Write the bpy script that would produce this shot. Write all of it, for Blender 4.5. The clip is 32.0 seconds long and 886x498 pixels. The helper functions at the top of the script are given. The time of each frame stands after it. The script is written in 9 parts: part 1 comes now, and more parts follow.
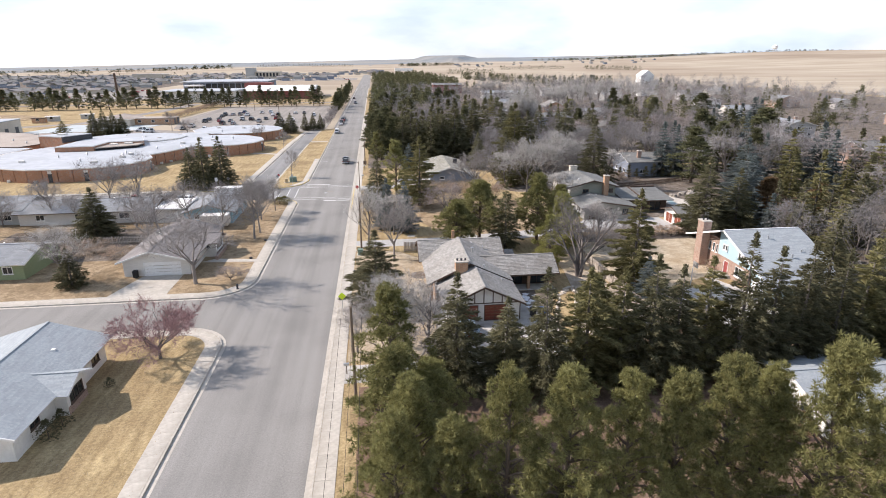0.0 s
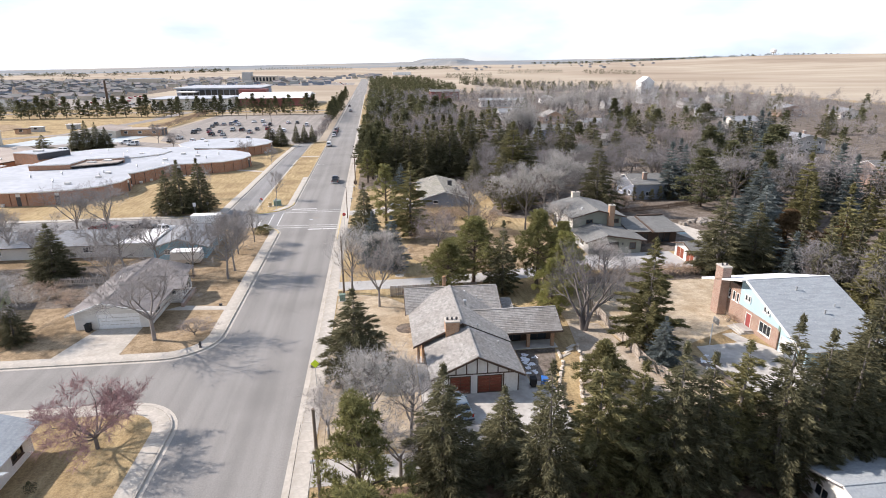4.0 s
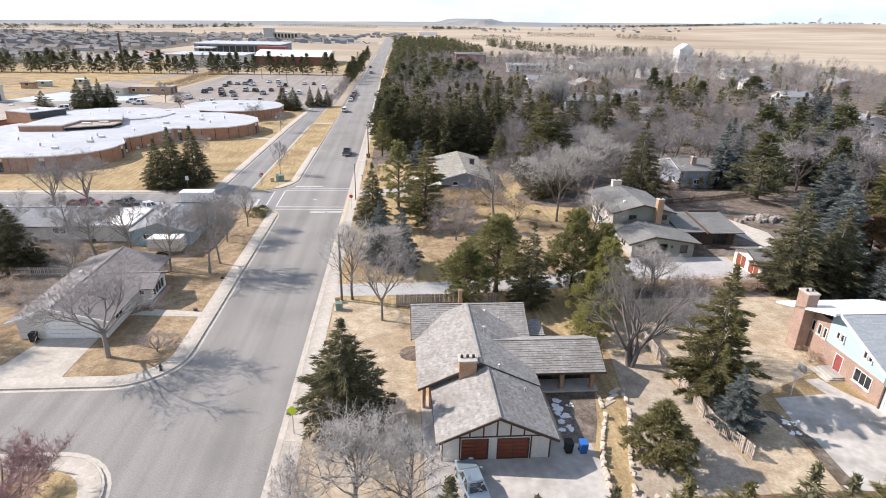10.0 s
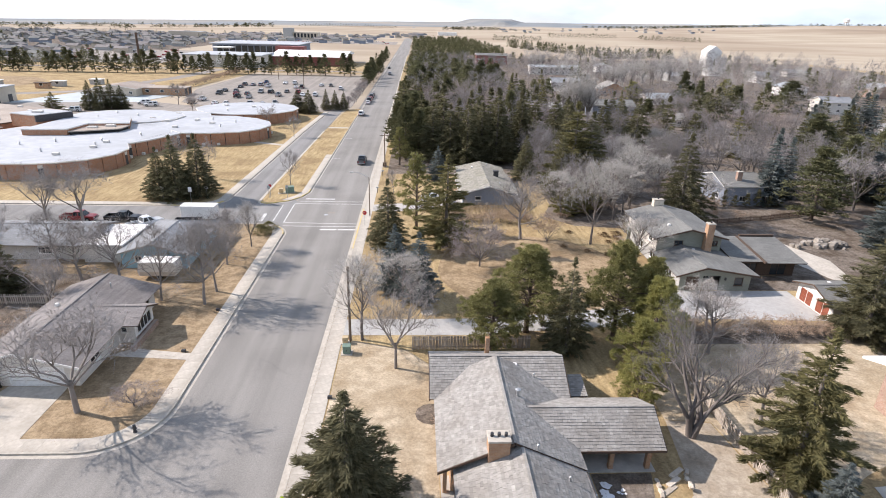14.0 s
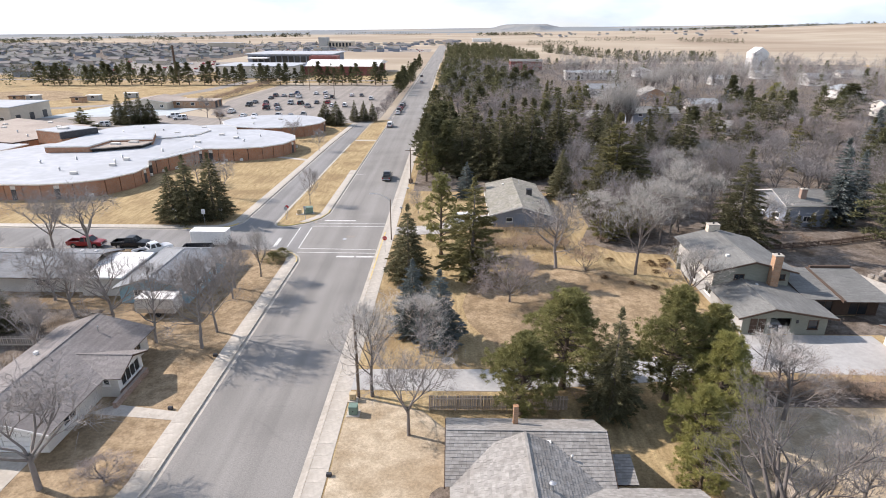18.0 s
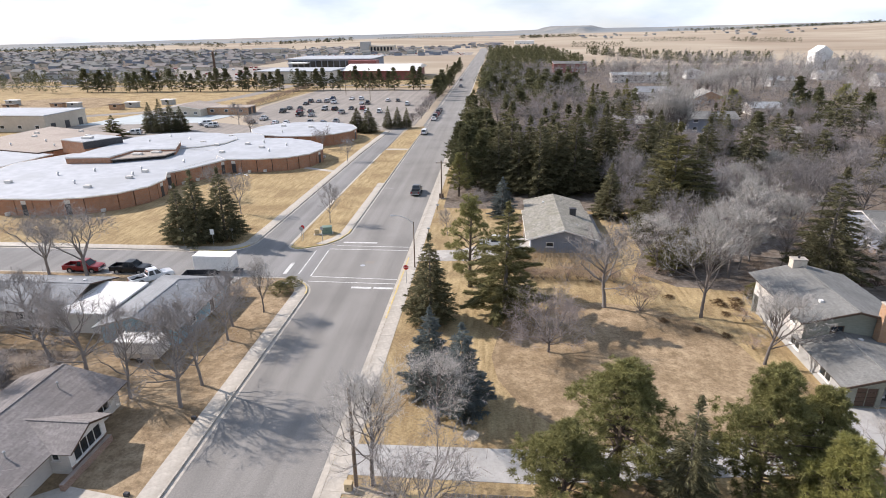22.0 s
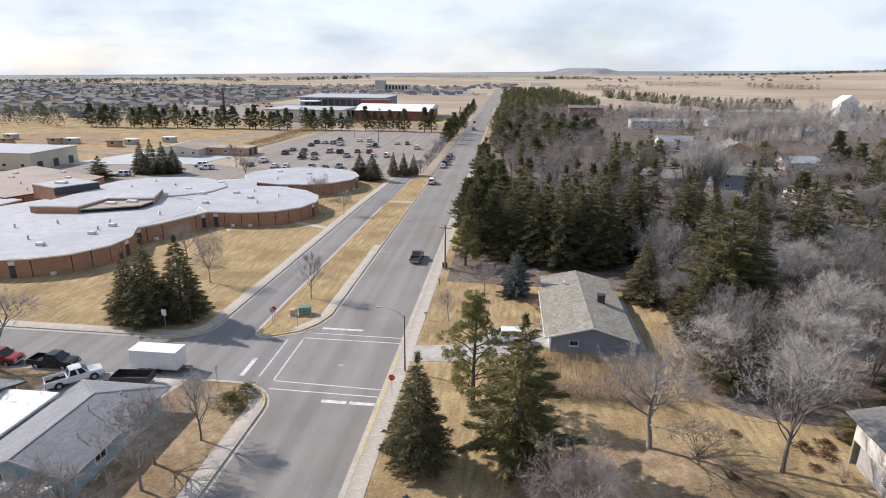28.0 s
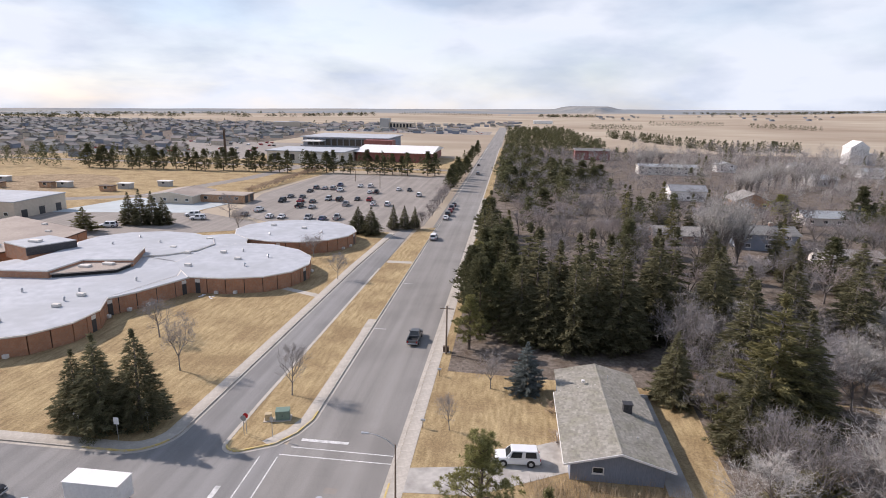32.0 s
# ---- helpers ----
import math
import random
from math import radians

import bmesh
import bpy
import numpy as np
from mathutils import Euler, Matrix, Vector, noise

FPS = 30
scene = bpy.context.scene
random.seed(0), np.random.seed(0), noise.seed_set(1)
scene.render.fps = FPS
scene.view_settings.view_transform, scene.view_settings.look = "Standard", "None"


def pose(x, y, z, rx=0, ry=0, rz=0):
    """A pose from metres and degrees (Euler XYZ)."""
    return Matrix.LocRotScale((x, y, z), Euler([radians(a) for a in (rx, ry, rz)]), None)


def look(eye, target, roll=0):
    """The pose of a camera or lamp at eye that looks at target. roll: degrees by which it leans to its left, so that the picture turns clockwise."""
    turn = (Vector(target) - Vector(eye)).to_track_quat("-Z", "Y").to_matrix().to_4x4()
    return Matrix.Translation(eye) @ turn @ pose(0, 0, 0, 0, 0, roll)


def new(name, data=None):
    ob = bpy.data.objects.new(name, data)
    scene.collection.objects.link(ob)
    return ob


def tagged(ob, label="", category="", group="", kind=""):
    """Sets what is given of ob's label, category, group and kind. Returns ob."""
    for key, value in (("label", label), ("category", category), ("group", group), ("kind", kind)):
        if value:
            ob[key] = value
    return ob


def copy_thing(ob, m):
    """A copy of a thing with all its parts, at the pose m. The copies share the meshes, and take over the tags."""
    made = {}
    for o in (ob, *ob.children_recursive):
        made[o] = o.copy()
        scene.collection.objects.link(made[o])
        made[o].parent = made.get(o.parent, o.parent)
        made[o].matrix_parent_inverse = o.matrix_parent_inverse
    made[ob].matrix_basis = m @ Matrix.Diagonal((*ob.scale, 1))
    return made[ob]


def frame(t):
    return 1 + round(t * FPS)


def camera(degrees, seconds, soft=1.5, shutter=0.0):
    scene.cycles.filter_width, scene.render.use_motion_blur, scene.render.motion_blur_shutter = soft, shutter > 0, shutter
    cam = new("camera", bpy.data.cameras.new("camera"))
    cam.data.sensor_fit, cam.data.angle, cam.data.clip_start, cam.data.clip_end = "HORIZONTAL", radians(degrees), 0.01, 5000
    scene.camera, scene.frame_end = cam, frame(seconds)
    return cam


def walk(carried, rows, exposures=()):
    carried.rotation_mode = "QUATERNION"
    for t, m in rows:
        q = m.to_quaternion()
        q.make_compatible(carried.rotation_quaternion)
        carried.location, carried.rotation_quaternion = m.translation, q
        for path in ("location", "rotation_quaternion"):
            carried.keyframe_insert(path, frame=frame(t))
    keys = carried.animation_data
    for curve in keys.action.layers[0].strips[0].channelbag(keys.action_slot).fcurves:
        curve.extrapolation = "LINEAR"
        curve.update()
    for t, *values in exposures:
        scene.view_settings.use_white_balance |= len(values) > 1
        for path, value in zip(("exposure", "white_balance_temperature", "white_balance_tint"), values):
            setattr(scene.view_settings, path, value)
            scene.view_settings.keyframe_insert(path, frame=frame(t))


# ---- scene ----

# ---- camera ----
cam = camera(75.5, 32.0, soft=0.95)
# seconds, eye, target, roll
PATH = [
    (0, (5.76, -2.08, 29.98), (6.847, 7.345, 26.826), -0.23),
    (0.5, (6.00, -0.74, 30.83), (7.084, 8.680, 27.666), -0.12),
    (1, (6.28, 0.85, 31.45), (7.372, 10.269, 28.282), -0.12),
    (1.5, (6.58, 2.25, 32.04), (7.673, 11.674, 28.863), -0.07),
    (2, (6.93, 3.54, 32.64), (8.027, 12.965, 29.473), -0.11),
    (2.5, (7.24, 4.83, 32.96), (8.336, 14.256, 29.804), -0.13),
    (3, (7.46, 5.83, 33.14), (8.562, 15.256, 29.978), -0.09),
    (3.5, (7.80, 6.88, 33.14), (8.902, 16.325, 30.042), -0.17),
    (5.5, (8.99, 10.83, 33.16), (10.130, 20.199, 29.860), 0.06),
    (6, (9.26, 11.85, 33.08), (10.397, 21.197, 29.719), 0.09),
    (6.5, (9.37, 12.91, 33.23), (10.530, 22.229, 29.788), 0.42),
    (7, (9.53, 14.04, 33.14), (10.708, 23.280, 29.487), 0.54),
    (7.5, (9.61, 15.37, 33.20), (10.799, 24.594, 29.535), 0.75),
    (8, (9.70, 16.78, 33.20), (10.885, 26.003, 29.530), 0.90),
    (8.5, (9.75, 18.38, 33.14), (10.544, 27.643, 29.462), 0.85),
    (9, (9.89, 19.89, 33.12), (10.665, 29.157, 29.445), 0.97),
    (9.5, (10.01, 21.33, 33.18), (10.781, 30.595, 29.492), 1.10),
    (10, (10.00, 22.75, 33.27), (10.761, 32.009, 29.570), 1.30),
    (10.5, (10.07, 24.10, 33.27), (10.749, 33.372, 29.575), 1.37),
    (11, (10.09, 25.36, 33.31), (10.738, 34.630, 29.613), 1.48),
    (11.5, (10.13, 26.53, 33.30), (10.737, 35.803, 29.612), 1.52),
    (12, (10.04, 27.71, 33.32), (10.617, 36.983, 29.630), 1.56),
    (12.5, (9.94, 28.94, 33.26), (10.483, 38.221, 29.569), 1.64),
    (13, (10.07, 30.22, 33.10), (10.563, 39.509, 29.424), 1.39),
    (13.5, (9.81, 31.56, 33.29), (10.305, 40.831, 29.587), 1.50),
    (14, (9.84, 32.87, 33.34), (10.319, 42.149, 29.636), 1.51),
    (14.5, (10.03, 34.11, 33.42), (10.500, 43.384, 29.715), 1.35),
    (16.5, (10.92, 38.50, 33.54), (11.312, 47.801, 29.881), 0.91),
    (17, (11.01, 39.69, 33.56), (11.379, 48.997, 29.916), 0.86),
    (17.5, (11.25, 40.90, 33.57), (11.567, 50.213, 29.940), 0.73),
    (18, (11.41, 42.14, 33.56), (11.283, 51.463, 29.939), 0.23),
    (18.5, (11.63, 43.56, 33.56), (11.441, 52.885, 29.946), 0.17),
    (19, (11.86, 45.11, 33.51), (11.642, 54.438, 29.906), 0.06),
    (19.5, (11.99, 46.67, 33.42), (11.750, 55.998, 29.822), -0.02),
    (20, (12.12, 48.27, 33.33), (11.853, 57.601, 29.734), -0.16),
    (20.5, (12.34, 49.78, 33.25), (12.047, 59.109, 29.658), -0.29),
    (21, (12.34, 51.17, 33.33), (12.040, 60.497, 29.735), -0.19),
    (21.5, (12.31, 52.87, 33.25), (11.594, 62.174, 29.660), -0.41),
    (22, (12.66, 54.32, 33.05), (11.833, 63.626, 29.478), -0.63),
    (22.5, (12.62, 55.93, 33.10), (11.636, 65.218, 29.533), -0.65),
    (23, (12.87, 57.56, 33.47), (11.862, 66.978, 30.276), -0.46),
    (23.5, (13.02, 59.08, 33.43), (11.991, 68.565, 30.439), -0.31),
    (24, (13.17, 60.49, 33.22), (12.143, 69.984, 30.242), -0.39),
    (24.5, (13.22, 61.90, 33.25), (12.186, 71.386, 30.270), -0.24),
    (25, (13.23, 63.34, 33.30), (12.204, 72.832, 30.314), -0.17),
    (25.5, (13.19, 64.95, 33.22), (12.158, 74.439, 30.245), -0.12),
    (27.5, (12.57, 70.94, 33.89), (11.543, 80.425, 30.897), 0.42),
    (28, (12.41, 72.41, 34.39), (11.378, 81.896, 31.399), 0.59),
    (28.5, (12.28, 73.98, 35.00), (11.238, 83.464, 32.009), 0.70),
    (29, (12.00, 75.44, 35.77), (10.967, 84.920, 32.771), 0.81),
    (29.5, (11.90, 76.95, 36.49), (10.859, 86.433, 33.493), 0.97),
    (30, (11.74, 78.66, 37.18), (10.687, 88.137, 34.178), 1.02),
    (30.5, (11.59, 80.31, 37.86), (10.528, 89.784, 34.858), 1.17),
    (31, (11.46, 81.88, 38.27), (10.392, 91.353, 35.261), 1.12),
    (31.5, (11.35, 83.44, 38.38), (10.261, 92.930, 35.422), 1.11),
    (32, (11.20, 84.60, 38.72), (10.091, 94.237, 36.290), 1.09),
]
walk(cam, [(t, look(eye, target, roll)) for t, eye, target, roll in PATH], [(0.0, 0.38, 6910, 17), (6.0, 0.44, 6910, 17), (11.0, 0.48, 6910, 17), (14.0, 0.44, 6910, 17), (18.0, 0.38, 6910, 17), (22.0, 0.27, 6910, 17), (23.5, 0.06, 6910, 17), (28.0, 0.04, 6910, 17), (32.0, -0.02, 6910, 21)])

# ---- light ----
SUN_EL, SUN_TO = 36.0, Vector((0.955, -0.295))       # the way the shadows fall
sun_dir = Vector((-SUN_TO.x, -SUN_TO.y, math.tan(radians(SUN_EL)) * SUN_TO.length)).normalized()
sun = new("sun", bpy.data.lights.new("sun", "SUN"))
sun.data.energy, sun.data.angle, sun.data.color = 5.0, radians(0.53), (1.0, 0.965, 0.915)
sun.matrix_world = look(sun_dir * 400, (0, 0, 0))

world = bpy.data.worlds.new("sky")
scene.world = world
world.use_nodes = True
wn, wl = world.node_tree.nodes, world.node_tree.links
wn.clear()
w_out = wn.new("ShaderNodeOutputWorld")
w_bg = wn.new("ShaderNodeBackground")
w_sky = wn.new("ShaderNodeTexSky")
w_sky.sky_type, w_sky.sun_disc = "NISHITA", False
w_sky.sun_elevation, w_sky.sun_rotation = radians(SUN_EL), math.atan2(sun_dir.x, sun_dir.y)
w_sky.air_density, w_sky.dust_density, w_sky.ozone_density = 1.0, 0.4, 1.2
w_scale = wn.new("ShaderNodeVectorMath")
w_scale.operation = "SCALE"
w_scale.inputs["Scale"].default_value = 0.17
wl.new(w_sky.outputs[0], w_scale.inputs[0])
w_tc = wn.new("ShaderNodeTexCoord")
w_map = wn.new("ShaderNodeMapping")
w_map.inputs["Scale"].default_value = (1.5, 1.5, 4.4)
wl.new(w_tc.outputs["Generated"], w_map.inputs["Vector"])
w_n1 = wn.new("ShaderNodeTexNoise")
w_n1.inputs["Scale"].default_value, w_n1.inputs["Detail"].default_value, w_n1.inputs["Roughness"].default_value = 2.3, 6.0, 0.52
w_n1.inputs["Distortion"].default_value = 0.35
wl.new(w_map.outputs[0], w_n1.inputs["Vector"])
w_r1 = wn.new("ShaderNodeValToRGB")
w_r1.color_ramp.elements[0].position, w_r1.color_ramp.elements[1].position = 0.30, 0.60
wl.new(w_n1.outputs["Fac"], w_r1.inputs[0])
w_n2 = wn.new("ShaderNodeTexNoise")
w_n2.inputs["Scale"].default_value, w_n2.inputs["Detail"].default_value = 2.6, 5.0
wl.new(w_map.outputs[0], w_n2.inputs["Vector"])
w_r2 = wn.new("ShaderNodeValToRGB")
w_r2.color_ramp.elements[0].position, w_r2.color_ramp.elements[1].position = 0.34, 0.58
w_r2.color_ramp.elements[0].color, w_r2.color_ramp.elements[1].color = (0.49, 0.63, 0.80, 1), (0.795, 0.93, 1.06, 1)
wl.new(w_n2.outputs["Fac"], w_r2.inputs[0])
w_mix = wn.new("ShaderNodeMix")
w_mix.data_type = "RGBA"
w_r1.color_ramp.elements[0].color = (0.5, 0.5, 0.5, 1)
w_sep = wn.new("ShaderNodeSeparateXYZ")
wl.new(w_tc.outputs["Generated"], w_sep.inputs[0])
w_fade = wn.new("ShaderNodeMapRange")
w_fade.inputs["From Min"].default_value, w_fade.inputs["From Max"].default_value = 0.22, 0.75
w_fade.inputs["To Min"].default_value, w_fade.inputs["To Max"].default_value = 1.0, 0.25
wl.new(w_sep.outputs[2], w_fade.inputs["Value"])
w_mul = wn.new("ShaderNodeMath")
w_mul.operation = "MULTIPLY"
wl.new(w_r1.outputs[0], w_mul.inputs[0])
wl.new(w_fade.outputs[0], w_mul.inputs[1])
wl.new(w_mul.outputs[0], w_mix.inputs[0])
wl.new(w_scale.outputs[0], w_mix.inputs[6])
wl.new(w_r2.outputs[0], w_mix.inputs[7])
wl.new(w_mix.outputs[2], w_bg.inputs["Color"])
w_bg.inputs["Strength"].default_value = 1.0
wl.new(w_bg.outputs[0], w_out.inputs["Surface"])

# ---- materials ----
def material(name, dark, light, scale=1.0, rough=0.85, stain=None, stain_scale=0.15, stain_amount=0.5, bump=0.0, bump_scale=20.0,
             metal=0.0, island=0.0, per_object=0.0, stretch=(1, 1, 1), detail=6.0, spec=0.3, grain=0.0, grain_scale=11.0):
    """Two tones mixed by fine noise, a stain colour by broad noise, relief, and variation from piece to piece."""
    m = bpy.data.materials.new(name)
    m.use_nodes = True
    n, l = m.node_tree.nodes, m.node_tree.links
    b = n["Principled BSDF"]
    b.inputs["Roughness"].default_value, b.inputs["Metallic"].default_value = rough, metal
    b.inputs["Specular IOR Level"].default_value = spec
    tc, mp = n.new("ShaderNodeTexCoord"), n.new("ShaderNodeMapping")
    mp.inputs["Scale"].default_value = stretch
    l.new(tc.outputs["Object"], mp.inputs["Vector"])
    fine = n.new("ShaderNodeTexNoise")
    fine.inputs["Scale"].default_value, fine.inputs["Detail"].default_value = scale, detail
    l.new(mp.outputs[0], fine.inputs["Vector"])
    ramp = n.new("ShaderNodeValToRGB")
    ramp.color_ramp.elements[0].position, ramp.color_ramp.elements[1].position = 0.3, 0.7
    ramp.color_ramp.elements[0].color, ramp.color_ramp.elements[1].color = (*dark, 1), (*light, 1)
    l.new(fine.outputs["Fac"], ramp.inputs[0])
    col = ramp.outputs[0]
    if stain:
        broad = n.new("ShaderNodeTexNoise")
        broad.inputs["Scale"].default_value, broad.inputs["Detail"].default_value = stain_scale, 5.0
        l.new(tc.outputs["Object"], broad.inputs["Vector"])
        r2 = n.new("ShaderNodeValToRGB")
        r2.color_ramp.elements[0].position, r2.color_ramp.elements[1].position = 0.45, 0.68
        r2.color_ramp.elements[1].color = (stain_amount,) * 3 + (1,)
        l.new(broad.outputs["Fac"], r2.inputs[0])
        mx = n.new("ShaderNodeMix")
        mx.data_type = "RGBA"
        mx.inputs[7].default_value = (*stain, 1)
        l.new(r2.outputs[0], mx.inputs[0])
        l.new(col, mx.inputs[6])
        col = mx.outputs[2]
    if grain:
        gn, gr, gh = n.new("ShaderNodeTexNoise"), n.new("ShaderNodeMapRange"), n.new("ShaderNodeHueSaturation")
        gn.inputs["Scale"].default_value, gn.inputs["Detail"].default_value, gn.inputs["Roughness"].default_value = grain_scale, 3.0, 0.7
        l.new(tc.outputs["Object"], gn.inputs["Vector"])
        gr.inputs["From Min"].default_value, gr.inputs["From Max"].default_value = 0.32, 0.68
        gr.inputs["To Min"].default_value, gr.inputs["To Max"].default_value = 1 - grain, 1 + grain
        l.new(gn.outputs["Fac"], gr.inputs["Value"])
        l.new(gr.outputs[0], gh.inputs["Value"])
        l.new(col, gh.inputs["Color"])
        col = gh.outputs[0]
    for amount, node, socket in ((island, "ShaderNodeNewGeometry", "Random Per Island"), (per_object, "ShaderNodeObjectInfo", "Random")):
        if amount:
            src, rg, hs = n.new(node), n.new("ShaderNodeMapRange"), n.new("ShaderNodeHueSaturation")
            rg.inputs["To Min"].default_value, rg.inputs["To Max"].default_value = 1 - amount, 1 + amount
            l.new(src.outputs[socket], rg.inputs["Value"])
            l.new(rg.outputs[0], hs.inputs["Value"])
            l.new(col, hs.inputs["Color"])
            col = hs.outputs[0]
    l.new(col, b.inputs["Base Color"])
    if bump:
        bn, bp = n.new("ShaderNodeTexNoise"), n.new("ShaderNodeBump")
        bn.inputs["Scale"].default_value, bn.inputs["Detail"].default_value = bump_scale, 4.0
        bp.inputs["Strength"].default_value, bp.inputs["Distance"].default_value = bump, 0.05
        l.new(mp.outputs[0], bn.inputs["Vector"])
        l.new(bn.outputs["Fac"], bp.inputs["Height"])
        l.new(bp.outputs[0], b.inputs["Normal"])
    return m


def brick_material(name, a, b_, mortar, w=0.22, h=0.075, joint=0.012):
    m = bpy.data.materials.new(name)
    m.use_nodes = True
    n, l = m.node_tree.nodes, m.node_tree.links
    b = n["Principled BSDF"]
    b.inputs["Roughness"].default_value = 0.9
    b.inputs["Specular IOR Level"].default_value = 0.2
    tc, sx, add, cx = n.new("ShaderNodeTexCoord"), n.new("ShaderNodeSeparateXYZ"), n.new("ShaderNodeMath"), n.new("ShaderNodeCombineXYZ")
    l.new(tc.outputs["Object"], sx.inputs[0])
    l.new(sx.outputs[0], add.inputs[0])
    l.new(sx.outputs[1], add.inputs[1])
    l.new(add.outputs[0], cx.inputs[0])
    l.new(sx.outputs[2], cx.inputs[1])
    br = n.new("ShaderNodeTexBrick")
    br.inputs["Color1"].default_value, br.inputs["Color2"].default_value, br.inputs["Mortar"].default_value = (*a, 1), (*b_, 1), (*mortar, 1)
    br.inputs["Scale"].default_value, br.inputs["Mortar Size"].default_value = 1.0, joint
    br.inputs["Brick Width"].default_value, br.inputs["Row Height"].default_value = w, h
    l.new(cx.outputs[0], br.inputs["Vector"])
    ns, hs, rg = n.new("ShaderNodeTexNoise"), n.new("ShaderNodeHueSaturation"), n.new("ShaderNodeMapRange")
    ns.inputs["Scale"].default_value, ns.inputs["Detail"].default_value = 0.9, 6.0
    l.new(tc.outputs["Object"], ns.inputs["Vector"])
    rg.inputs["To Min"].default_value, rg.inputs["To Max"].default_value = 0.7, 1.3
    l.new(ns.outputs["Fac"], rg.inputs["Value"])
    l.new(rg.outputs[0], hs.inputs["Value"])
    l.new(br.outputs["Color"], hs.inputs["Color"])
    l.new(hs.outputs[0], b.inputs["Base Color"])
    bp = n.new("ShaderNodeBump")
    bp.inputs["Strength"].default_value, bp.inputs["Distance"].default_value = 0.6, 0.01
    l.new(br.outputs["Fac"], bp.inputs["Height"])
    bp.invert = True
    l.new(bp.outputs[0], b.inputs["Normal"])
    return m


def asphalt_material(name, dark, light):
    """Worn asphalt: aggregate, long wheel-track tones along y, thin sealed cracks."""
    m = material(name, dark, light, scale=9.0, rough=0.9, stain=tuple(c * 0.72 for c in light), stain_scale=0.11, stain_amount=0.75, bump=0.25, bump_scale=45, grain=0.10, grain_scale=6.0)
    n, l = m.node_tree.nodes, m.node_tree.links
    b = n["Principled BSDF"]
    col = b.inputs["Base Color"].links[0].from_socket
    tc = [x for x in n if x.bl_idname == "ShaderNodeTexCoord"][0]
    mp = n.new("ShaderNodeMapping")
    mp.inputs["Scale"].default_value = (0.55, 0.012, 1)
    l.new(tc.outputs["Object"], mp.inputs["Vector"])
    tr = n.new("ShaderNodeTexNoise")
    tr.inputs["Scale"].default_value, tr.inputs["Detail"].default_value = 1.0, 3.0
    l.new(mp.outputs[0], tr.inputs["Vector"])
    rg, hs = n.new("ShaderNodeMapRange"), n.new("ShaderNodeHueSaturation")
    rg.inputs["From Min"].default_value, rg.inputs["From Max"].default_value = 0.3, 0.7
    rg.inputs["To Min"].default_value, rg.inputs["To Max"].default_value = 0.84, 1.14
    l.new(tr.outputs["Fac"], rg.inputs["Value"])
    l.new(rg.outputs[0], hs.inputs["Value"])
    l.new(col, hs.inputs["Color"])
    wob, addv = n.new("ShaderNodeTexNoise"), n.new("ShaderNodeMix")
    wob.inputs["Scale"].default_value = 0.5
    l.new(tc.outputs["Object"], wob.inputs["Vector"])
    addv.data_type = "RGBA"
    addv.inputs[0].default_value = 0.72
    l.new(wob.outputs["Color"], addv.inputs[6])
    l.new(tc.outputs["Object"], addv.inputs[7])
    vo, cr, mx = n.new("ShaderNodeTexVoronoi"), n.new("ShaderNodeValToRGB"), n.new("ShaderNodeMix")
    vo.feature = "DISTANCE_TO_EDGE"
    vo.inputs["Scale"].default_value = 0.34
    l.new(addv.outputs[2], vo.inputs["Vector"])
    cr.color_ramp.elements[0].position, cr.color_ramp.elements[1].position = 0.0, 0.010
    cr.color_ramp.elements[0].color, cr.color_ramp.elements[1].color = (0.11, 0.11, 0.11, 1), (0, 0, 0, 1)
    l.new(vo.outputs["Distance"], cr.inputs[0])
    mx.data_type = "RGBA"
    mx.inputs[7].default_value = (0.05, 0.05, 0.055, 1)
    l.new(cr.outputs[0], mx.inputs[0])
    l.new(hs.outputs[0], mx.inputs[6])
    l.new(mx.outputs[2], b.inputs["Base Color"])
    return m


def glass_material(name, tint=(0.02, 0.025, 0.03)):
    m = material(name, tint, tuple(c * 1.5 for c in tint), scale=0.8, rough=0.06, spec=0.6)
    return m


M_lawn = material("dry_grass", (0.285, 0.209, 0.112), (0.475, 0.365, 0.205), scale=1.3, rough=0.95, stain=(0.245, 0.172, 0.095), stain_scale=0.14, stain_amount=0.8, bump=0.9, bump_scale=22, stretch=(1.3, 0.22, 1), detail=10.0, spec=0.1, grain=0.26, grain_scale=4.5)
# darker copy of dry_grass, with yard shade put into its tones
M_yard = material("shaded_yard", (0.235, 0.17, 0.105), (0.42, 0.32, 0.208), scale=0.9, rough=0.95, stain=(0.19, 0.135, 0.08), stain_scale=0.16, stain_amount=0.85, bump=0.9, bump_scale=18, detail=10.0, spec=0.1, grain=0.26, grain_scale=4.0)
M_litter = material("needle_litter", (0.122, 0.101, 0.084), (0.24, 0.204, 0.172), scale=1.6, rough=0.95, stain=(0.08, 0.058, 0.04), stain_scale=0.3, stain_amount=0.85, bump=0.9, bump_scale=16, detail=10.0, spec=0.1, grain=0.3, grain_scale=5.0)
M_litter_r = material("red_needle_litter", (0.145, 0.092, 0.066), (0.27, 0.183, 0.135), scale=1.6, rough=0.95, stain=(0.10, 0.066, 0.047), stain_scale=0.3, stain_amount=0.8, bump=0.9, bump_scale=16, detail=10.0, spec=0.1, grain=0.3, grain_scale=5.0)
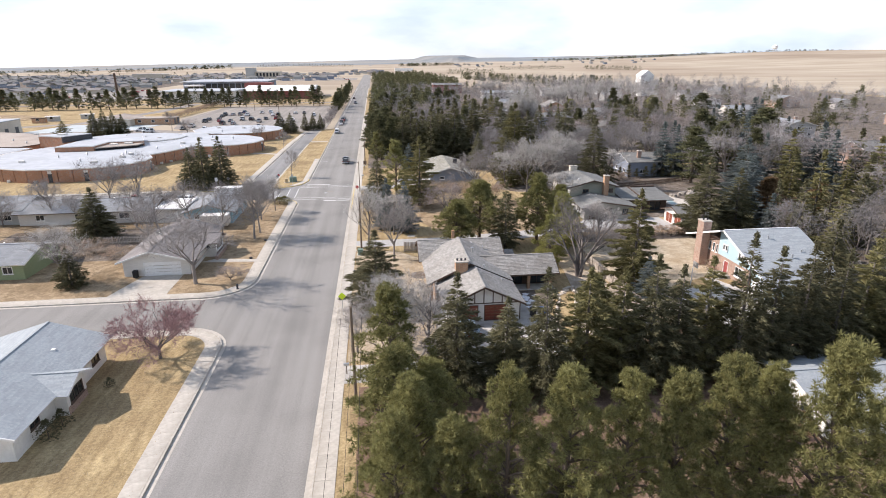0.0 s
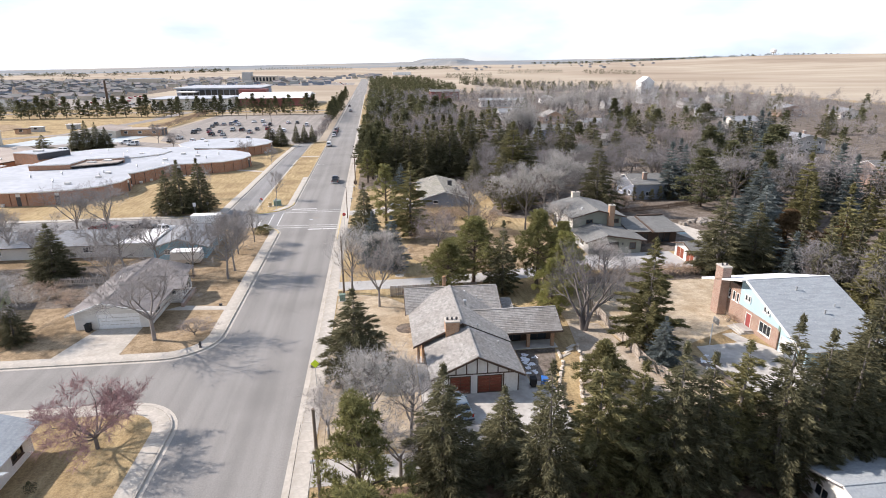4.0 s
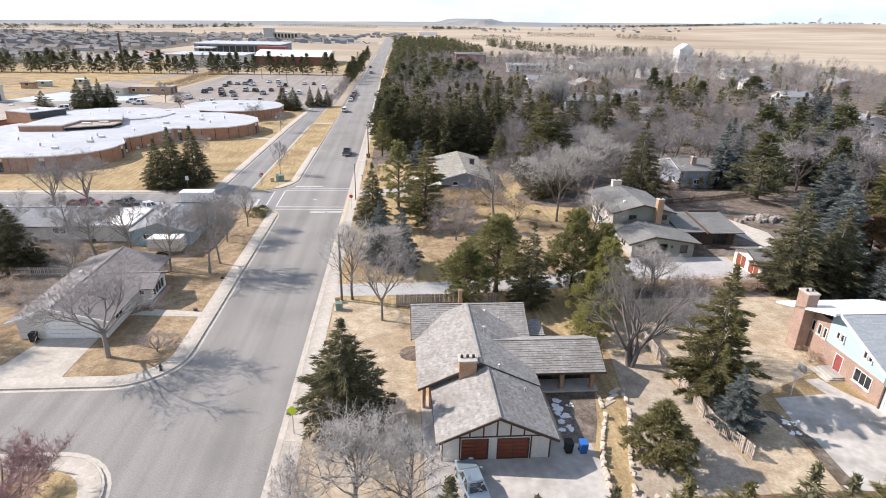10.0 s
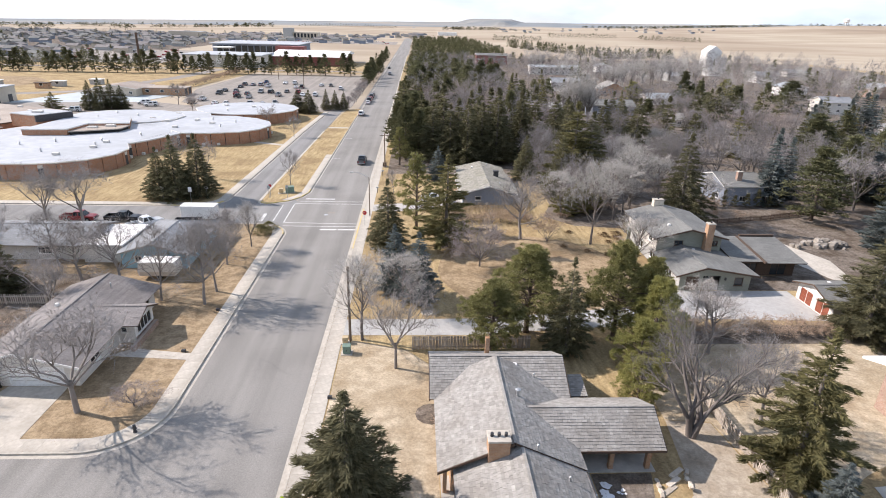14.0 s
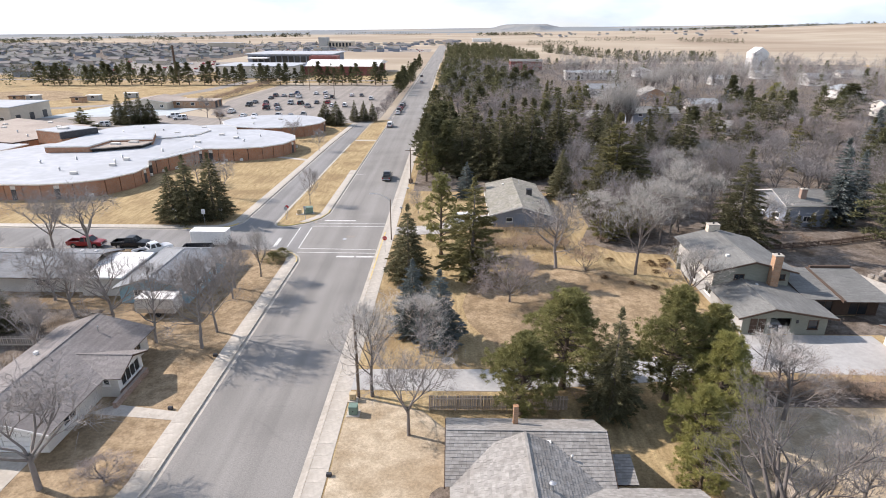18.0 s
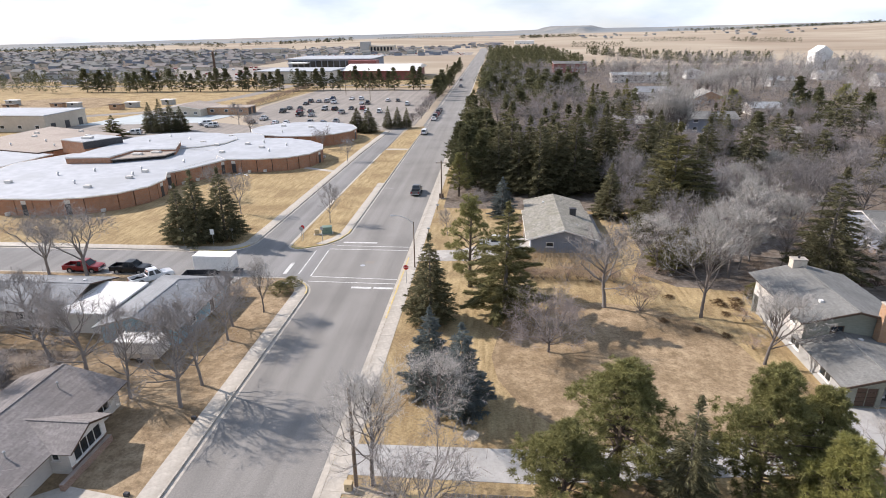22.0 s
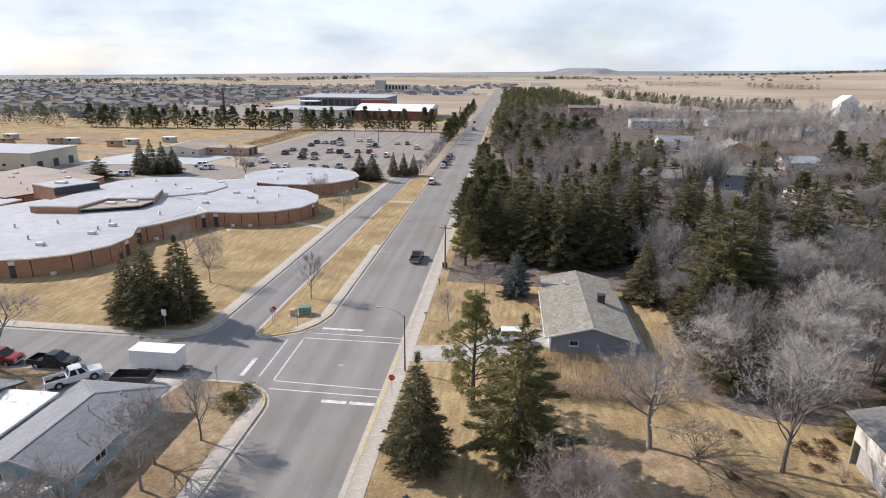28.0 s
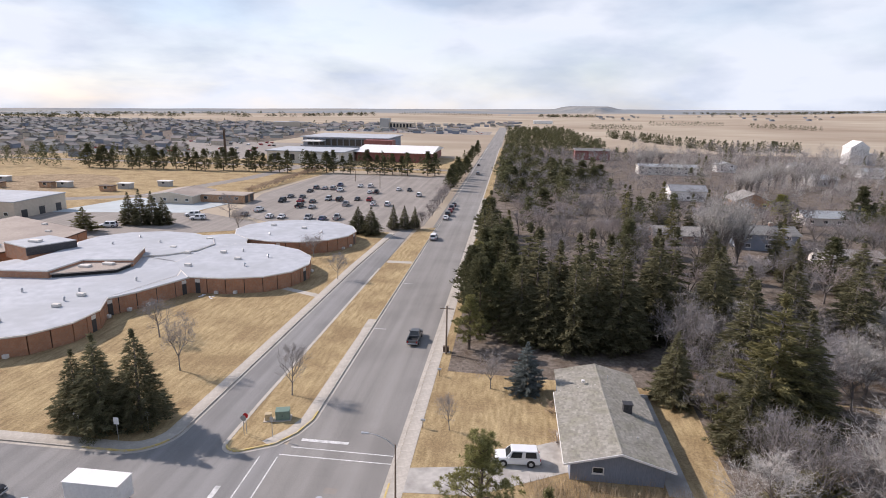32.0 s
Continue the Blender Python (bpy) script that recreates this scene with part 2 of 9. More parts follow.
M_field = material("prairie_field", (0.34, 0.28, 0.208), (0.46, 0.392, 0.305), scale=0.010, rough=0.95, stain=(0.27, 0.205, 0.15), stain_scale=0.0022, stain_amount=0.9, stretch=(0.5, 1.3, 1), bump=0.2, bump_scale=0.4, spec=0.1)
# grey-blue tones paint the haze of distance into the ridge colour
M_ridge = material("hazed_ridge", (0.17, 0.195, 0.215), (0.255, 0.27, 0.275), scale=0.006, rough=0.95, stain=(0.38, 0.335, 0.27), stain_scale=0.0016, stain_amount=0.75, stretch=(0.5, 1.5, 1), spec=0.1)
M_asphalt = asphalt_material("worn_asphalt", (0.216, 0.207, 0.193), (0.281, 0.269, 0.251))
M_asphalt2 = asphalt_material("lane_asphalt", (0.205, 0.202, 0.197), (0.268, 0.263, 0.255))
M_lot = asphalt_material("lot_asphalt", (0.24, 0.215, 0.19), (0.31, 0.28, 0.25))
M_conc = material("concrete", (0.405, 0.370, 0.321), (0.530, 0.492, 0.432), scale=2.5, rough=0.9, stain=(0.342, 0.309, 0.261), stain_scale=0.4, stain_amount=0.6, bump=0.2, bump_scale=30, per_object=0.05)
M_drive = material("driveway_concrete", (0.40, 0.38, 0.345), (0.53, 0.505, 0.465), scale=1.5, rough=0.9, stain=(0.25, 0.235, 0.215), stain_scale=0.35, stain_amount=0.75, bump=0.2, bump_scale=25, per_object=0.06)
M_gravel = material("pale_gravel", (0.368, 0.364, 0.352), (0.448, 0.444, 0.432), scale=2, rough=0.95, stain=(0.336, 0.328, 0.312), stain_scale=0.2, stain_amount=0.6, bump=0.4, bump_scale=18, grain=0.06)
M_white = material("white_paint", (0.72, 0.71, 0.69), (0.82, 0.81, 0.79), scale=3, rough=0.6, stain=(0.62, 0.60, 0.57), stain_scale=0.6, stain_amount=0.4)
M_line = material("road_paint", (0.55, 0.55, 0.54), (0.74, 0.74, 0.72), scale=4, rough=0.8, stain=(0.36, 0.36, 0.35), stain_scale=1.2, stain_amount=0.8)
M_yellow = material("yellow_paint", (0.52, 0.39, 0.14), (0.63, 0.49, 0.20), scale=4, rough=0.8, stain=(0.50, 0.44, 0.34), stain_scale=1.0, stain_amount=0.85)
M_shake = material("weathered_shake", (0.244, 0.233, 0.216), (0.348, 0.335, 0.313), scale=3.0, rough=0.9, stain=(0.209, 0.191, 0.170), stain_scale=0.35, stain_amount=0.6, island=0.15, bump=0.3, bump_scale=25)
M_shingle = material("grey_shingle", (0.21, 0.222, 0.234), (0.30, 0.314, 0.328), scale=5.0, rough=0.9, stain=(0.185, 0.194, 0.204), stain_scale=0.25, stain_amount=0.6, island=0.09, bump=0.3, bump_scale=30)
M_shingle_d = material("dark_shingle", (0.157, 0.159, 0.151), (0.223, 0.223, 0.213), scale=5.0, rough=0.9, stain=(0.130, 0.132, 0.126), stain_scale=0.25, stain_amount=0.6, island=0.12, bump=0.3, bump_scale=30)
M_shake_m = material("mossy_shake", (0.225, 0.214, 0.184), (0.335, 0.32, 0.278), scale=2.0, rough=0.9, stain=(0.20, 0.195, 0.145), stain_scale=0.5, stain_amount=0.6, island=0.16, bump=0.3, bump_scale=25)
M_pine_d = material("dark_pine_needles", (0.070, 0.075, 0.040), (0.145, 0.142, 0.074), scale=1.0, rough=0.85, island=0.35, per_object=0.2, spec=0.15)
M_shingle_b = material("pale_shingle", (0.273, 0.304, 0.321), (0.361, 0.392, 0.409), scale=5.0, rough=0.9, stain=(0.317, 0.343, 0.361), stain_scale=0.25, stain_amount=0.6, island=0.08, bump=0.3, bump_scale=30)
M_roof_w = material("white_roofing", (0.66, 0.67, 0.68), (0.78, 0.79, 0.80), scale=2, rough=0.7, stain=(0.52, 0.53, 0.54), stain_scale=0.3, stain_amount=0.5, island=0.05)
M_brick = brick_material("school_brick", (0.44, 0.21, 0.118), (0.355, 0.158, 0.088), (0.34, 0.24, 0.18))
M_brick_t = brick_material("tan_brick", (0.46, 0.27, 0.15), (0.34, 0.17, 0.09), (0.42, 0.33, 0.26))
M_brick_r = brick_material("red_brick", (0.36, 0.232, 0.178), (0.265, 0.16, 0.122), (0.40, 0.33, 0.28))
M_membrane = material("roof_membrane", (0.372, 0.393, 0.420), (0.468, 0.489, 0.516), scale=0.5, rough=0.75, stain=(0.351, 0.367, 0.383), stain_scale=0.12, stain_amount=0.7)
M_gravelroof = material("gravel_roof", (0.33, 0.28, 0.24), (0.43, 0.37, 0.32), scale=2, rough=0.95, stain=(0.27, 0.23, 0.20), stain_scale=0.1, stain_amount=0.7)
M_cream = material("cream_siding", (0.60, 0.57, 0.53), (0.70, 0.67, 0.62), scale=2, rough=0.8, stain=(0.52, 0.49, 0.45), stain_scale=0.5, stain_amount=0.4, stretch=(1, 1, 6))
M_stucco = material("white_stucco", (0.70, 0.68, 0.64), (0.80, 0.78, 0.74), scale=4, rough=0.9, stain=(0.60, 0.57, 0.52), stain_scale=0.5, stain_amount=0.5, bump=0.3)
M_blue = material("pale_blue_siding", (0.35, 0.485, 0.54), (0.42, 0.555, 0.615), scale=2, rough=0.75, stretch=(1, 1, 8), stain=(0.32, 0.44, 0.49), stain_scale=0.4, stain_amount=0.4)
M_tarp = material("house_wrap_blue", (0.24, 0.42, 0.52), (0.31, 0.50, 0.60), scale=1.5, rough=0.7, stain=(0.18, 0.33, 0.42), stain_scale=0.5, stain_amount=0.6)
M_sage = material("sage_siding", (0.23, 0.24, 0.20), (0.30, 0.31, 0.26), scale=2, rough=0.8, stretch=(1, 1, 8), stain=(0.20, 0.21, 0.17), stain_scale=0.4, stain_amount=0.4)
M_slate = material("slate_siding", (0.20, 0.23, 0.28), (0.27, 0.30, 0.36), scale=2, rough=0.8, stretch=(8, 8, 1), stain=(0.18, 0.20, 0.24), stain_scale=0.4, stain_amount=0.4)
M_olive = material("olive_siding", (0.20, 0.24, 0.13), (0.27, 0.31, 0.18), scale=2, rough=0.8, stretch=(1, 1, 8))
M_grey_s = material("grey_siding", (0.34, 0.34, 0.33), (0.42, 0.42, 0.41), scale=2, rough=0.8, stretch=(1, 1, 8))
M_beige = material("beige_panel", (0.50, 0.43, 0.35), (0.58, 0.51, 0.42), scale=1, rough=0.8, stain=(0.44, 0.38, 0.31), stain_scale=0.2, stain_amount=0.5)
M_brown = material("brown_timber", (0.075, 0.05, 0.038), (0.12, 0.08, 0.058), scale=6, rough=0.7, stretch=(1, 1, 4))
M_redwood = material("redwood_door", (0.20, 0.058, 0.035), (0.27, 0.085, 0.05), scale=3, rough=0.55, stretch=(0.4, 1, 5))
M_red = material("red_door", (0.25, 0.06, 0.055), (0.31, 0.08, 0.075), scale=3, rough=0.5)
M_shingle_p = material("brown_shingle", (0.19, 0.175, 0.168), (0.275, 0.255, 0.247), scale=5.0, rough=0.9, stain=(0.16, 0.145, 0.14), stain_scale=0.25, stain_amount=0.6, island=0.12, bump=0.3, bump_scale=30)
M_maroon = material("maroon_panel", (0.20, 0.07, 0.065), (0.27, 0.10, 0.09), scale=0.3, rough=0.6)
M_fence = material("grey_fence_board", (0.34, 0.29, 0.245), (0.48, 0.425, 0.37), scale=4, rough=0.9, stretch=(2, 2, 0.4), per_object=0.25)
M_stone = material("pale_stone", (0.44, 0.38, 0.31), (0.58, 0.52, 0.44), scale=3, rough=0.9, per_object=0.25, bump=0.6, bump_scale=8)
M_rock = material("weathered_rock", (0.20, 0.178, 0.155), (0.36, 0.325, 0.285), scale=2, rough=0.95, per_object=0.3, bump=0.8, bump_scale=6)
M_snow = material("old_snow", (0.72, 0.74, 0.77), (0.82, 0.83, 0.85), scale=3, rough=0.7, stain=(0.55, 0.52, 0.48), stain_scale=0.8, stain_amount=0.5)
M_glass = glass_material("window_glass")
# near-black colour stands in for the shade of unlit interiors and gaps
M_dark = material("dark_interior", (0.02, 0.02, 0.022), (0.035, 0.035, 0.035), scale=2, rough=0.8)
M_metal = material("galvanised_steel", (0.42, 0.43, 0.44), (0.54, 0.55, 0.56), scale=4, rough=0.45, metal=0.7)
M_darkmetal = material("dark_metal", (0.05, 0.05, 0.055), (0.09, 0.09, 0.095), scale=4, rough=0.5, metal=0.4)
M_rubber = material("tyre_rubber", (0.018, 0.018, 0.018), (0.035, 0.035, 0.035), scale=6, rough=0.85)
M_pole = material("weathered_pole", (0.14, 0.105, 0.08), (0.22, 0.17, 0.13), scale=5, rough=0.9, stretch=(3, 3, 0.3))
M_boxgreen = material("utility_green", (0.13, 0.20, 0.165), (0.18, 0.255, 0.21), scale=3, rough=0.55)
M_boxtan = material("utility_tan", (0.45, 0.36, 0.22), (0.54, 0.43, 0.28), scale=3, rough=0.6)
M_signred = material("sign_red", (0.50, 0.03, 0.03), (0.56, 0.04, 0.04), scale=3, rough=0.4)
M_signyel = material("sign_lime", (0.62, 0.78, 0.03), (0.68, 0.84, 0.05), scale=3, rough=0.4)
M_pool = material("pool_water", (0.26, 0.36, 0.37), (0.33, 0.43, 0.44), scale=0.8, rough=0.3, spec=0.4)
M_court = material("court_blue", (0.40, 0.45, 0.46), (0.48, 0.53, 0.54), scale=0.4, rough=0.8, stain=(0.36, 0.38, 0.38), stain_scale=0.1, stain_amount=0.6)
M_bark = material("grey_bark", (0.122, 0.105, 0.096), (0.20, 0.178, 0.165), scale=6, rough=0.95, stretch=(2, 2, 0.5), bump=0.5, bump_scale=12)
M_bark_l = material("pale_bark", (0.19, 0.168, 0.154), (0.31, 0.282, 0.262), scale=6, rough=0.95, stretch=(2, 2, 0.5), bump=0.5, bump_scale=12)
M_twig_l = material("pale_twig", (0.235, 0.214, 0.202), (0.37, 0.342, 0.325), scale=0.8, rough=0.95, per_object=0.15)
M_dirt = material("pale_dirt", (0.34, 0.288, 0.225), (0.46, 0.40, 0.325), scale=1.2, rough=0.95, stain=(0.29, 0.235, 0.175), stain_scale=0.35, stain_amount=0.7, bump=0.6, bump_scale=14, detail=10.0, spec=0.1, grain=0.2, grain_scale=4.0)
M_lawn_p = material("bleached_grass", (0.36, 0.292, 0.205), (0.54, 0.452, 0.335), scale=1.1, rough=0.95, stain=(0.31, 0.235, 0.15), stain_scale=0.25, stain_amount=0.8, bump=0.8, bump_scale=20, stretch=(0.6, 0.9, 1), detail=10.0, spec=0.1, grain=0.22, grain_scale=4.5)
M_barkp = material("pine_bark", (0.095, 0.072, 0.056), (0.155, 0.122, 0.098), scale=6, rough=0.95, stretch=(2, 2, 0.5), bump=0.5, bump_scale=12)
M_twig = material("grey_twig", (0.165, 0.152, 0.148), (0.272, 0.253, 0.248), scale=0.8, rough=0.95, per_object=0.2)
M_twig_w = material("grove_twig", (0.212, 0.197, 0.195), (0.345, 0.325, 0.322), scale=0.8, rough=0.95, per_object=0.4)
M_twig_s = material("silver_twig", (0.37, 0.35, 0.325), (0.50, 0.475, 0.445), scale=0.8, rough=0.95, per_object=0.12)
M_twig_f = material("fruit_twig", (0.25, 0.21, 0.195), (0.36, 0.31, 0.29), scale=0.8, rough=0.95)
M_twig_r = material("plum_twig", (0.27, 0.165, 0.16), (0.38, 0.245, 0.24), scale=0.8, rough=0.95)
M_twig_b = material("brown_twig", (0.31, 0.225, 0.165), (0.43, 0.325, 0.245), scale=0.8, rough=0.95, per_object=0.15)
M_spruce = material("spruce_needles", (0.094, 0.091, 0.054), (0.203, 0.189, 0.107), scale=1.2, rough=0.85, island=0.4, per_object=0.2, spec=0.15)
M_spruce_o = material("olive_spruce_needles", (0.130, 0.123, 0.057), (0.248, 0.224, 0.106), scale=1.2, rough=0.85, island=0.35, per_object=0.15, spec=0.15)
M_juniper_g = material("olive_juniper", (0.135, 0.126, 0.056), (0.245, 0.222, 0.104), scale=1.2, rough=0.85, island=0.3, spec=0.15)
M_spruce_b = material("blue_spruce_needles", (0.101, 0.121, 0.117), (0.180, 0.205, 0.198), scale=1.2, rough=0.85, island=0.3, per_object=0.15, spec=0.15)
M_pine = material("pine_needles", (0.150, 0.149, 0.063), (0.300, 0.283, 0.117), scale=1.0, rough=0.85, island=0.4, per_object=0.15, spec=0.15)
M_pine_l = material("light_pine_needles", (0.216, 0.214, 0.073), (0.356, 0.337, 0.127), scale=1.0, rough=0.85, island=0.3, spec=0.15)
M_juniper = material("rust_juniper", (0.14, 0.09, 0.05), (0.22, 0.145, 0.08), scale=1.0, rough=0.9, island=0.3, spec=0.15)
M_drygrass = material("dry_stalks", (0.285, 0.222, 0.152), (0.43, 0.348, 0.25), scale=1.0, rough=0.95, island=0.25)


def let_light_through(m, share=0.32):
    """Needles pass part of the light that falls on them."""
    n, l = m.node_tree.nodes, m.node_tree.links
    b, out = n["Principled BSDF"], n["Material Output"]
    tl, mix = n.new("ShaderNodeBsdfTranslucent"), n.new("ShaderNodeMixShader")
    l.new(b.inputs["Base Color"].links[0].from_socket, tl.inputs["Color"])
    mix.inputs[0].default_value = share
    l.new(b.outputs[0], mix.inputs[1])
    l.new(tl.outputs[0], mix.inputs[2])
    l.new(mix.outputs[0], out.inputs["Surface"])


for m_ in (M_spruce, M_spruce_o, M_spruce_b, M_pine, M_pine_l, M_pine_d, M_juniper, M_juniper_g):
    let_light_through(m_)


def paint(name, c, metal=0.2):
    return material(name, tuple(v * 0.93 for v in c), c, scale=1.0, rough=0.28, metal=metal, spec=0.5)


CAR_PAINT = {"white": paint("car_white", (0.72, 0.73, 0.74), 0), "black": paint("car_black", (0.02, 0.02, 0.022)), "red": paint("car_red", (0.28, 0.025, 0.03)),
             "silver": paint("car_silver", (0.40, 0.41, 0.42), 0.5), "grey": paint("car_grey", (0.13, 0.135, 0.14), 0.4), "blue": paint("car_blue", (0.05, 0.09, 0.17)),
             "slate": paint("car_slate", (0.28, 0.36, 0.42), 0.4)}
M_lamp_r = material("tail_lamp_red", (0.35, 0.01, 0.01), (0.42, 0.015, 0.015), rough=0.25)
M_lamp_w = material("head_lamp_clear", (0.6, 0.6, 0.6), (0.72, 0.72, 0.72), rough=0.15)

# ---- building tools ----
class Shape:
    """Collects faces for one mesh."""

    def __init__(self, turn=0.0, at=(0, 0, 0)):
        self.v, self.f, self.mi, self.slot = [], [], [], 0
        self.m = Matrix.Translation(at) @ Matrix.Rotation(radians(turn), 4, "Z")

    def add(self, verts, faces):
        k = len(self.v)
        self.v += [tuple(self.m @ Vector(p)) for p in verts]
        self.f += [tuple(i + k for i in q) for q in faces]
        self.mi += [self.slot] * len(faces)
        return self

    def box(self, x0, x1, y0, y1, z0, z1, c=0.0):
        """A box; c: its edges' chamfer."""
        if c <= 0:
            p = [(x, y, z) for z in (z0, z1) for y in (y0, y1) for x in (x0, x1)]
            return self.add(p, [(0, 2, 3, 1), (4, 5, 7, 6), (0, 1, 5, 4), (2, 6, 7, 3), (0, 4, 6, 2), (1, 3, 7, 5)])
        ring = lambda a, z: [(x0 + a, y0 + c + a * 0, z), (x0 + c, y0 + a, z), (x1 - c, y0 + a, z), (x1 - a, y0 + c, z), (x1 - a, y1 - c, z), (x1 - c, y1 - a, z), (x0 + c, y1 - a, z), (x0 + a, y1 - c, z)]  # noqa: E731
        p = ring(c * 0.8, z0) + ring(0, z0 + c) + ring(0, z1 - c) + ring(c * 0.8, z1)
        q = [tuple(range(7, -1, -1)), tuple(range(24, 32))]
        for r in range(3):
            q += [(8 * r + i, 8 * r + (i + 1) % 8, 8 * r + 8 + (i + 1) % 8, 8 * r + 8 + i) for i in range(8)]
        return self.add(p, q)

    def prism(self, poly, z0, z1):
        n = len(poly)
        area = sum(poly[i][0] * poly[(i + 1) % n][1] - poly[(i + 1) % n][0] * poly[i][1] for i in range(n))
        if area < 0:
            poly = poly[::-1]
        p = [(x, y, z0) for x, y in poly] + [(x, y, z1) for x, y in poly]
        return self.add(p, [tuple(range(n - 1, -1, -1)), tuple(range(n, 2 * n))] + [(i, (i + 1) % n, n + (i + 1) % n, n + i) for i in range(n)])

    def tube(self, pts, radii, n=8, caps=True):
        p, q = [], []
        pts = [Vector(a) for a in pts]
        for i, a in enumerate(pts):
            way = (pts[min(i + 1, len(pts) - 1)] - pts[max(i - 1, 0)]).normalized()
            side = way.cross(Vector((0, 0, 1)) if abs(way.z) < 0.9 else Vector((1, 0, 0))).normalized()
            up = side.cross(way)
            p += [tuple(a + radii[i] * (math.cos(t) * side + math.sin(t) * up)) for t in (2 * math.pi * j / n for j in range(n))]
        for i in range(len(pts) - 1):
            q += [(n * i + j, n * i + (j + 1) % n, n * i + n + (j + 1) % n, n * i + n + j) for j in range(n)]
        if caps:
            q += [tuple(range(n - 1, -1, -1)), tuple(range(n * (len(pts) - 1), n * len(pts)))]
        return self.add(p, q)

    def mesh(self, name, *mats, smooth=False):
        me = bpy.data.meshes.new(name)
        me.from_pydata(self.v, [], self.f)
        for m in mats:
            me.materials.append(m)
        if len(mats) > 1:
            me.polygons.foreach_set("material_index", self.mi)
        if smooth:
            me.shade_smooth()
        return me


def part(name, shape, material_, parent=None, label="", kind="", smooth=False):
    """ONE mesh object out of a shape, under a thing or a part."""
    mats = material_ if isinstance(material_, (list, tuple)) else [material_]
    ob = new(name, shape.mesh(name, *mats, smooth=smooth) if isinstance(shape, Shape) else shape)
    if parent:
        ob.parent = parent
    return tagged(ob, label, kind=kind)


def thing(name, label, category, group="", kind="", at=(0, 0, 0), turn=0.0):
    ob = new(name)
    ob.empty_display_size = 0.3
    ob.matrix_basis = pose(*at, 0, 0, turn)
    return tagged(ob, label, category, group, kind)


def piece(name, me, parent, m):
    """An object of its own on a shared mesh."""
    ob = new(name, me)
    ob.parent = parent
    ob.matrix_basis = m
    return ob


def structure(name, shape, material_, label, category):
    return tagged(part(name, shape, material_), label, category, kind="structure")


def arrays_mesh(name, verts, tris, mat):
    me = bpy.data.meshes.new(name)
    me.vertices.add(len(verts))
    me.vertices.foreach_set("co", np.asarray(verts, np.float32).ravel())
    me.loops.add(tris.size)
    me.loops.foreach_set("vertex_index", tris.astype(np.int32).ravel())
    me.polygons.add(len(tris))
    me.polygons.foreach_set("loop_start", np.arange(0, tris.size, tris.shape[1], dtype=np.int32))
    me.update(calc_edges=True)
    me.materials.append(mat)
    return me

# ---- ground, roads, pavements ----
def far_height(x, y):
    """The prairie: level near the streets, low swells far off, a hill with a long back on one side."""
    r = math.hypot(x - 6, y - 40)
    s = min(1.0, max(0.0, (r - 1050) / 1500))
    s = s * s * (3 - 2 * s)
    z = -0.08 + s * 0.0155 * x
    z += s * 3.0 * (noise.noise((x * 0.0011, y * 0.0011, 0)) + 0.5 * noise.noise((x * 0.004, y * 0.004, 3)))
    a, b = (x - 1830) / 700, (y - 2560) / 900
    z += 24 * math.exp(-(a * a + b * b) * 1.3)
    a, b = (x - 2350) / 420, (y - 2700) / 700
    z += 13 * math.exp(-(a * a + b * b) * 1.2)
    a, b = (x + 350) / 330, (y - 2100) / 420
    z += 11 * math.exp(-(a * a + b * b) * 1.2)
    return z


g = Shape()
rings = [0, 150, 300, 450, 600, 750, 900, 1100, 1300, 1500, 1750, 2000, 2250, 2500, 2750, 3000, 3300, 3600, 3900, 4050, 4150, 4280, 4400, 4600, 4750]
turns = 360
gv, gf = [(6, 40, far_height(6, 40))], []
for r in rings[1:]:
    for k in range(turns):
        a = 2 * math.pi * k / turns
        x, y = 6 + r * math.sin(a), 40 + r * math.cos(a)
        gv.append((x, y, far_height(x, y)))
gf += [(0, 1 + (k + 1) % turns, 1 + k) for k in range(turns)]
for i in range(len(rings) - 2):
    for k in range(turns):
        a, b = 1 + i * turns + k, 1 + i * turns + (k + 1) % turns
        gf.append((a, b, b + turns, a + turns))
g.add(gv, gf)
structure("ground", g, M_field, "dry tan prairie ground reaching to the low horizon", "ground")

def ridge_height(x, y, r):
    """Low far ridges round the plain, with one flat-topped hill."""
    u = min(1.0, max(0.0, (r - 3300) / 1050))
    n = noise.noise((x * 0.0009, y * 0.0009, 7)) + 0.5 * noise.noise((x * 0.003, y * 0.003, 9))
    z = far_height(x, y) - 3 + u ** 1.3 * (25 + 3.0 * n)
    d = abs((x - 520) / 185) + abs((y - 4330) / 260) * 0.5
    return z + 21 * max(0.0, min(1.0, 3.2 - 2.4 * d))


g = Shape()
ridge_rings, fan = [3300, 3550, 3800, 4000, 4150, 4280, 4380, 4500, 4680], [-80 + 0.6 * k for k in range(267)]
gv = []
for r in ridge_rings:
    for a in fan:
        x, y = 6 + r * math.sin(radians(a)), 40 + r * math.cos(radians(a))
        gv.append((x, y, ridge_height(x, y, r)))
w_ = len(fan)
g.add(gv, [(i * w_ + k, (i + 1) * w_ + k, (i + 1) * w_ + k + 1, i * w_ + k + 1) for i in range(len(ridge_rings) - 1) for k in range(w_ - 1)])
structure("far_ridge", g, M_ridge, "far ridges tinted grey-blue for haze, with a flat-topped hill along the horizon", "hills")

ROAD_L, ROAD_R = -12.0, 0.0          # kerb lines of the long street
C1_A, C1_B = 61.6, 70.9              # first side street
C2_A, C2_B = 127.2, 137.3            # second side street
LANE_A, LANE_B = -26.6, -20.0        # school lane beside the street
TOP = 0.15                           # kerb and lawn height


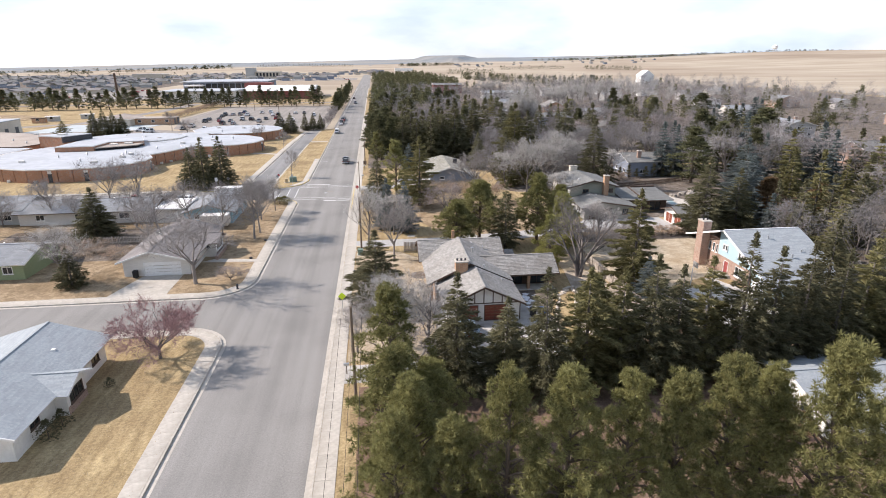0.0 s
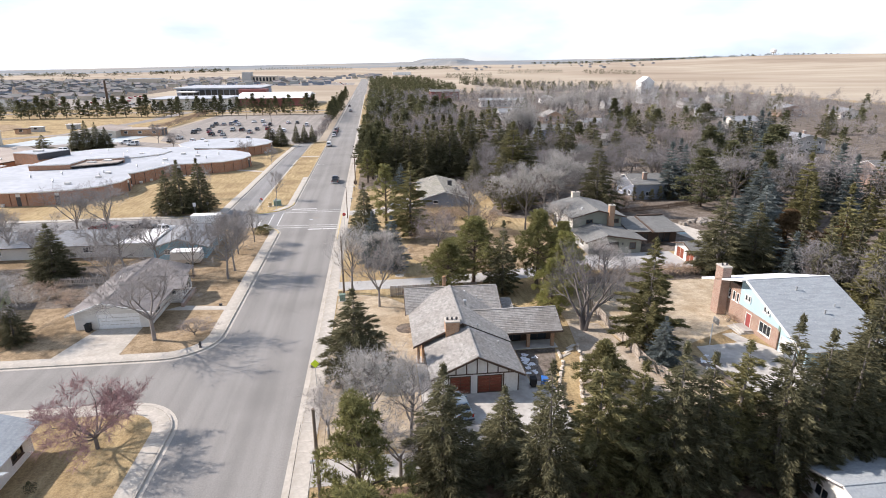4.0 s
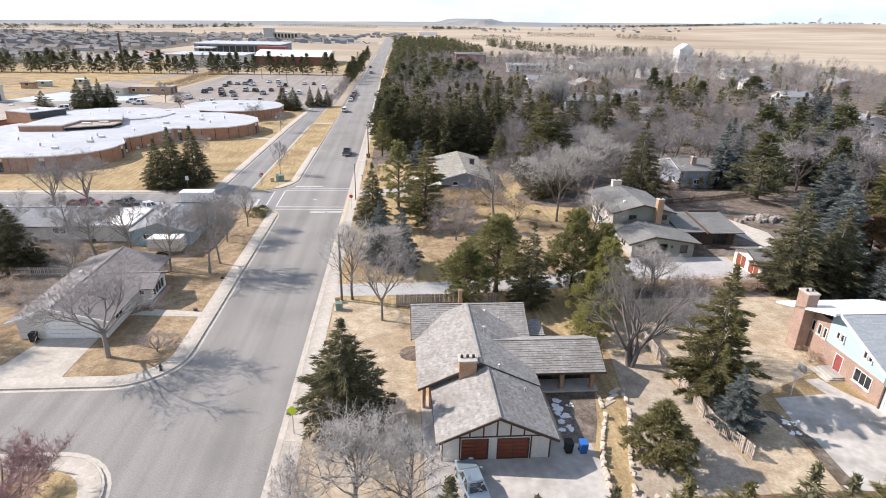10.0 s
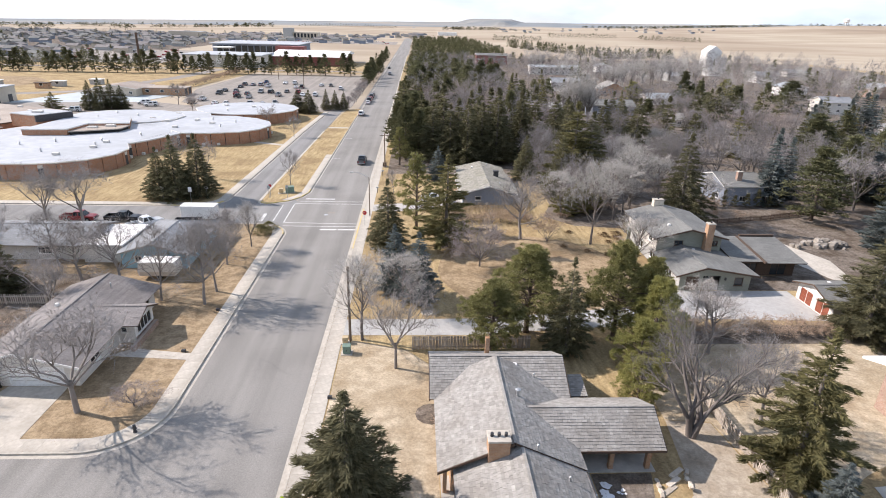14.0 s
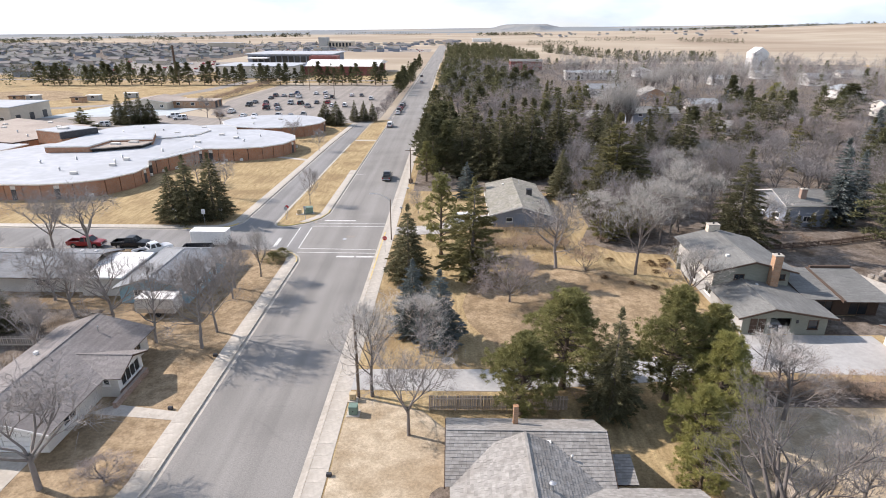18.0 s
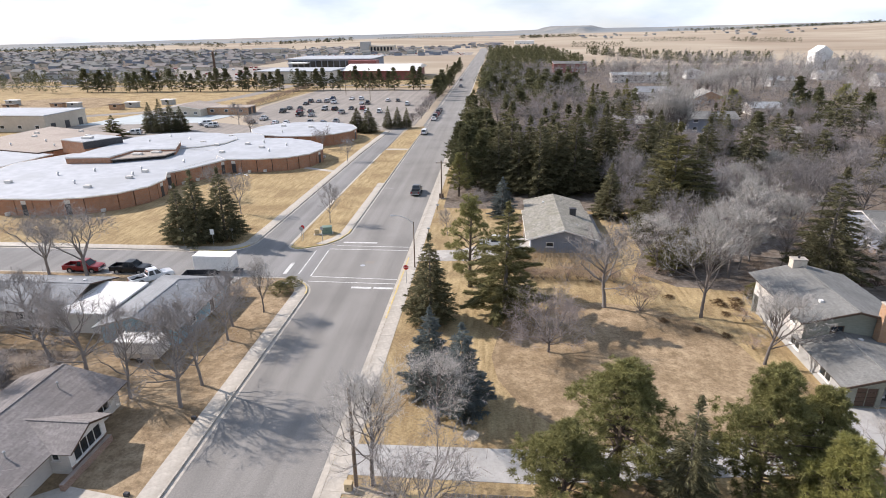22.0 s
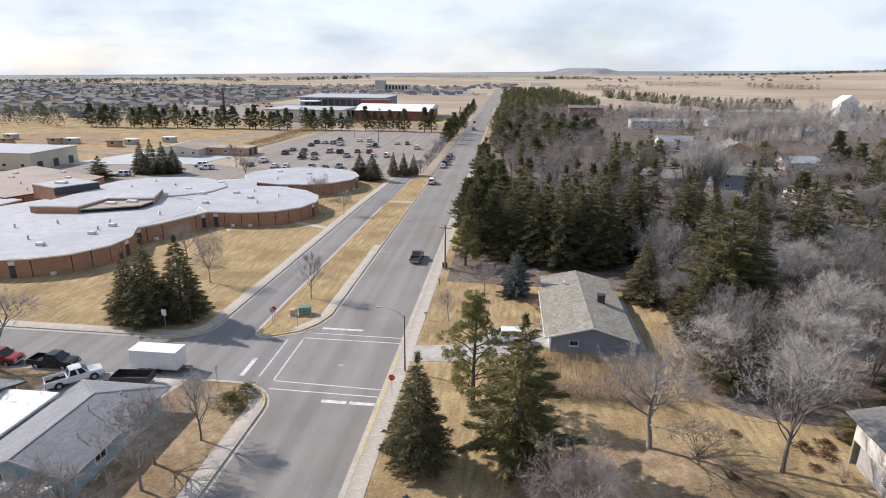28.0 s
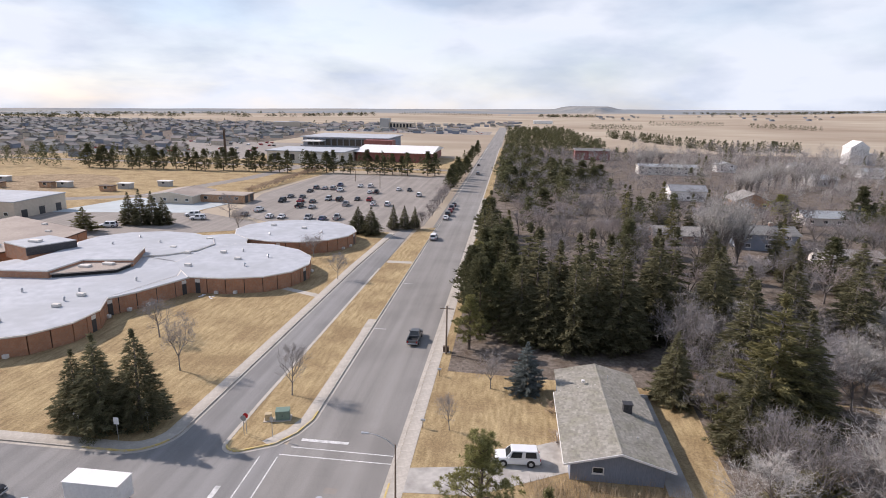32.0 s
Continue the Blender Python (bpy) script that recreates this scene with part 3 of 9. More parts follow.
def arc(cx, cy, r, a0, a1, n=8):
    return [(cx + r * math.cos(radians(a0 + (a1 - a0) * i / n)), cy + r * math.sin(radians(a0 + (a1 - a0) * i / n))) for i in range(n + 1)]


s = Shape().prism([(ROAD_L - 1.2, -120), (ROAD_R + 1, -120), (ROAD_R + 1, 3300), (ROAD_L - 1.2, 3300)], -0.07, 0.0)
structure("road_main", s, M_asphalt, "long straight street of worn grey asphalt with sealed cracks", "road")
s = Shape().prism([(-210, C1_A - 0.3), (ROAD_L - 1.2, C1_A - 7), (ROAD_L - 1.2, C1_B + 7), (-210, C1_B + 0.3)], -0.075, -0.004)
structure("road_side_1", s, M_asphalt, "worn asphalt side street meeting the long street", "road")
s = Shape().prism([(-330, C2_A - 0.3), (ROAD_L - 1.2, C2_A - 7), (ROAD_L - 1.2, C2_B + 4), (-26, C2_B + 8), (-330, C2_B + 0.3)], -0.075, -0.004)
structure("road_side_2", s, M_asphalt2, "asphalt side street along the school lawn", "road")
s = Shape().prism([(LANE_A - 0.3, C2_B + 1), (LANE_B + 0.3, C2_B + 1), (LANE_B + 0.8, 216), (-18.5, 300), (-24, 300), (LANE_A + 1.3, 216)], -0.08, -0.008)
structure("school_lane", s, M_asphalt2, "narrow asphalt lane between school lawn and grass strip", "road")
s = Shape().prism([(-26, 252), (-16.5, 268), (-16.5, 402), (-92, 398), (-96, 322), (-86, 276), (-60, 258)], -0.06, 0.01)
structure("car_park", s, M_lot, "wide brownish asphalt school car park", "car park")

BLOCKS = {
    "lawn_east": ([(ROAD_R, -100), (420, -100), (420, 640), (ROAD_R, 640)], M_lawn, "dry winter yards east of the street"),
    "lawn_south_west": (arc(ROAD_L - 5.5, C1_A - 5.5, 5.5, 0, 90) + [(-210, C1_A), (-210, -100), (ROAD_L, -100)], M_lawn, "dry tan corner lawn with mowing streaks"),
    "lawn_mid_west": ([(-210, C1_B)] + arc(ROAD_L - 6, C1_B + 6, 6, -90, 0) + arc(ROAD_L - 5, C2_A - 5, 5, 0, 90) + [(-330, C2_A), (-330, C1_B)], M_yard, "dry tan back yards between the side streets"),
    "lawn_school": ([(-330, C2_B)] + arc(LANE_A - 5, C2_B + 5, 5, -90, 0) + [(LANE_A + 1.4, 216), (-23.5, 255), (-60, 262), (-330, 262)], M_lawn, "broad tan mown school lawn"),
    "lawn_strip": (arc(-18.6, 140.7, 1.6, 180, 300, 6) + [(-14.6, 141.2), (-12.9, 143.8), (ROAD_L, 147), (ROAD_L, 266), (-17.5, 262), (-19.2, 216), (LANE_B - 0.2, 150)], M_lawn, "narrow dry grass strip between street and lane"),
}
for name, (poly, m, label) in BLOCKS.items():
    structure(name, Shape().prism(poly, -0.07, TOP - 0.02), m, label, "lawn")
for name, poly, m, label in [
    ("lawn_green_yard", arc(27, 108, 14, 0, 360, 20)[:-1], M_yard, "faintly green trodden grass in the corner yard"),
    ("litter_thicket", [(33.4, 132.6), (38.0, 127.6), (47, 126.4), (62, 129.5), (70, 140), (66, 158.5), (61.5, 158.8), (60, 160.6), (37.2, 160.8), (36.6, 150), (36.2, 140)], M_litter, "dark leaf litter under the thicket"),
    ("litter_grove", [(3.2, 163), (60, 161), (250, 150), (400, 150), (400, 636), (3.2, 636)], M_litter, "brown needle and leaf litter under the grove"),
    ("litter_row", [(3.2, 14), (61.9, 14), (61.9, 54.5), (27.5, 54.5), (27.5, 46.4), (3.2, 46.4)], M_litter_r, "brown needle litter under the tree rows"),
    ("lawn_side", [(38.5, 54.6), (44.4, 54.6), (44.2, 66.2), (46.5, 67.5), (54.6, 71), (54.6, 77.2), (61.8, 77.2), (61.8, 87.6), (33.0, 87.6), (32.6, 74.6), (36.7, 74.1), (37.4, 69), (38.3, 62)], M_lawn_p, "bleached tan side lawn with tree shade"),
    ("litter_hedge", [(39, 87.7), (61.8, 87.7), (61.8, 92), (37, 92)], M_litter, "brown leaf litter below the hedge"),
    ("litter_east", [(62, 20), (400, 20), (400, 149), (250, 149), (62, 159)], M_litter, "leaf litter under the wooded gardens"),
    ("litter_west", [(-60, 88), (-32, 88), (-32, 106), (-60, 106)], M_litter, "weedy litter between back yards"),
    ("lawn_front", [(1.9, 51.5), (11.8, 51.5), (11.8, 68), (12.4, 68), (12.4, 82.4), (9, 86.4), (1.9, 88.8)], M_lawn_p, "bleached tan front lawn with a worn track"),
    # yard_green: dark litter colour also paints in fence and shrub shadow
    ("yard_green", [(55.3, 101.6), (68, 101.6), (69.5, 104.6), (67.6, 111), (66.0, 118.4), (65.4, 118.4), (65.4, 114.2), (64.8, 106.4), (55.3, 106.4)], M_litter, "brown yard beside the wing, darkened for fence and shrub shade"),
    ("garden_bed", [(23.9, 60.9), (26.6, 60.9), (27.6, 63.5), (28.6, 67.2), (28.8, 68.0), (23.9, 68.0)], M_litter, "bare brown garden bed beside the patio"),
    ("garden_terrace", [(27.6, 54.6), (38.4, 54.6), (38.2, 62), (37.2, 69), (36.6, 74), (32.6, 74.5), (31.8, 69.2), (31.3, 66.0), (29.8, 60.8)], M_dirt, "pale trodden earth of the garden terrace"),
    ("bed_west", arc(11.4, 75.6, 1.5, 0, 360, 12)[:-1], M_litter, "dark mulch bed against the house wall"),
]:
    lift = 0.004 if name in ("litter_thicket", "yard_green", "bed_west") else 0.0
    structure(name, Shape().prism(poly, 0.02, TOP - 0.014 + lift), m, label, "ground cover")


def along(poly, step):
    """Points every step metres along a line, with their heading."""
    out, left = [], 0.0
    for (x0, y0), (x1, y1) in zip(poly, poly[1:]):
        d = math.hypot(x1 - x0, y1 - y0)
        t = left
        while t < d:
            out.append((x0 + (x1 - x0) * t / d, y0 + (y1 - y0) * t / d, math.degrees(math.atan2(y1 - y0, x1 - x0))))
            t += step
        left = t - d
    return out


def offset_line(poly, d):
    """The line moved d metres to its left."""
    out = []
    for i, (x, y) in enumerate(poly):
        (xa, ya), (xb, yb) = poly[max(i - 1, 0)], poly[min(i + 1, len(poly) - 1)]
        k = math.hypot(xb - xa, yb - ya) or 1
        out.append((x - d * (yb - ya) / k, y + d * (xb - xa) / k))
    return out


def ribbon(poly, w0, w1, z0, z1):
    """A band along a line from w0 to w1 metres to its left."""
    sh, a, b = Shape(), offset_line(poly, w0), offset_line(poly, w1)
    n = len(poly)
    sh.add([(*p, z0) for p in a] + [(*p, z1) for p in a] + [(*p, z1) for p in b] + [(*p, z0) for p in b],
           [(k * n + i, k * n + i + 1, (k + 1) * n + i + 1, (k + 1) * n + i) for k in range(3) for i in range(n - 1)])
    return sh


KERBS = {
    "kerb_east": [(ROAD_R, 640), (ROAD_R, -100)],
    "kerb_south_west": [(ROAD_L, -100)] + arc(ROAD_L - 5.5, C1_A - 5.5, 5.5, 0, 90) + [(-210, C1_A)],
    "kerb_mid_west": [(-210, C1_B)] + arc(ROAD_L - 6, C1_B + 6, 6, -90, 0) + arc(ROAD_L - 5, C2_A - 5, 5, 0, 90) + [(-330, C2_A)],
    "kerb_school": [(-330, C2_B)] + arc(LANE_A - 5, C2_B + 5, 5, -90, 0) + [(LANE_A + 1.4, 216), (-23.5, 255)],
    "kerb_strip": [(-19.2, 216), (LANE_B - 0.2, 150)] + arc(-18.6, 140.7, 1.6, 180, 300, 6) + [(-14.6, 141.2), (-12.9, 143.8), (ROAD_L, 147), (ROAD_L, 640)],
}
for name, line in KERBS.items():
    structure(name, ribbon(line, -0.02, 0.16, -0.06, TOP + 0.012), M_conc, "pale concrete kerb with a worn edge", "kerb")
    structure(name.replace("kerb", "gutter"), ribbon(line, -0.45, -0.02, -0.06, 0.008), M_conc, "concrete gutter pan along the kerb", "gutter")
for nm, line in {"kerb_paint_corner": arc(ROAD_L - 5, C2_A - 5, 5, 0, 60), "kerb_paint_island": arc(-18.6, 140.7, 1.6, 200, 300, 6) + [(-14.6, 141.2), (-12.9, 143.8), (ROAD_L, 147), (ROAD_L, 149)],
                 "kerb_paint_school": [(-36, C2_B), (-33, C2_B)] + arc(LANE_A - 5, C2_B + 5, 5, -90, -25), "kerb_paint_east": [(ROAD_R, 136), (ROAD_R, 116)]}.items():
    structure(nm, ribbon(line, -0.026, 0.166, -0.05, TOP + 0.017), M_yellow, "worn yellow paint on the kerb", "kerb paint")

WALKS = {  # line, near and far edge to its left, slab length
    "pavement_east": ([(ROAD_R, 330), (ROAD_R, -20)], 0.18, 1.75, 1.5),
    "pavement_south_west": ([(ROAD_L, 0)] + arc(ROAD_L - 5.5, C1_A - 5.5, 5.5, 0, 90) + [(-40, C1_A)], 0.18, 1.75, 1.5),
    "pavement_mid_west": ([(-44, C1_B)] + arc(ROAD_L - 6, C1_B + 6, 6, -90, 0) + arc(ROAD_L - 5, C2_A - 5, 5, 0, 70), 0.18, 1.75, 1.5),
    "pavement_school": ([(-120, C2_B)] + arc(LANE_A - 5, C2_B + 5, 5, -90, 0) + [(LANE_A + 1.4, 216), (-23.5, 255)], 0.18, 1.75, 1.5),
    "pavement_island": ([(-14.6, 141.2), (-12.9, 143.8), (ROAD_L, 147), (ROAD_L, 178)], 0.18, 1.5, 1.5),
}
slab_jobs = []
for name, (line, a, b, step) in WALKS.items():
    bed = structure(name, ribbon(line, a, b, 0.0, TOP - 0.002), M_conc, "concrete pavement of square slabs with dark joints", "pavement")
    slab_jobs.append((bed, line, a, b, step))

# far fields and long roads
for name, poly, m, label in [
    ("sports_field", [(-330, 262), (-100, 265), (-100, 330), (-92, 420), (-330, 420)], M_lawn, "flat tan sports field behind the school"),
    ("far_field", [(-330, 420), (-20, 420), (-20, 520), (-330, 520)], M_lawn, "flat tan field before the tree belt"),
    ("infield", arc(-210, 330, 34, 0, 360, 20)[:-1], M_yard, "bare brown ball-field infield"),
]:
    structure(name, Shape().prism(poly, -0.07, 0.02 if m is M_lawn else 0.03), m, label, "field")
structure("road_field", ribbon([(-330, 432), (-14, 436)], -4, 4, -0.02, 0.05), M_lot, "grey road before the tree belt", "road")
structure("yard_path", ribbon([(-330, 272), (-190, 275), (-140, 305), (-125, 370), (-120, 430)], -4, 4, -0.02, 0.05), M_lot, "grey service road across the field", "road")
structure("sports_court", Shape().prism([(-150, 262), (-105, 262), (-96, 300), (-140, 300)], -0.02, 0.06), M_court, "pale blue-grey hard court behind the school", "court")
structure("school_yard", Shape().prism([(-140, 214), (-88, 240), (-60, 256), (-96, 274), (-160, 262)], 0.05, 0.16), M_lot, "asphalt yard behind the school", "yard")

# painted lines
def stripe(name, x0, y0, x1, y1, w, label="worn white painted road line"):
    k = math.hypot(x1 - x0, y1 - y0)
    dx, dy = -(y1 - y0) / k * w / 2, (x1 - x0) / k * w / 2
    return structure(name, Shape().prism([(x0 + dx, y0 + dy), (x1 + dx, y1 + dy), (x1 - dx, y1 - dy), (x0 - dx, y0 - dy)], -0.02, 0.006), M_line, label, "road marking")


for x0, y0, x1, y1, w in [(-13.0, 128.3, -0.5, 127.9, 0.16), (-13.0, 126.6, -0.5, 126.4, 0.16), (-13.4, 139.4, -0.5, 139.4, 0.16), (-12.6, 141.0, -0.5, 140.9, 0.16),
                          (-6.4, 124.9, -3.6, 124.9, 0.55), (-3.3, 124.9, -0.5, 124.9, 0.55), (-11.9, 142.6, -6.2, 142.6, 0.5),
                          (-17.4, 133.2, -17.3, 128.9, 0.55), (-15.4, 138.7, -15.2, 129.0, 0.16), (-13.4, 138.9, -13.2, 128.4, 0.16)]:
    stripe("road_line", x0, y0, x1, y1, w)
for y0 in (178, 205, 300, 420):
    stripe("road_line", -11.8, y0, -9.4, y0, 0.12)

# ---- trees ----
rng = np.random.default_rng(7)


def blade_tris(centres, ways, length, width, rg, spread=0.4):
    """One slim three-cornered blade for each centre, pointing along its way."""
    n = len(centres)
    w = ways + rg.normal(0, spread, (n, 3))
    w /= np.linalg.norm(w, axis=1)[:, None] + 1e-9
    s = np.cross(w, rg.normal(0, 1, (n, 3)))
    s /= np.linalg.norm(s, axis=1)[:, None] + 1e-9
    ln, wd = length * rg.uniform(0.6, 1.4, (n, 1)), width * rg.uniform(0.7, 1.3, (n, 1))
    a = centres - w * ln * 0.4
    v = np.stack([a + s * wd * 0.5, centres + w * ln * 0.6, a - s * wd * 0.5], 1).reshape(-1, 3)
    return v, np.arange(3 * n).reshape(n, 3)


def fir_crown(name, mat, seed, blades=13000, whorls=24, arms=9, droop=0.3, full=1.0, base=0.05, blade=0.036, wide=0.0085, shape=1.0, ragged=0.2, sweep=0.30):
    """Crown of height 1 and radius about 0.25: whorls of boughs, each a drooping fan of fine sprays."""
    rg = np.random.default_rng(seed)
    rows = []
    for i in range(whorls):
        u = (i + rg.uniform(-0.3, 0.3)) / whorls
        z = base + (1 - base) * max(0, u) * 0.98
        rmax = 0.25 * full * ((1 - max(0, u)) ** (shape * 0.85) * 0.95 + 0.03) * (0.72 + 0.28 * min(1.0, max(0, u) / 0.16)) * rg.uniform(0.88, 1.1)
        n = max(4, int(arms * (1.1 - 0.5 * u)))
        for k in range(n):
            a = 2 * math.pi * (k + rg.uniform(-0.3, 0.3)) / n + i * 0.83
            rows.append((a, rmax * rg.uniform(1 - ragged * 1.6, 1 + ragged), z + rg.normal(0, 0.008), droop * rg.uniform(0.6, 1.4)))
    ar = np.array(rows)
    share = ar[:, 1] ** 1.35
    idx = rg.choice(len(ar), blades, p=share / share.sum())
    a, r, z, dr = ar[idx].T
    t = rg.uniform(0.08, 1.0, blades) ** 0.62
    half = sweep * r * (1.12 - t) + 0.006
    s = rg.uniform(-1, 1, blades)
    lift = 0.10 * r * t - dr * r * t ** 1.7 - 0.22 * np.abs(s) * half + rg.normal(0, 0.004, blades) - rg.exponential(0.007, blades) * (1 - 0.5 * t)
    ca, sa = np.cos(a), np.sin(a)
    c = np.stack([ca * r * t - sa * s * half, sa * r * t + ca * s * half, z + lift], 1)
    sd = np.sign(s) * rg.uniform(0.2, 0.95, blades)
    w = np.stack([ca - sa * sd, sa + ca * sd, -dr * 1.0 * t + 0.25], 1)
    v, q = blade_tris(c, w, blade, wide, rg, 0.28)
    tip = np.stack([rg.normal(0, 0.006, 160), rg.normal(0, 0.006, 160), rg.uniform(0.93, 1.0, 160)], 1)
    v2, q2 = blade_tris(tip, rg.normal(0, 0.5, (160, 3)) + [0, 0, 0.8], blade, wide, rg, 0.2)
    return arrays_mesh(name, np.concatenate([v, v2]), np.concatenate([q, q2 + len(v)]), mat)


def tuft_tris(centres, ways, length, width, rg, spread=0.6):
    """One slim pointed blade a tuft centre, along its way with some spread."""
    n = len(centres)
    w = ways + rg.normal(0, spread, (n, 3))
    w /= np.linalg.norm(w, axis=1)[:, None] + 1e-9
    s = np.cross(w, rg.normal(0, 1, (n, 3)))
    s /= np.linalg.norm(s, axis=1)[:, None] + 1e-9
    ln, wd = length * rg.uniform(0.7, 1.3, (n, 1)), width * rg.uniform(0.7, 1.3, (n, 1))
    a, b, c, d = centres - w * ln * 0.35, centres + s * wd * 0.5, centres + w * ln * 0.65, centres - s * wd * 0.5
    v = np.stack([a, b, c, d], 1).reshape(-1, 3)
    return v, np.arange(4 * n).reshape(n, 4)


def pine_crown(name, mat, seed, clumps=70, needles=24, low=0.22, r0=0.27, size=0.075, flat=1.0, open_=0.0):
    """Crown of height 1: needle clumps with gaps and an uneven outline, for trees far off."""
    rg = np.random.default_rng(seed)
    cs, ws = [], []
    for i in range(clumps):
        u = rg.uniform(0, 1) ** 0.85
        z = low + (0.97 - low) * u
        prof = (0.55 + 0.45 * math.sin(math.pi * min(1, u * 1.25 + 0.1))) * (1 - 0.75 * max(0, u - 0.55) / 0.45)
        a, r = rg.uniform(0, 2 * math.pi), r0 * prof * math.sqrt(rg.uniform(0.12 + open_ * 0.4, 1.0))
        lobe = 1 + 0.22 * math.sin(3 * a + seed) * (1 if i % 2 else 0.4)
        c = np.array([math.cos(a) * r * lobe, math.sin(a) * r * lobe, z + rg.normal(0, 0.012)])
        w = rg.normal(0, 1, (needles, 3))
        w[:, 2] = np.abs(w[:, 2]) * 0.7 + 0.05
        w /= np.linalg.norm(w, axis=1)[:, None]
        sz = size * rg.uniform(0.7, 1.3)
        cs.append(c + w * sz * rg.uniform(0.35, 0.95, (needles, 1)) * np.array([1.15, 1.15, 0.75 * flat]))
        ws.append(w)
    v, q = blade_tris(np.concatenate(cs), np.concatenate(ws), size * 0.95, size * 0.26, rg, 0.35)
    return arrays_mesh(name, v, q, mat)


def bough_crown(name, mat, seed, boughs=46, tufts=13, needles=28, low=0.24, r0=0.27, puff=0.062, top=1.0, blade=0.022, wide=0.0042, dome=1.0):
    """Limbs and needles of a pine of height 1: separate flattened boughs of needle tufts, with sky between them."""
    rg = np.random.default_rng(seed)
    limbs, cs, ws = Shape(), [], []
    for i in range(boughs):
        u = (i + rg.uniform(0, 1)) / boughs
        z = low + (0.95 - low) * u
        prof = (0.62 + 0.38 * math.sin(math.pi * min(1.0, u * 1.2 + 0.08))) * (1 - 0.82 * max(0.0, u - 0.5 * dome) / (1 - 0.5 * dome))
        a, r = i * 2.4 + rg.uniform(-0.5, 0.5), r0 * prof * rg.uniform(0.62, 1.05)
        if i % 4 == 3:
            r *= 0.5
        c = np.array([math.cos(a) * r, math.sin(a) * r, z])
        limbs.tube([(0, 0, z - 0.05 - 0.25 * r), tuple(c * [0.55, 0.55, 1] - [0, 0, 0.03]), tuple(c - [0, 0, 0.008])], [0.0055, 0.0038, 0.0016], 4, False)
        pr = puff * rg.uniform(0.75, 1.25) * (0.6 + 0.4 * prof)
        d = rg.normal(0, 1, (tufts, 3))
        d /= np.linalg.norm(d, axis=1)[:, None]
        t = c + d * pr * rg.uniform(0.25, 1.0, (tufts, 1)) ** 0.6 * np.array([1.25, 1.25, 0.62])
        w = rg.normal(0, 1, (tufts, needles, 3)) + np.array([0.35 * math.cos(a), 0.35 * math.sin(a), 0.55])
        w /= np.linalg.norm(w, axis=2)[:, :, None]
        cs.append((t[:, None, :] + w * blade * 0.75).reshape(-1, 3))
        ws.append(w.reshape(-1, 3))
    v, q = blade_tris(np.concatenate(cs), np.concatenate(ws), blade, wide, rg, 0.15)
    return limbs.mesh(name + "_limbs", M_barkp), arrays_mesh(name, v, q, mat)


def limb_skeleton(seed, limbs=7, fork=0.26, spread=0.30, up=0.6, levels=4, kids=(4, 4, 5, 5), stems=1, lean=0.0, leader=False):
    """Branch segments (a, b, ra, rb, level) of a bare tree of height about 1."""
    rg = np.random.default_rng(seed)
    segs = []

    def grow(p, w, length, r, level):
        n = 3 if level < 2 else 2
        for i in range(n):
            w = w + rg.normal(0, 0.13 + 0.05 * level, 3)
            w[2] += 0.05 * up
            w /= np.linalg.norm(w)
            q, r2 = p + w * length / n, r * (0.84 if level < 3 else 0.7)
            segs.append((p, q, r, r2, level))
            if level < levels and (i > 0 or level > 0):
                for _ in range(max(1, kids[min(level, len(kids) - 1)] // n + (rg.uniform() < 0.5))):
                    a = rg.normal(0, 1, 3)
                    a -= w * (a @ w)
                    a /= np.linalg.norm(a) + 1e-9
                    v = w * rg.uniform(0.7, 1.15) + a * rg.uniform(0.4, 0.9)
                    v[2] += 0.25 * up
                    grow(q, v / np.linalg.norm(v), length * rg.uniform(0.45, 0.68), r2 * 0.62, level + 1)
            p, r = q, r2

    if leader:
        p = np.zeros(3)
        w = np.array([0, 0, 1.0])
        zs = np.linspace(0, 0.92, 12)
        for k in range(len(zs) - 1):
            w = w + np.array([*rg.normal(0, 0.045, 2), 0.02])
            w /= np.linalg.norm(w)
            q = p + w * (zs[k + 1] - zs[k])
            ra, rb = (0.0125 * (1 - 0.86 * t) + 0.001 for t in (zs[k] / 0.92, zs[k + 1] / 0.92))
            segs.append((p, q, ra, rb, -1))
            if zs[k + 1] > fork:
                u = (zs[k + 1] - fork) / (0.95 - fork)
                for j in range(3 if u < 0.7 else 2):
                    a = rg.uniform(0, 2 * math.pi)
                    v = np.array([math.cos(a) * spread * 2, math.sin(a) * spread * 2, up * (0.75 + 0.5 * u)])
                    grow(p + (q - p) * rg.uniform(0, 1), v / np.linalg.norm(v), rg.uniform(0.8, 1.15) * (0.44 * (1 - 0.66 * u) * (0.75 + 0.25 * min(1, u * 4))), 0.0068 * (1 - 0.55 * u), 0)
            p = q
        return segs
    for s_ in range(stems):
        a0 = 2 * math.pi * s_ / stems + rg.uniform(0, 1)
        tilt = np.array([math.cos(a0), math.sin(a0), 0]) * (0.28 if stems > 1 else lean)
        w0 = np.array([0, 0, 1.0]) + tilt
        w0 /= np.linalg.norm(w0)
        p0 = np.array([math.cos(a0), math.sin(a0), 0]) * (0.012 if stems > 1 else 0)
        p1 = p0 + w0 * fork
        segs.append((p0, p1, 0.0135, 0.0115, -1))
        for k in range(limbs if stems == 1 else max(2, limbs // stems)):
            a = 2 * math.pi * (k + rg.uniform(-0.3, 0.3)) / limbs * (1 if stems == 1 else stems)
            v = np.array([math.cos(a) * spread * 2, math.sin(a) * spread * 2, up + rg.uniform(0, 0.5)]) + tilt
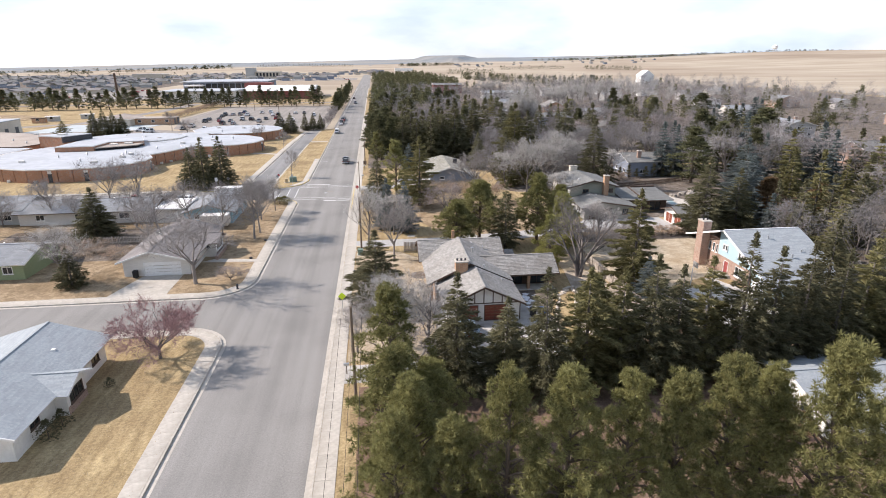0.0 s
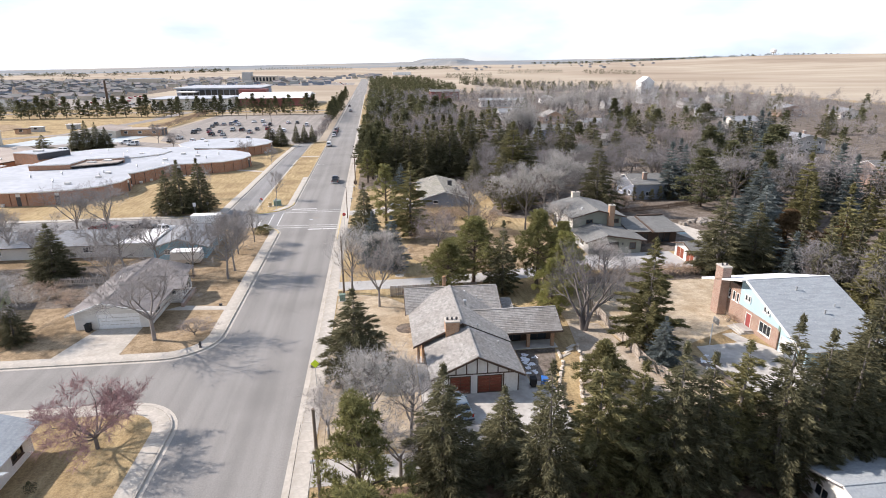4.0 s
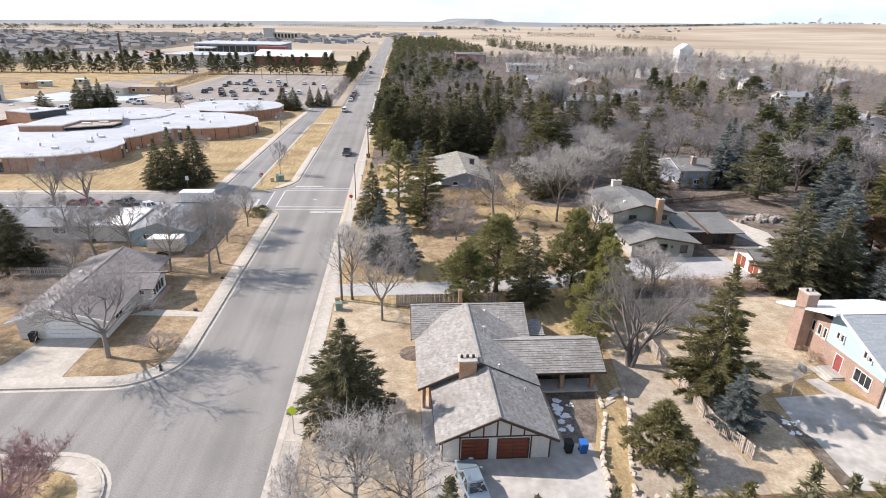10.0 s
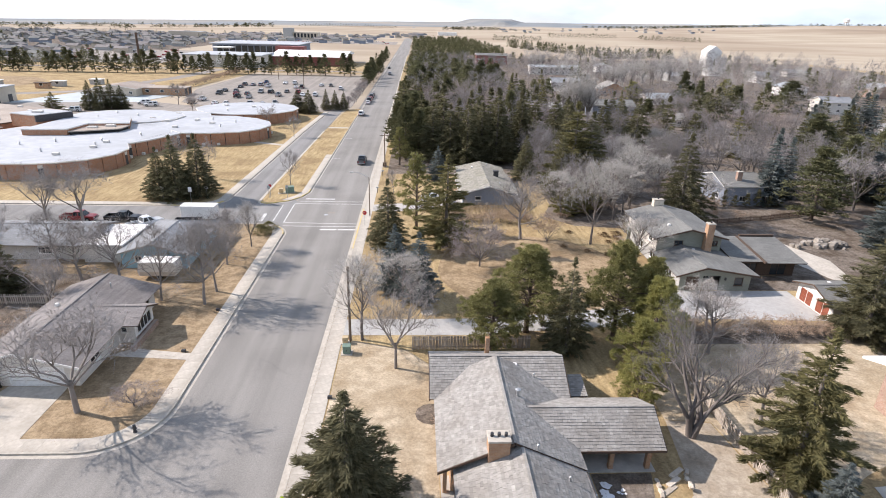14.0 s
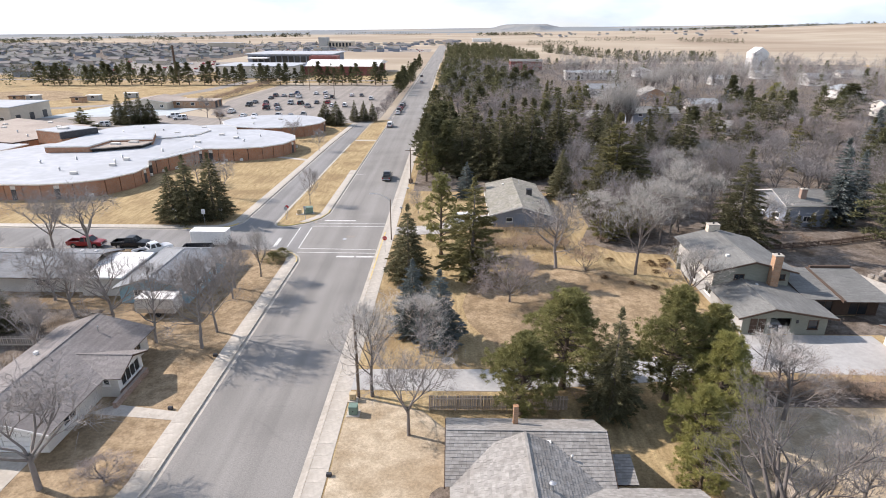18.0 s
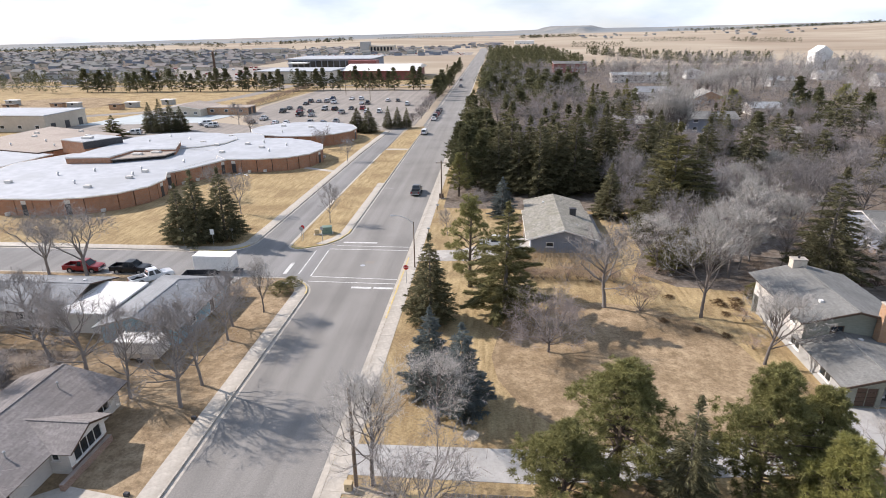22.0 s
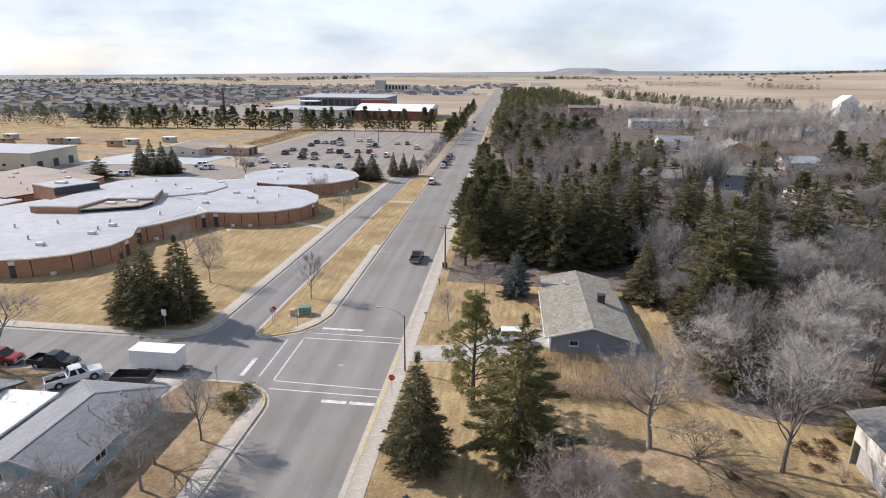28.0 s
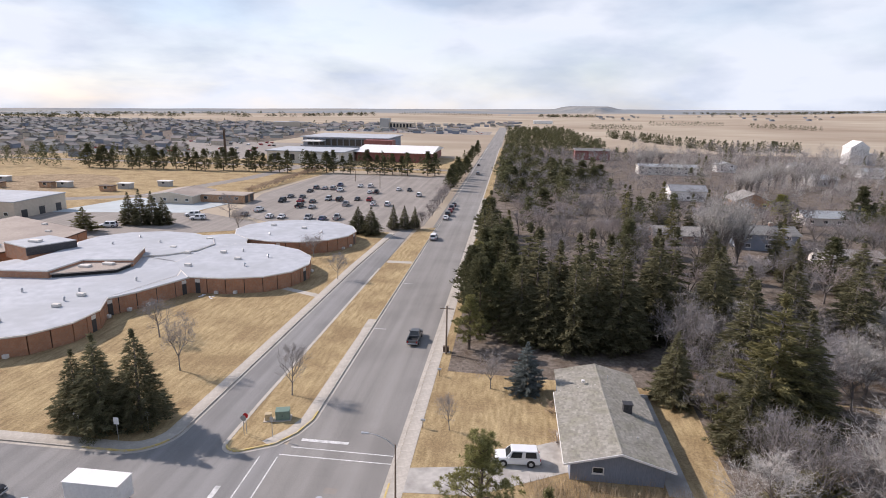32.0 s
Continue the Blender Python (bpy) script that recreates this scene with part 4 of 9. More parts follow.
            grow(p0 + (p1 - p0) * rg.uniform(0.72, 1.0), v / np.linalg.norm(v), rg.uniform(0.34, 0.46), 0.0088, 0)
    return segs


def bare_meshes(name, seed, bark, twig, thick=1.0, extra=1, twig_len=0.085, twig_w=0.0023, most=10000, heavy=1, **kw):
    """Meshes of the limbs and of the fine twigs of a bare tree of height about 1."""
    segs = limb_skeleton(seed, **kw)
    top = max(s_[1][2] for s_ in segs) * 1.03
    rg = np.random.default_rng(seed + 99)
    big = [s_ for s_ in segs if s_[4] <= heavy]
    fine = [s_ for s_ in segs if s_[4] > heavy]
    v, q = [], []
    for p, e, ra, rb, lv in big:
        w = (e - p) / (np.linalg.norm(e - p) + 1e-9)
        a = np.cross(w, [0.3, 1, 0.2])
        a /= np.linalg.norm(a)
        b, n = np.cross(w, a), 6 if lv < 0 else 4
        k = len(v)
        for c, r in ((p, ra * (1.25 if lv < 0 else 1)), (e, rb)):
            v += [c + thick * r * (math.cos(t) * a + math.sin(t) * b) for t in (2 * math.pi * j / n for j in range(n))]
        q += [(k + j, k + (j + 1) % n, k + n + (j + 1) % n, k + n + j) for j in range(n)]
    limbs_me = arrays_mesh(name + "_limbs", np.array(v) / top, np.array(q), bark)
    p, e = np.array([s_[0] for s_ in fine]), np.array([s_[1] for s_ in fine])
    r = np.array([max(s_[2] * thick * 0.75, 0.0009) for s_ in fine])[:, None]
    w = e - p
    ln = np.linalg.norm(w, axis=1)[:, None] + 1e-9
    sd = np.cross(w / ln, rg.normal(0, 1, w.shape))
    sd /= np.linalg.norm(sd, axis=1)[:, None] + 1e-9
    v1 = np.stack([p - sd * r, p + sd * r, e + w * 0.35], 1).reshape(-1, 3)
    # spray of end twigs
    tips = np.repeat(e, extra, 0)
    tw = np.repeat(w / ln, extra, 0) + rg.normal(0, 0.5, (len(tips), 3)) + [0, 0, 0.12]
    tw /= np.linalg.norm(tw, axis=1)[:, None]
    tl = twig_len * rg.uniform(0.5, 1.4, (len(tips), 1))
    st = tips - np.repeat(w, extra, 0) * rg.uniform(0, 0.8, (len(tips), 1))
    s2 = np.cross(tw, rg.normal(0, 1, tw.shape))
    s2 /= np.linalg.norm(s2, axis=1)[:, None] + 1e-9
    v2 = np.stack([st - s2 * twig_w / 2, st + s2 * twig_w / 2, st + tw * tl], 1).reshape(-1, 3)
    vv = (np.concatenate([v1, v2]) / top).reshape(-1, 3, 3)
    if len(vv) > most:
        first = rg.permutation(len(v1) // 3)[:most // 2]
        vv = vv[np.concatenate([first, len(v1) // 3 + rg.permutation(len(v2) // 3)[:most - len(first)]])]
    vv = vv.reshape(-1, 3)
    return limbs_me, arrays_mesh(name + "_twigs", vv, np.arange(len(vv)).reshape(-1, 3), twig)


def trunk_mesh(name, mat, r=0.016, top=0.9, n=7):
    sh = Shape()
    zs = [-0.012, 0.03, 0.3, 0.6, top]
    sh.tube([(0.004 * math.sin(5 * z), 0.004 * math.cos(4 * z), z) for z in zs], [r * k for k in (1.45, 1.05, 0.75, 0.45, 0.1)], n)
    return sh.mesh(name, mat, smooth=True)


TREES = {}      # kind: (name, category, label, part name and mesh pairs)
trunk_me, trunk_p = trunk_mesh("trunk", M_bark), trunk_mesh("trunk_pine", M_barkp, 0.019)


def kind(key, name, label, parts):
    TREES[key] = (name, "tree" if "shrub" not in name else "shrub", label, parts)


for i in range(3):
    kind(f"spruce{i}", "spruce_tree", "tall dark green spruce with drooping boughs", [("trunk", trunk_me), ("crown", fir_crown("spruce_crown", M_spruce, 10 + i, 14500, 25 + i, 9, 0.26, 0.98 + 0.06 * i, 0.05, 0.029, 0.0072))])
    kind(f"mspruce{i}", "spruce_tree", "dark green spruce with drooping boughs", [("trunk", trunk_me), ("crown", fir_crown("spruce_crown", M_spruce, 15 + i, 10000, 26 + i, 11, 0.28, 1.0 + 0.05 * i, blade=0.036, wide=0.0095, ragged=0.12, sweep=0.36))])
kind("olive0", "spruce_tree", "olive-brown open spruce with ragged boughs", [("trunk", trunk_me), ("crown", fir_crown("olive_crown", M_spruce_o, 21, 17000, 21, 8, 0.08, 1.0, 0.05, 0.031, 0.0076, 0.95, 0.3, 0.2))])
kind("olive1", "spruce_tree", "olive-brown open spruce with ragged boughs", [("trunk", trunk_me), ("crown", fir_crown("olive_crown", M_spruce_o, 22, 17000, 20, 8, 0.14, 1.05, 0.08, 0.031, 0.0076, 0.9, 0.34, 0.19))])
for i in range(2):
    kind(f"blue{i}", "blue_spruce_tree", "pale blue-green spruce, full to the ground", [("trunk", trunk_me), ("crown", fir_crown("blue_crown", M_spruce_b, 31 + i, 14000, 20, 9, 0.10, 1.1, 0.03, 0.034, 0.0092, 1.0, 0.22))])
for i in range(4):
    lm, cm = bough_crown("pine_crown", M_pine, 41 + i, 76 + 4 * i, 17, 36, 0.20 + 0.04 * (i % 2), 0.27, 0.072, 1.0, 0.022, 0.0042)
    kind(f"pine{i}", "pine_tree", "green long-needled pine with a rounded open crown", [("trunk", trunk_p), ("limb", lm), ("crown", cm)])
for i in range(3):
    lm, cm = bough_crown("row_pine_crown", M_pine, 241 + i, 72 + 3 * i, 16, 34, 0.14, 0.27, 0.060, 1.0, 0.019, 0.0034, 0.75)
    kind(f"rpine{i}", "pine_tree", "dense olive-green pine in the close row", [("trunk", trunk_p), ("limb", lm), ("crown", cm)])
lm, cm = bough_crown("light_pine_crown", M_pine_l, 51, 66, 16, 36, 0.06, 0.30, 0.064, 1.0, 0.024, 0.0042)
kind("lpine", "pine_tree", "light yellow-green pine with soft tufted boughs", [("trunk", trunk_p), ("limb", lm), ("crown", cm)])
lm, cm = bough_crown("open_pine_crown", M_pine, 59, 46, 13, 36, 0.16, 0.26, 0.060, 1.0, 0.023, 0.0044)
kind("opine", "pine_tree", "ragged open pine with separate boughs", [("trunk", trunk_p), ("limb", lm), ("crown", cm)])
lm, cm = bough_crown("slim_pine_crown", M_pine, 53, 44, 14, 24, 0.18, 0.19, 0.056, 1.0, 0.024, 0.0058)
kind("slim", "pine_tree", "tall slim pine with a ragged high crown", [("trunk", trunk_p), ("limb", lm), ("crown", cm)])
for i in range(2):
    kind(f"fpine{i}", "pine_tree", "rounded green pine in the wooded gardens", [("trunk", trunk_p), ("crown", pine_crown("wood_pine_crown", M_pine_d, 120 + i, 170, 20, 0.07, 0.28, 0.062))])
kind("column", "cypress_shrub", "narrow dark columnar evergreen by the fence", [("trunk", trunk_p), ("crown", pine_crown("column_crown", M_spruce, 54, 50, 30, 0.06, 0.20, 0.09))])
kind("bush", "evergreen_shrub", "dark green clipped evergreen bush", [("trunk", trunk_p), ("crown", pine_crown("bush_crown", M_spruce, 55, 300, 26, 0.0, 0.45, 0.04))])
kind("rustbush", "juniper_shrub", "low rust-brown shrub in the dry yard", [("trunk", trunk_p), ("crown", pine_crown("rust_crown", M_juniper, 57, 110, 26, 0.0, 0.45, 0.07))])
kind("lowbush", "juniper_shrub", "low spreading yellow-green juniper at the corner", [("trunk", trunk_p), ("crown", pine_crown("low_juniper_crown", M_juniper_g, 56, 300, 26, 0.0, 0.45, 0.042))])
for i in range(3):
    lm, tm = bare_meshes("grove_bare", 170 + i, M_bark, [M_twig, M_twig_w, M_twig][i], thick=1.2, extra=2, most=3400, twig_w=0.0040, heavy=1, fork=0.24, spread=0.33, up=0.8, kids=(4, 4, 4, 4), levels=3, leader=i < 2)
    kind(f"mbare{i}", "bare_tree", "leafless grey tree at the edge of the grove", [("limb", lm), ("twig", tm)])
kind("juniper", "juniper_shrub", "rust-brown rounded juniper shrub in the garden", [("trunk", trunk_p), ("crown", pine_crown("juniper_crown", M_juniper, 61, 240, 50, 0.05, 0.42, 0.065))])
kind("gjuniper", "juniper_shrub", "olive-green bushy juniper beside the retaining wall", [("trunk", trunk_p), ("crown", pine_crown("green_juniper_crown", M_juniper_g, 62, 300, 50, 0.04, 0.36, 0.05))])
for i in range(4):
    if i % 2:
        lm, tm = bare_meshes("bare", 70 + i, M_bark_l, M_twig_l, thick=1.08, extra=2, most=5600, twig_w=0.0030, heavy=2, limbs=6, fork=0.33, spread=0.26, up=0.85, kids=(4, 4, 5, 4))
    else:
        lm, tm = bare_meshes("bare", 70 + i, M_bark_l, M_twig_l, thick=1.4, extra=2, most=5200, twig_w=0.0030, heavy=2, fork=0.27, spread=0.36, up=0.75, kids=(4, 4, 4, 4), levels=3, leader=True)
    kind(f"bare{i}", "bare_tree", "leafless grey-brown street tree with fine twigs", [("limb", lm), ("twig", tm)])
for i in range(2):
    lm, tm = bare_meshes("silver", 80 + i, M_bark, M_twig_s, thick=1.2, extra=2, most=6500, heavy=2, fork=0.26, spread=0.30, up=0.95, kids=(4, 4, 4, 4), levels=3, leader=True)
    kind(f"silver{i}", "bare_tree", "leafless silvery tree with a dense twig crown", [("limb", lm), ("twig", tm)])
lm, tm = bare_meshes("plum", 90, M_bark, M_twig_r, thick=1.5, extra=4, most=18000, twig_w=0.0042, limbs=11, fork=0.2, spread=0.46, up=0.42, kids=(5, 5, 5, 4))
kind("plum", "bare_tree", "leafless wide-spreading plum tree with reddish twigs", [("limb", lm), ("twig", tm)])
lm, tm = bare_meshes("fruit", 95, M_bark, M_twig_f, thick=1.1, extra=3, most=12000, twig_w=0.0032, limbs=11, fork=0.17, spread=0.38, up=0.75, kids=(5, 5, 5, 4))
kind("fruit", "bare_tree", "low leafless fruit tree with several stems", [("limb", lm), ("twig", tm)])
lm, tm = bare_meshes("multi", 92, M_bark, M_twig, thick=2.2, extra=1, most=6500, heavy=2, limbs=9, fork=0.18, spread=0.34, up=0.8, kids=(4, 4, 4, 4), stems=4)
kind("multi", "bare_tree", "big leafless tree with several heavy stems", [("limb", lm), ("twig", tm)])
lm, tm = bare_meshes("poplar", 93, M_bark, M_twig_s, extra=2, most=3000, twig_w=0.0062, thick=1.5, limbs=12, fork=0.1, spread=0.07, up=1.6, kids=(3, 4, 4, 4))
kind("poplar", "bare_tree", "tall narrow leafless poplar", [("limb", lm), ("twig", tm)])
lm, tm = bare_meshes("scrub", 94, M_bark, M_twig_b, thick=0.75, extra=3, limbs=14, fork=0.03, spread=0.35, up=0.9, kids=(4, 4, 4, 4), stems=5, twig_w=0.0105, most=1900)
kind("scrub", "bare_shrub", "leafless brown shrub with upright stems", [("limb", lm), ("twig", tm)])


REACH = {}


def crown_reach(parts):
    """Radius that holds all but the outermost sprays of a crown of height 1."""
    me = parts[-1][1]
    v = np.empty(len(me.vertices) * 3, np.float32)
    me.vertices.foreach_get("co", v)
    return float(np.percentile(np.hypot(v[0::3], v[1::3]), 88 if "twig" in me.name else 93 if "pine" in me.name else 90))


def plant(key, x, y, h, r=None, z=TOP - 0.02, turn=None, label=""):
    """A tree of height h; r: crown radius, where it is not the kind's own."""
    name, cat, lab, parts = TREES[key]
    wide = REACH.setdefault(key, crown_reach(parts))
    k = (r / wide) if r else h
    root = thing(name, label or lab, cat)
    root.matrix_basis = Matrix.LocRotScale((x, y, z), Euler((0, 0, rng.uniform(0, 6.28) if turn is None else radians(turn))), (k, k, h))
    for nm, me in parts:
        ob = new(nm, me)
        ob.parent = root
        if nm == "twig":
            tagged(ob, kind="stuff")
    return root


NEAR_TREES = [
    # kind, x, y, height, crown radius: the rows east of the street
    ("rpine0", 15.6, 23.3, 15.1, 3.5), ("rpine1", 25.4, 24.0, 14.7, 3.4), ("rpine2", 30.0, 21.8, 16.6, 3.7), ("rpine0", 12.2, 23.4, 15.3, 3.2), ("rpine1", 18.9, 23.2, 14.8, 3.1),
    ("rpine2", 22.0, 23.5, 14.2, 3.0), ("rpine0", 28.3, 24.6, 13.6, 3.0), ("rpine1", 6.1, 24.4, 12.4, 2.9), ("rpine2", 9.2, 23.8, 12.1, 2.9),
    ("slim", 6.3, 33.5, 11.5, 3.2), ("slim", 6.2, 39.6, 13.6, 3.0), ("rpine2", 7.2, 27.0, 13.0, 3.2), ("rpine0", 35.5, 23.0, 15.0, 3.5), ("pine3", 9.0, 34.5, 9.6, 3.0),
    ("spruce0", 12.5, 45.1, 11.8, 2.9), ("spruce1", 17.7, 47.0, 8.4, 2.6), ("spruce2", 20.3, 43.2, 12.6, 3.0), ("olive1", 24.6, 44.2, 12.0, 3.2), ("olive0", 28.0, 44.4, 11.4, 3.1),
    ("spruce0", 30.6, 43.6, 13.2, 2.9), ("spruce1", 33.3, 44.0, 12.0, 2.8), ("olive0", 36.5, 44.6, 12.5, 2.9), ("spruce2", 39.3, 43.3, 15.0, 3.2), ("spruce0", 42.7, 43.8, 13.4, 3.0),
    ("spruce1", 46.3, 44.3, 13.6, 3.0), ("spruce2", 49.8, 44.0, 12.8, 3.0), ("olive1", 53.0, 44.6, 13.4, 3.1), ("spruce0", 56.5, 44.0, 14.2, 3.2), ("spruce1", 60.0, 44.2, 13.0, 3.0),
    ("spruce0", 5.1, 64.8, 10.2, 3.5), ("silver0", 6.8, 54.0, 9.4, 4.0), ("bare1", 2.9, 53.4, 6.6, 2.9), ("silver1", 10.4, 52.2, 8.2, 3.4), ("bare3", 9.2, 47.5, 9.0, 3.4),
    # round the shake-roofed house
    ("gjuniper", 31.0, 58.6, 5.6, 2.5), ("blue0", 39.2, 61.9, 6.4, 1.9), ("olive1", 39.6, 66.8, 13.8, 3.7), ("multi", 34.0, 72.3, 12.4, 5.0), ("bare2", 41.5, 74.4, 8.6, 3.0),
    ("pine0", 22.7, 90.4, 11.0, 4.6), ("pine1", 18.1, 86.0, 8.8, 3.3), ("pine2", 32.2, 88.6, 12.3, 3.9), ("pine3", 36.4, 89.8, 10.0, 2.9), ("spruce1", 26.2, 86.0, 11.2, 2.3), ("lpine", 35.0, 84.4, 10.0, 3.6), ("lpine", 32.2, 80.8, 7.2, 3.0), ("lpine", 31.0, 77.2, 5.2, 2.2),
    ("silver0", 4.0, 88.6, 11.3, 3.4), ("bare1", 7.9, 83.0, 10.6, 3.6),
    # corner yard
    ("blue1", 7.2, 100.8, 9.4, 2.4), ("blue0", 10.3, 98.4, 9.2, 2.6), ("silver1", 8.3, 96.4, 8.0, 3.2), ("mspruce1", 5.6, 115.8, 11.2, 2.7), ("opine", 10.0, 125.9, 13.4, 3.5), ("olive1", 14.6, 117.3, 14.6, 4.2),
    ("blue1", 14.7, 158.0, 7.6, 2.2), ("bare2", 27.1, 120.8, 12.2, 4.8), ("silver0", 38.3, 118.7, 14.6, 4.0), ("scrub", 31.4, 120.1, 4.8, 2.4), ("fruit", 19.2, 109.4, 8.4, 4.3),
    ("bare1", 9.8, 158.5, 5.6, 2.0), ("bare0", 5.2, 147.0, 5.0, 1.4), ("silver1", 41.4, 108.4, 9.0, 3.4), ("silver0", 44.0, 90.8, 6.8, 2.8), ("bare2", 42.0, 85.8, 7.6, 3.4), ("silver1", 36.5, 132.0, 9.5, 3.8),
    # west side
    ("plum", -17.7, 54.6, 6.5, 4.5), ("bare1", -20.2, 76.2, 11.8, 5.5), ("fruit", -15.6, 77.0, 2.5, 2.2), ("bare0", -21.7, 98.1, 10.6, 3.4), ("bare2", -27.5, 100.4, 10.9, 3.8), ("bare2", -16.1, 97.1, 11.6, 3.4),
    ("bare0", -15.8, 100.7, 10.6, 3.5), ("bare1", -17.1, 109.5, 8.0, 3.0), ("silver0", -15.6, 116.6, 7.6, 2.0), ("bare2", -18.0, 112.8, 8.2, 3.0), ("bare3", -45.9, 126.2, 13.0, 5.4), ("bare1", -51.9, 126.4, 11.0, 4.6),
    ("mspruce0", -43.4, 100.3, 9.2, 3.3), ("silver0", -38.9, 79.0, 8.8, 4.2), ("spruce2", -37.0, 77.4, 5.6, 2.0), ("bare2", -34.5, 104.0, 9.0, 3.8), ("bare0", -40.0, 108.5, 8.5, 3.6), ("bare3", -49.0, 108.0, 9.5, 4.0),
    ("bare1", -33.0, 95.0, 8.5, 3.4), ("bare0", -56.0, 112.0, 9.0, 4.0), ("scrub", -40.5, 92.0, 3.0, 2.4), ("scrub", -36.0, 88.5, 2.6, 2.2), ("bare2", -62.0, 104.0, 9.5, 4.2), ("silver1", -70.0, 98.0, 10.0, 4.4),
    # school corner
    ("mspruce1", -39.2, 141.2, 10.0, 2.7), ("mspruce0", -36.1, 141.0, 12.3, 3.0), ("mspruce2", -32.4, 143.0, 12.3, 3.3), ("bare1", -35.8, 157.0, 9.5, 2.2), ("bare0", -16.9, 152.5, 7.8, 2.0), ("bare2", -46.0, 168.0, 7.6, 2.6),
    ("bare3", -38.0, 222.0, 8.0, 2.8), ("bare0", -26.5, 205.0, 6.6, 2.2), ("mspruce0", -34.5, 252.8, 8.2, 2.9), ("mspruce1", -30.1, 251.5, 8.4, 3.1), ("mspruce2", -25.1, 260.7, 7.8, 1.8), ("mspruce0", -21.8, 262.0, 7.4, 1.8), ("mspruce1", -18.6, 263.0, 7.0, 1.7),
    ("mspruce0", -108.9, 251.0, 10.3, 2.7), ("mspruce2", -104.6, 250.4, 11.4, 2.8), ("mspruce1", -101.6, 252.0, 10.6, 2.5), ("mspruce0", -98.6, 253.0, 8.6, 2.7), ("olive1", -114.3, 237.9, 7.6, 3.7), ("bare1", -72.0, 250.0, 7.5, 3.6), ("bare2", -84.0, 268.0, 9.0, 3.2),
    # edge of the grove
    ("fpine0", 7.1, 177.3, 13.8, 3.4), ("fpine0", 10.3, 179.5, 12.6, 3.4), ("slim", 5.8, 171.5, 9.6, 2.6), ("mspruce0", 14.0, 177.0, 14.6, 3.7), ("mspruce1", 18.2, 175.2, 14.4, 3.7), ("mspruce2", 22.5, 174.4, 15.8, 4.2),
    ("mspruce0", 26.2, 176.0, 14.8, 3.9), ("mspruce1", 29.9, 175.4, 18.4, 4.6), ("olive0", 42.6, 149.6, 18.8, 5.4), ("mspruce1", 46.4, 151.0, 16.6, 4.6), ("mspruce0", 44.2, 161.0, 17.0, 4.4), ("mspruce2", 39.6, 147.0, 12.0, 3.4), ("mspruce1", 57.0, 177.2, 15.9, 4.2), ("mspruce2", 65.1, 175.4, 16.7, 4.6), ("mspruce0", 45.1, 178.0, 16.8, 4.2), ("mspruce2", 51.0, 180.0, 14.0, 3.8), ("mspruce1", 59.2, 220.9, 11.5, 4.0), ("mspruce0", 86.1, 211.6, 12.0, 4.0), ("mspruce2", 77.0, 220.1, 10.6, 3.5), ("mspruce0", 36.9, 181.4, 17.7, 3.8), ("mspruce0", 34.3, 158.3, 10.2, 2.7), ("mspruce1", 52.9, 197.8, 13.2, 4.6),
    ("fpine1", 6.2, 186.0, 12.6, 3.4), ("fpine1", 7.4, 194.0, 13.0, 3.5), ("slim", 5.4, 201.0, 11.6, 2.8), ("fpine0", 6.6, 209.0, 12.4, 3.3), ("mspruce1", 9.2, 219.0, 14.0, 3.4), ("fpine0", 13.0, 187.0, 12.0, 3.4),
]
for row in NEAR_TREES:
    plant(*row)

# ---- buildings ----
brg = random.Random(5)


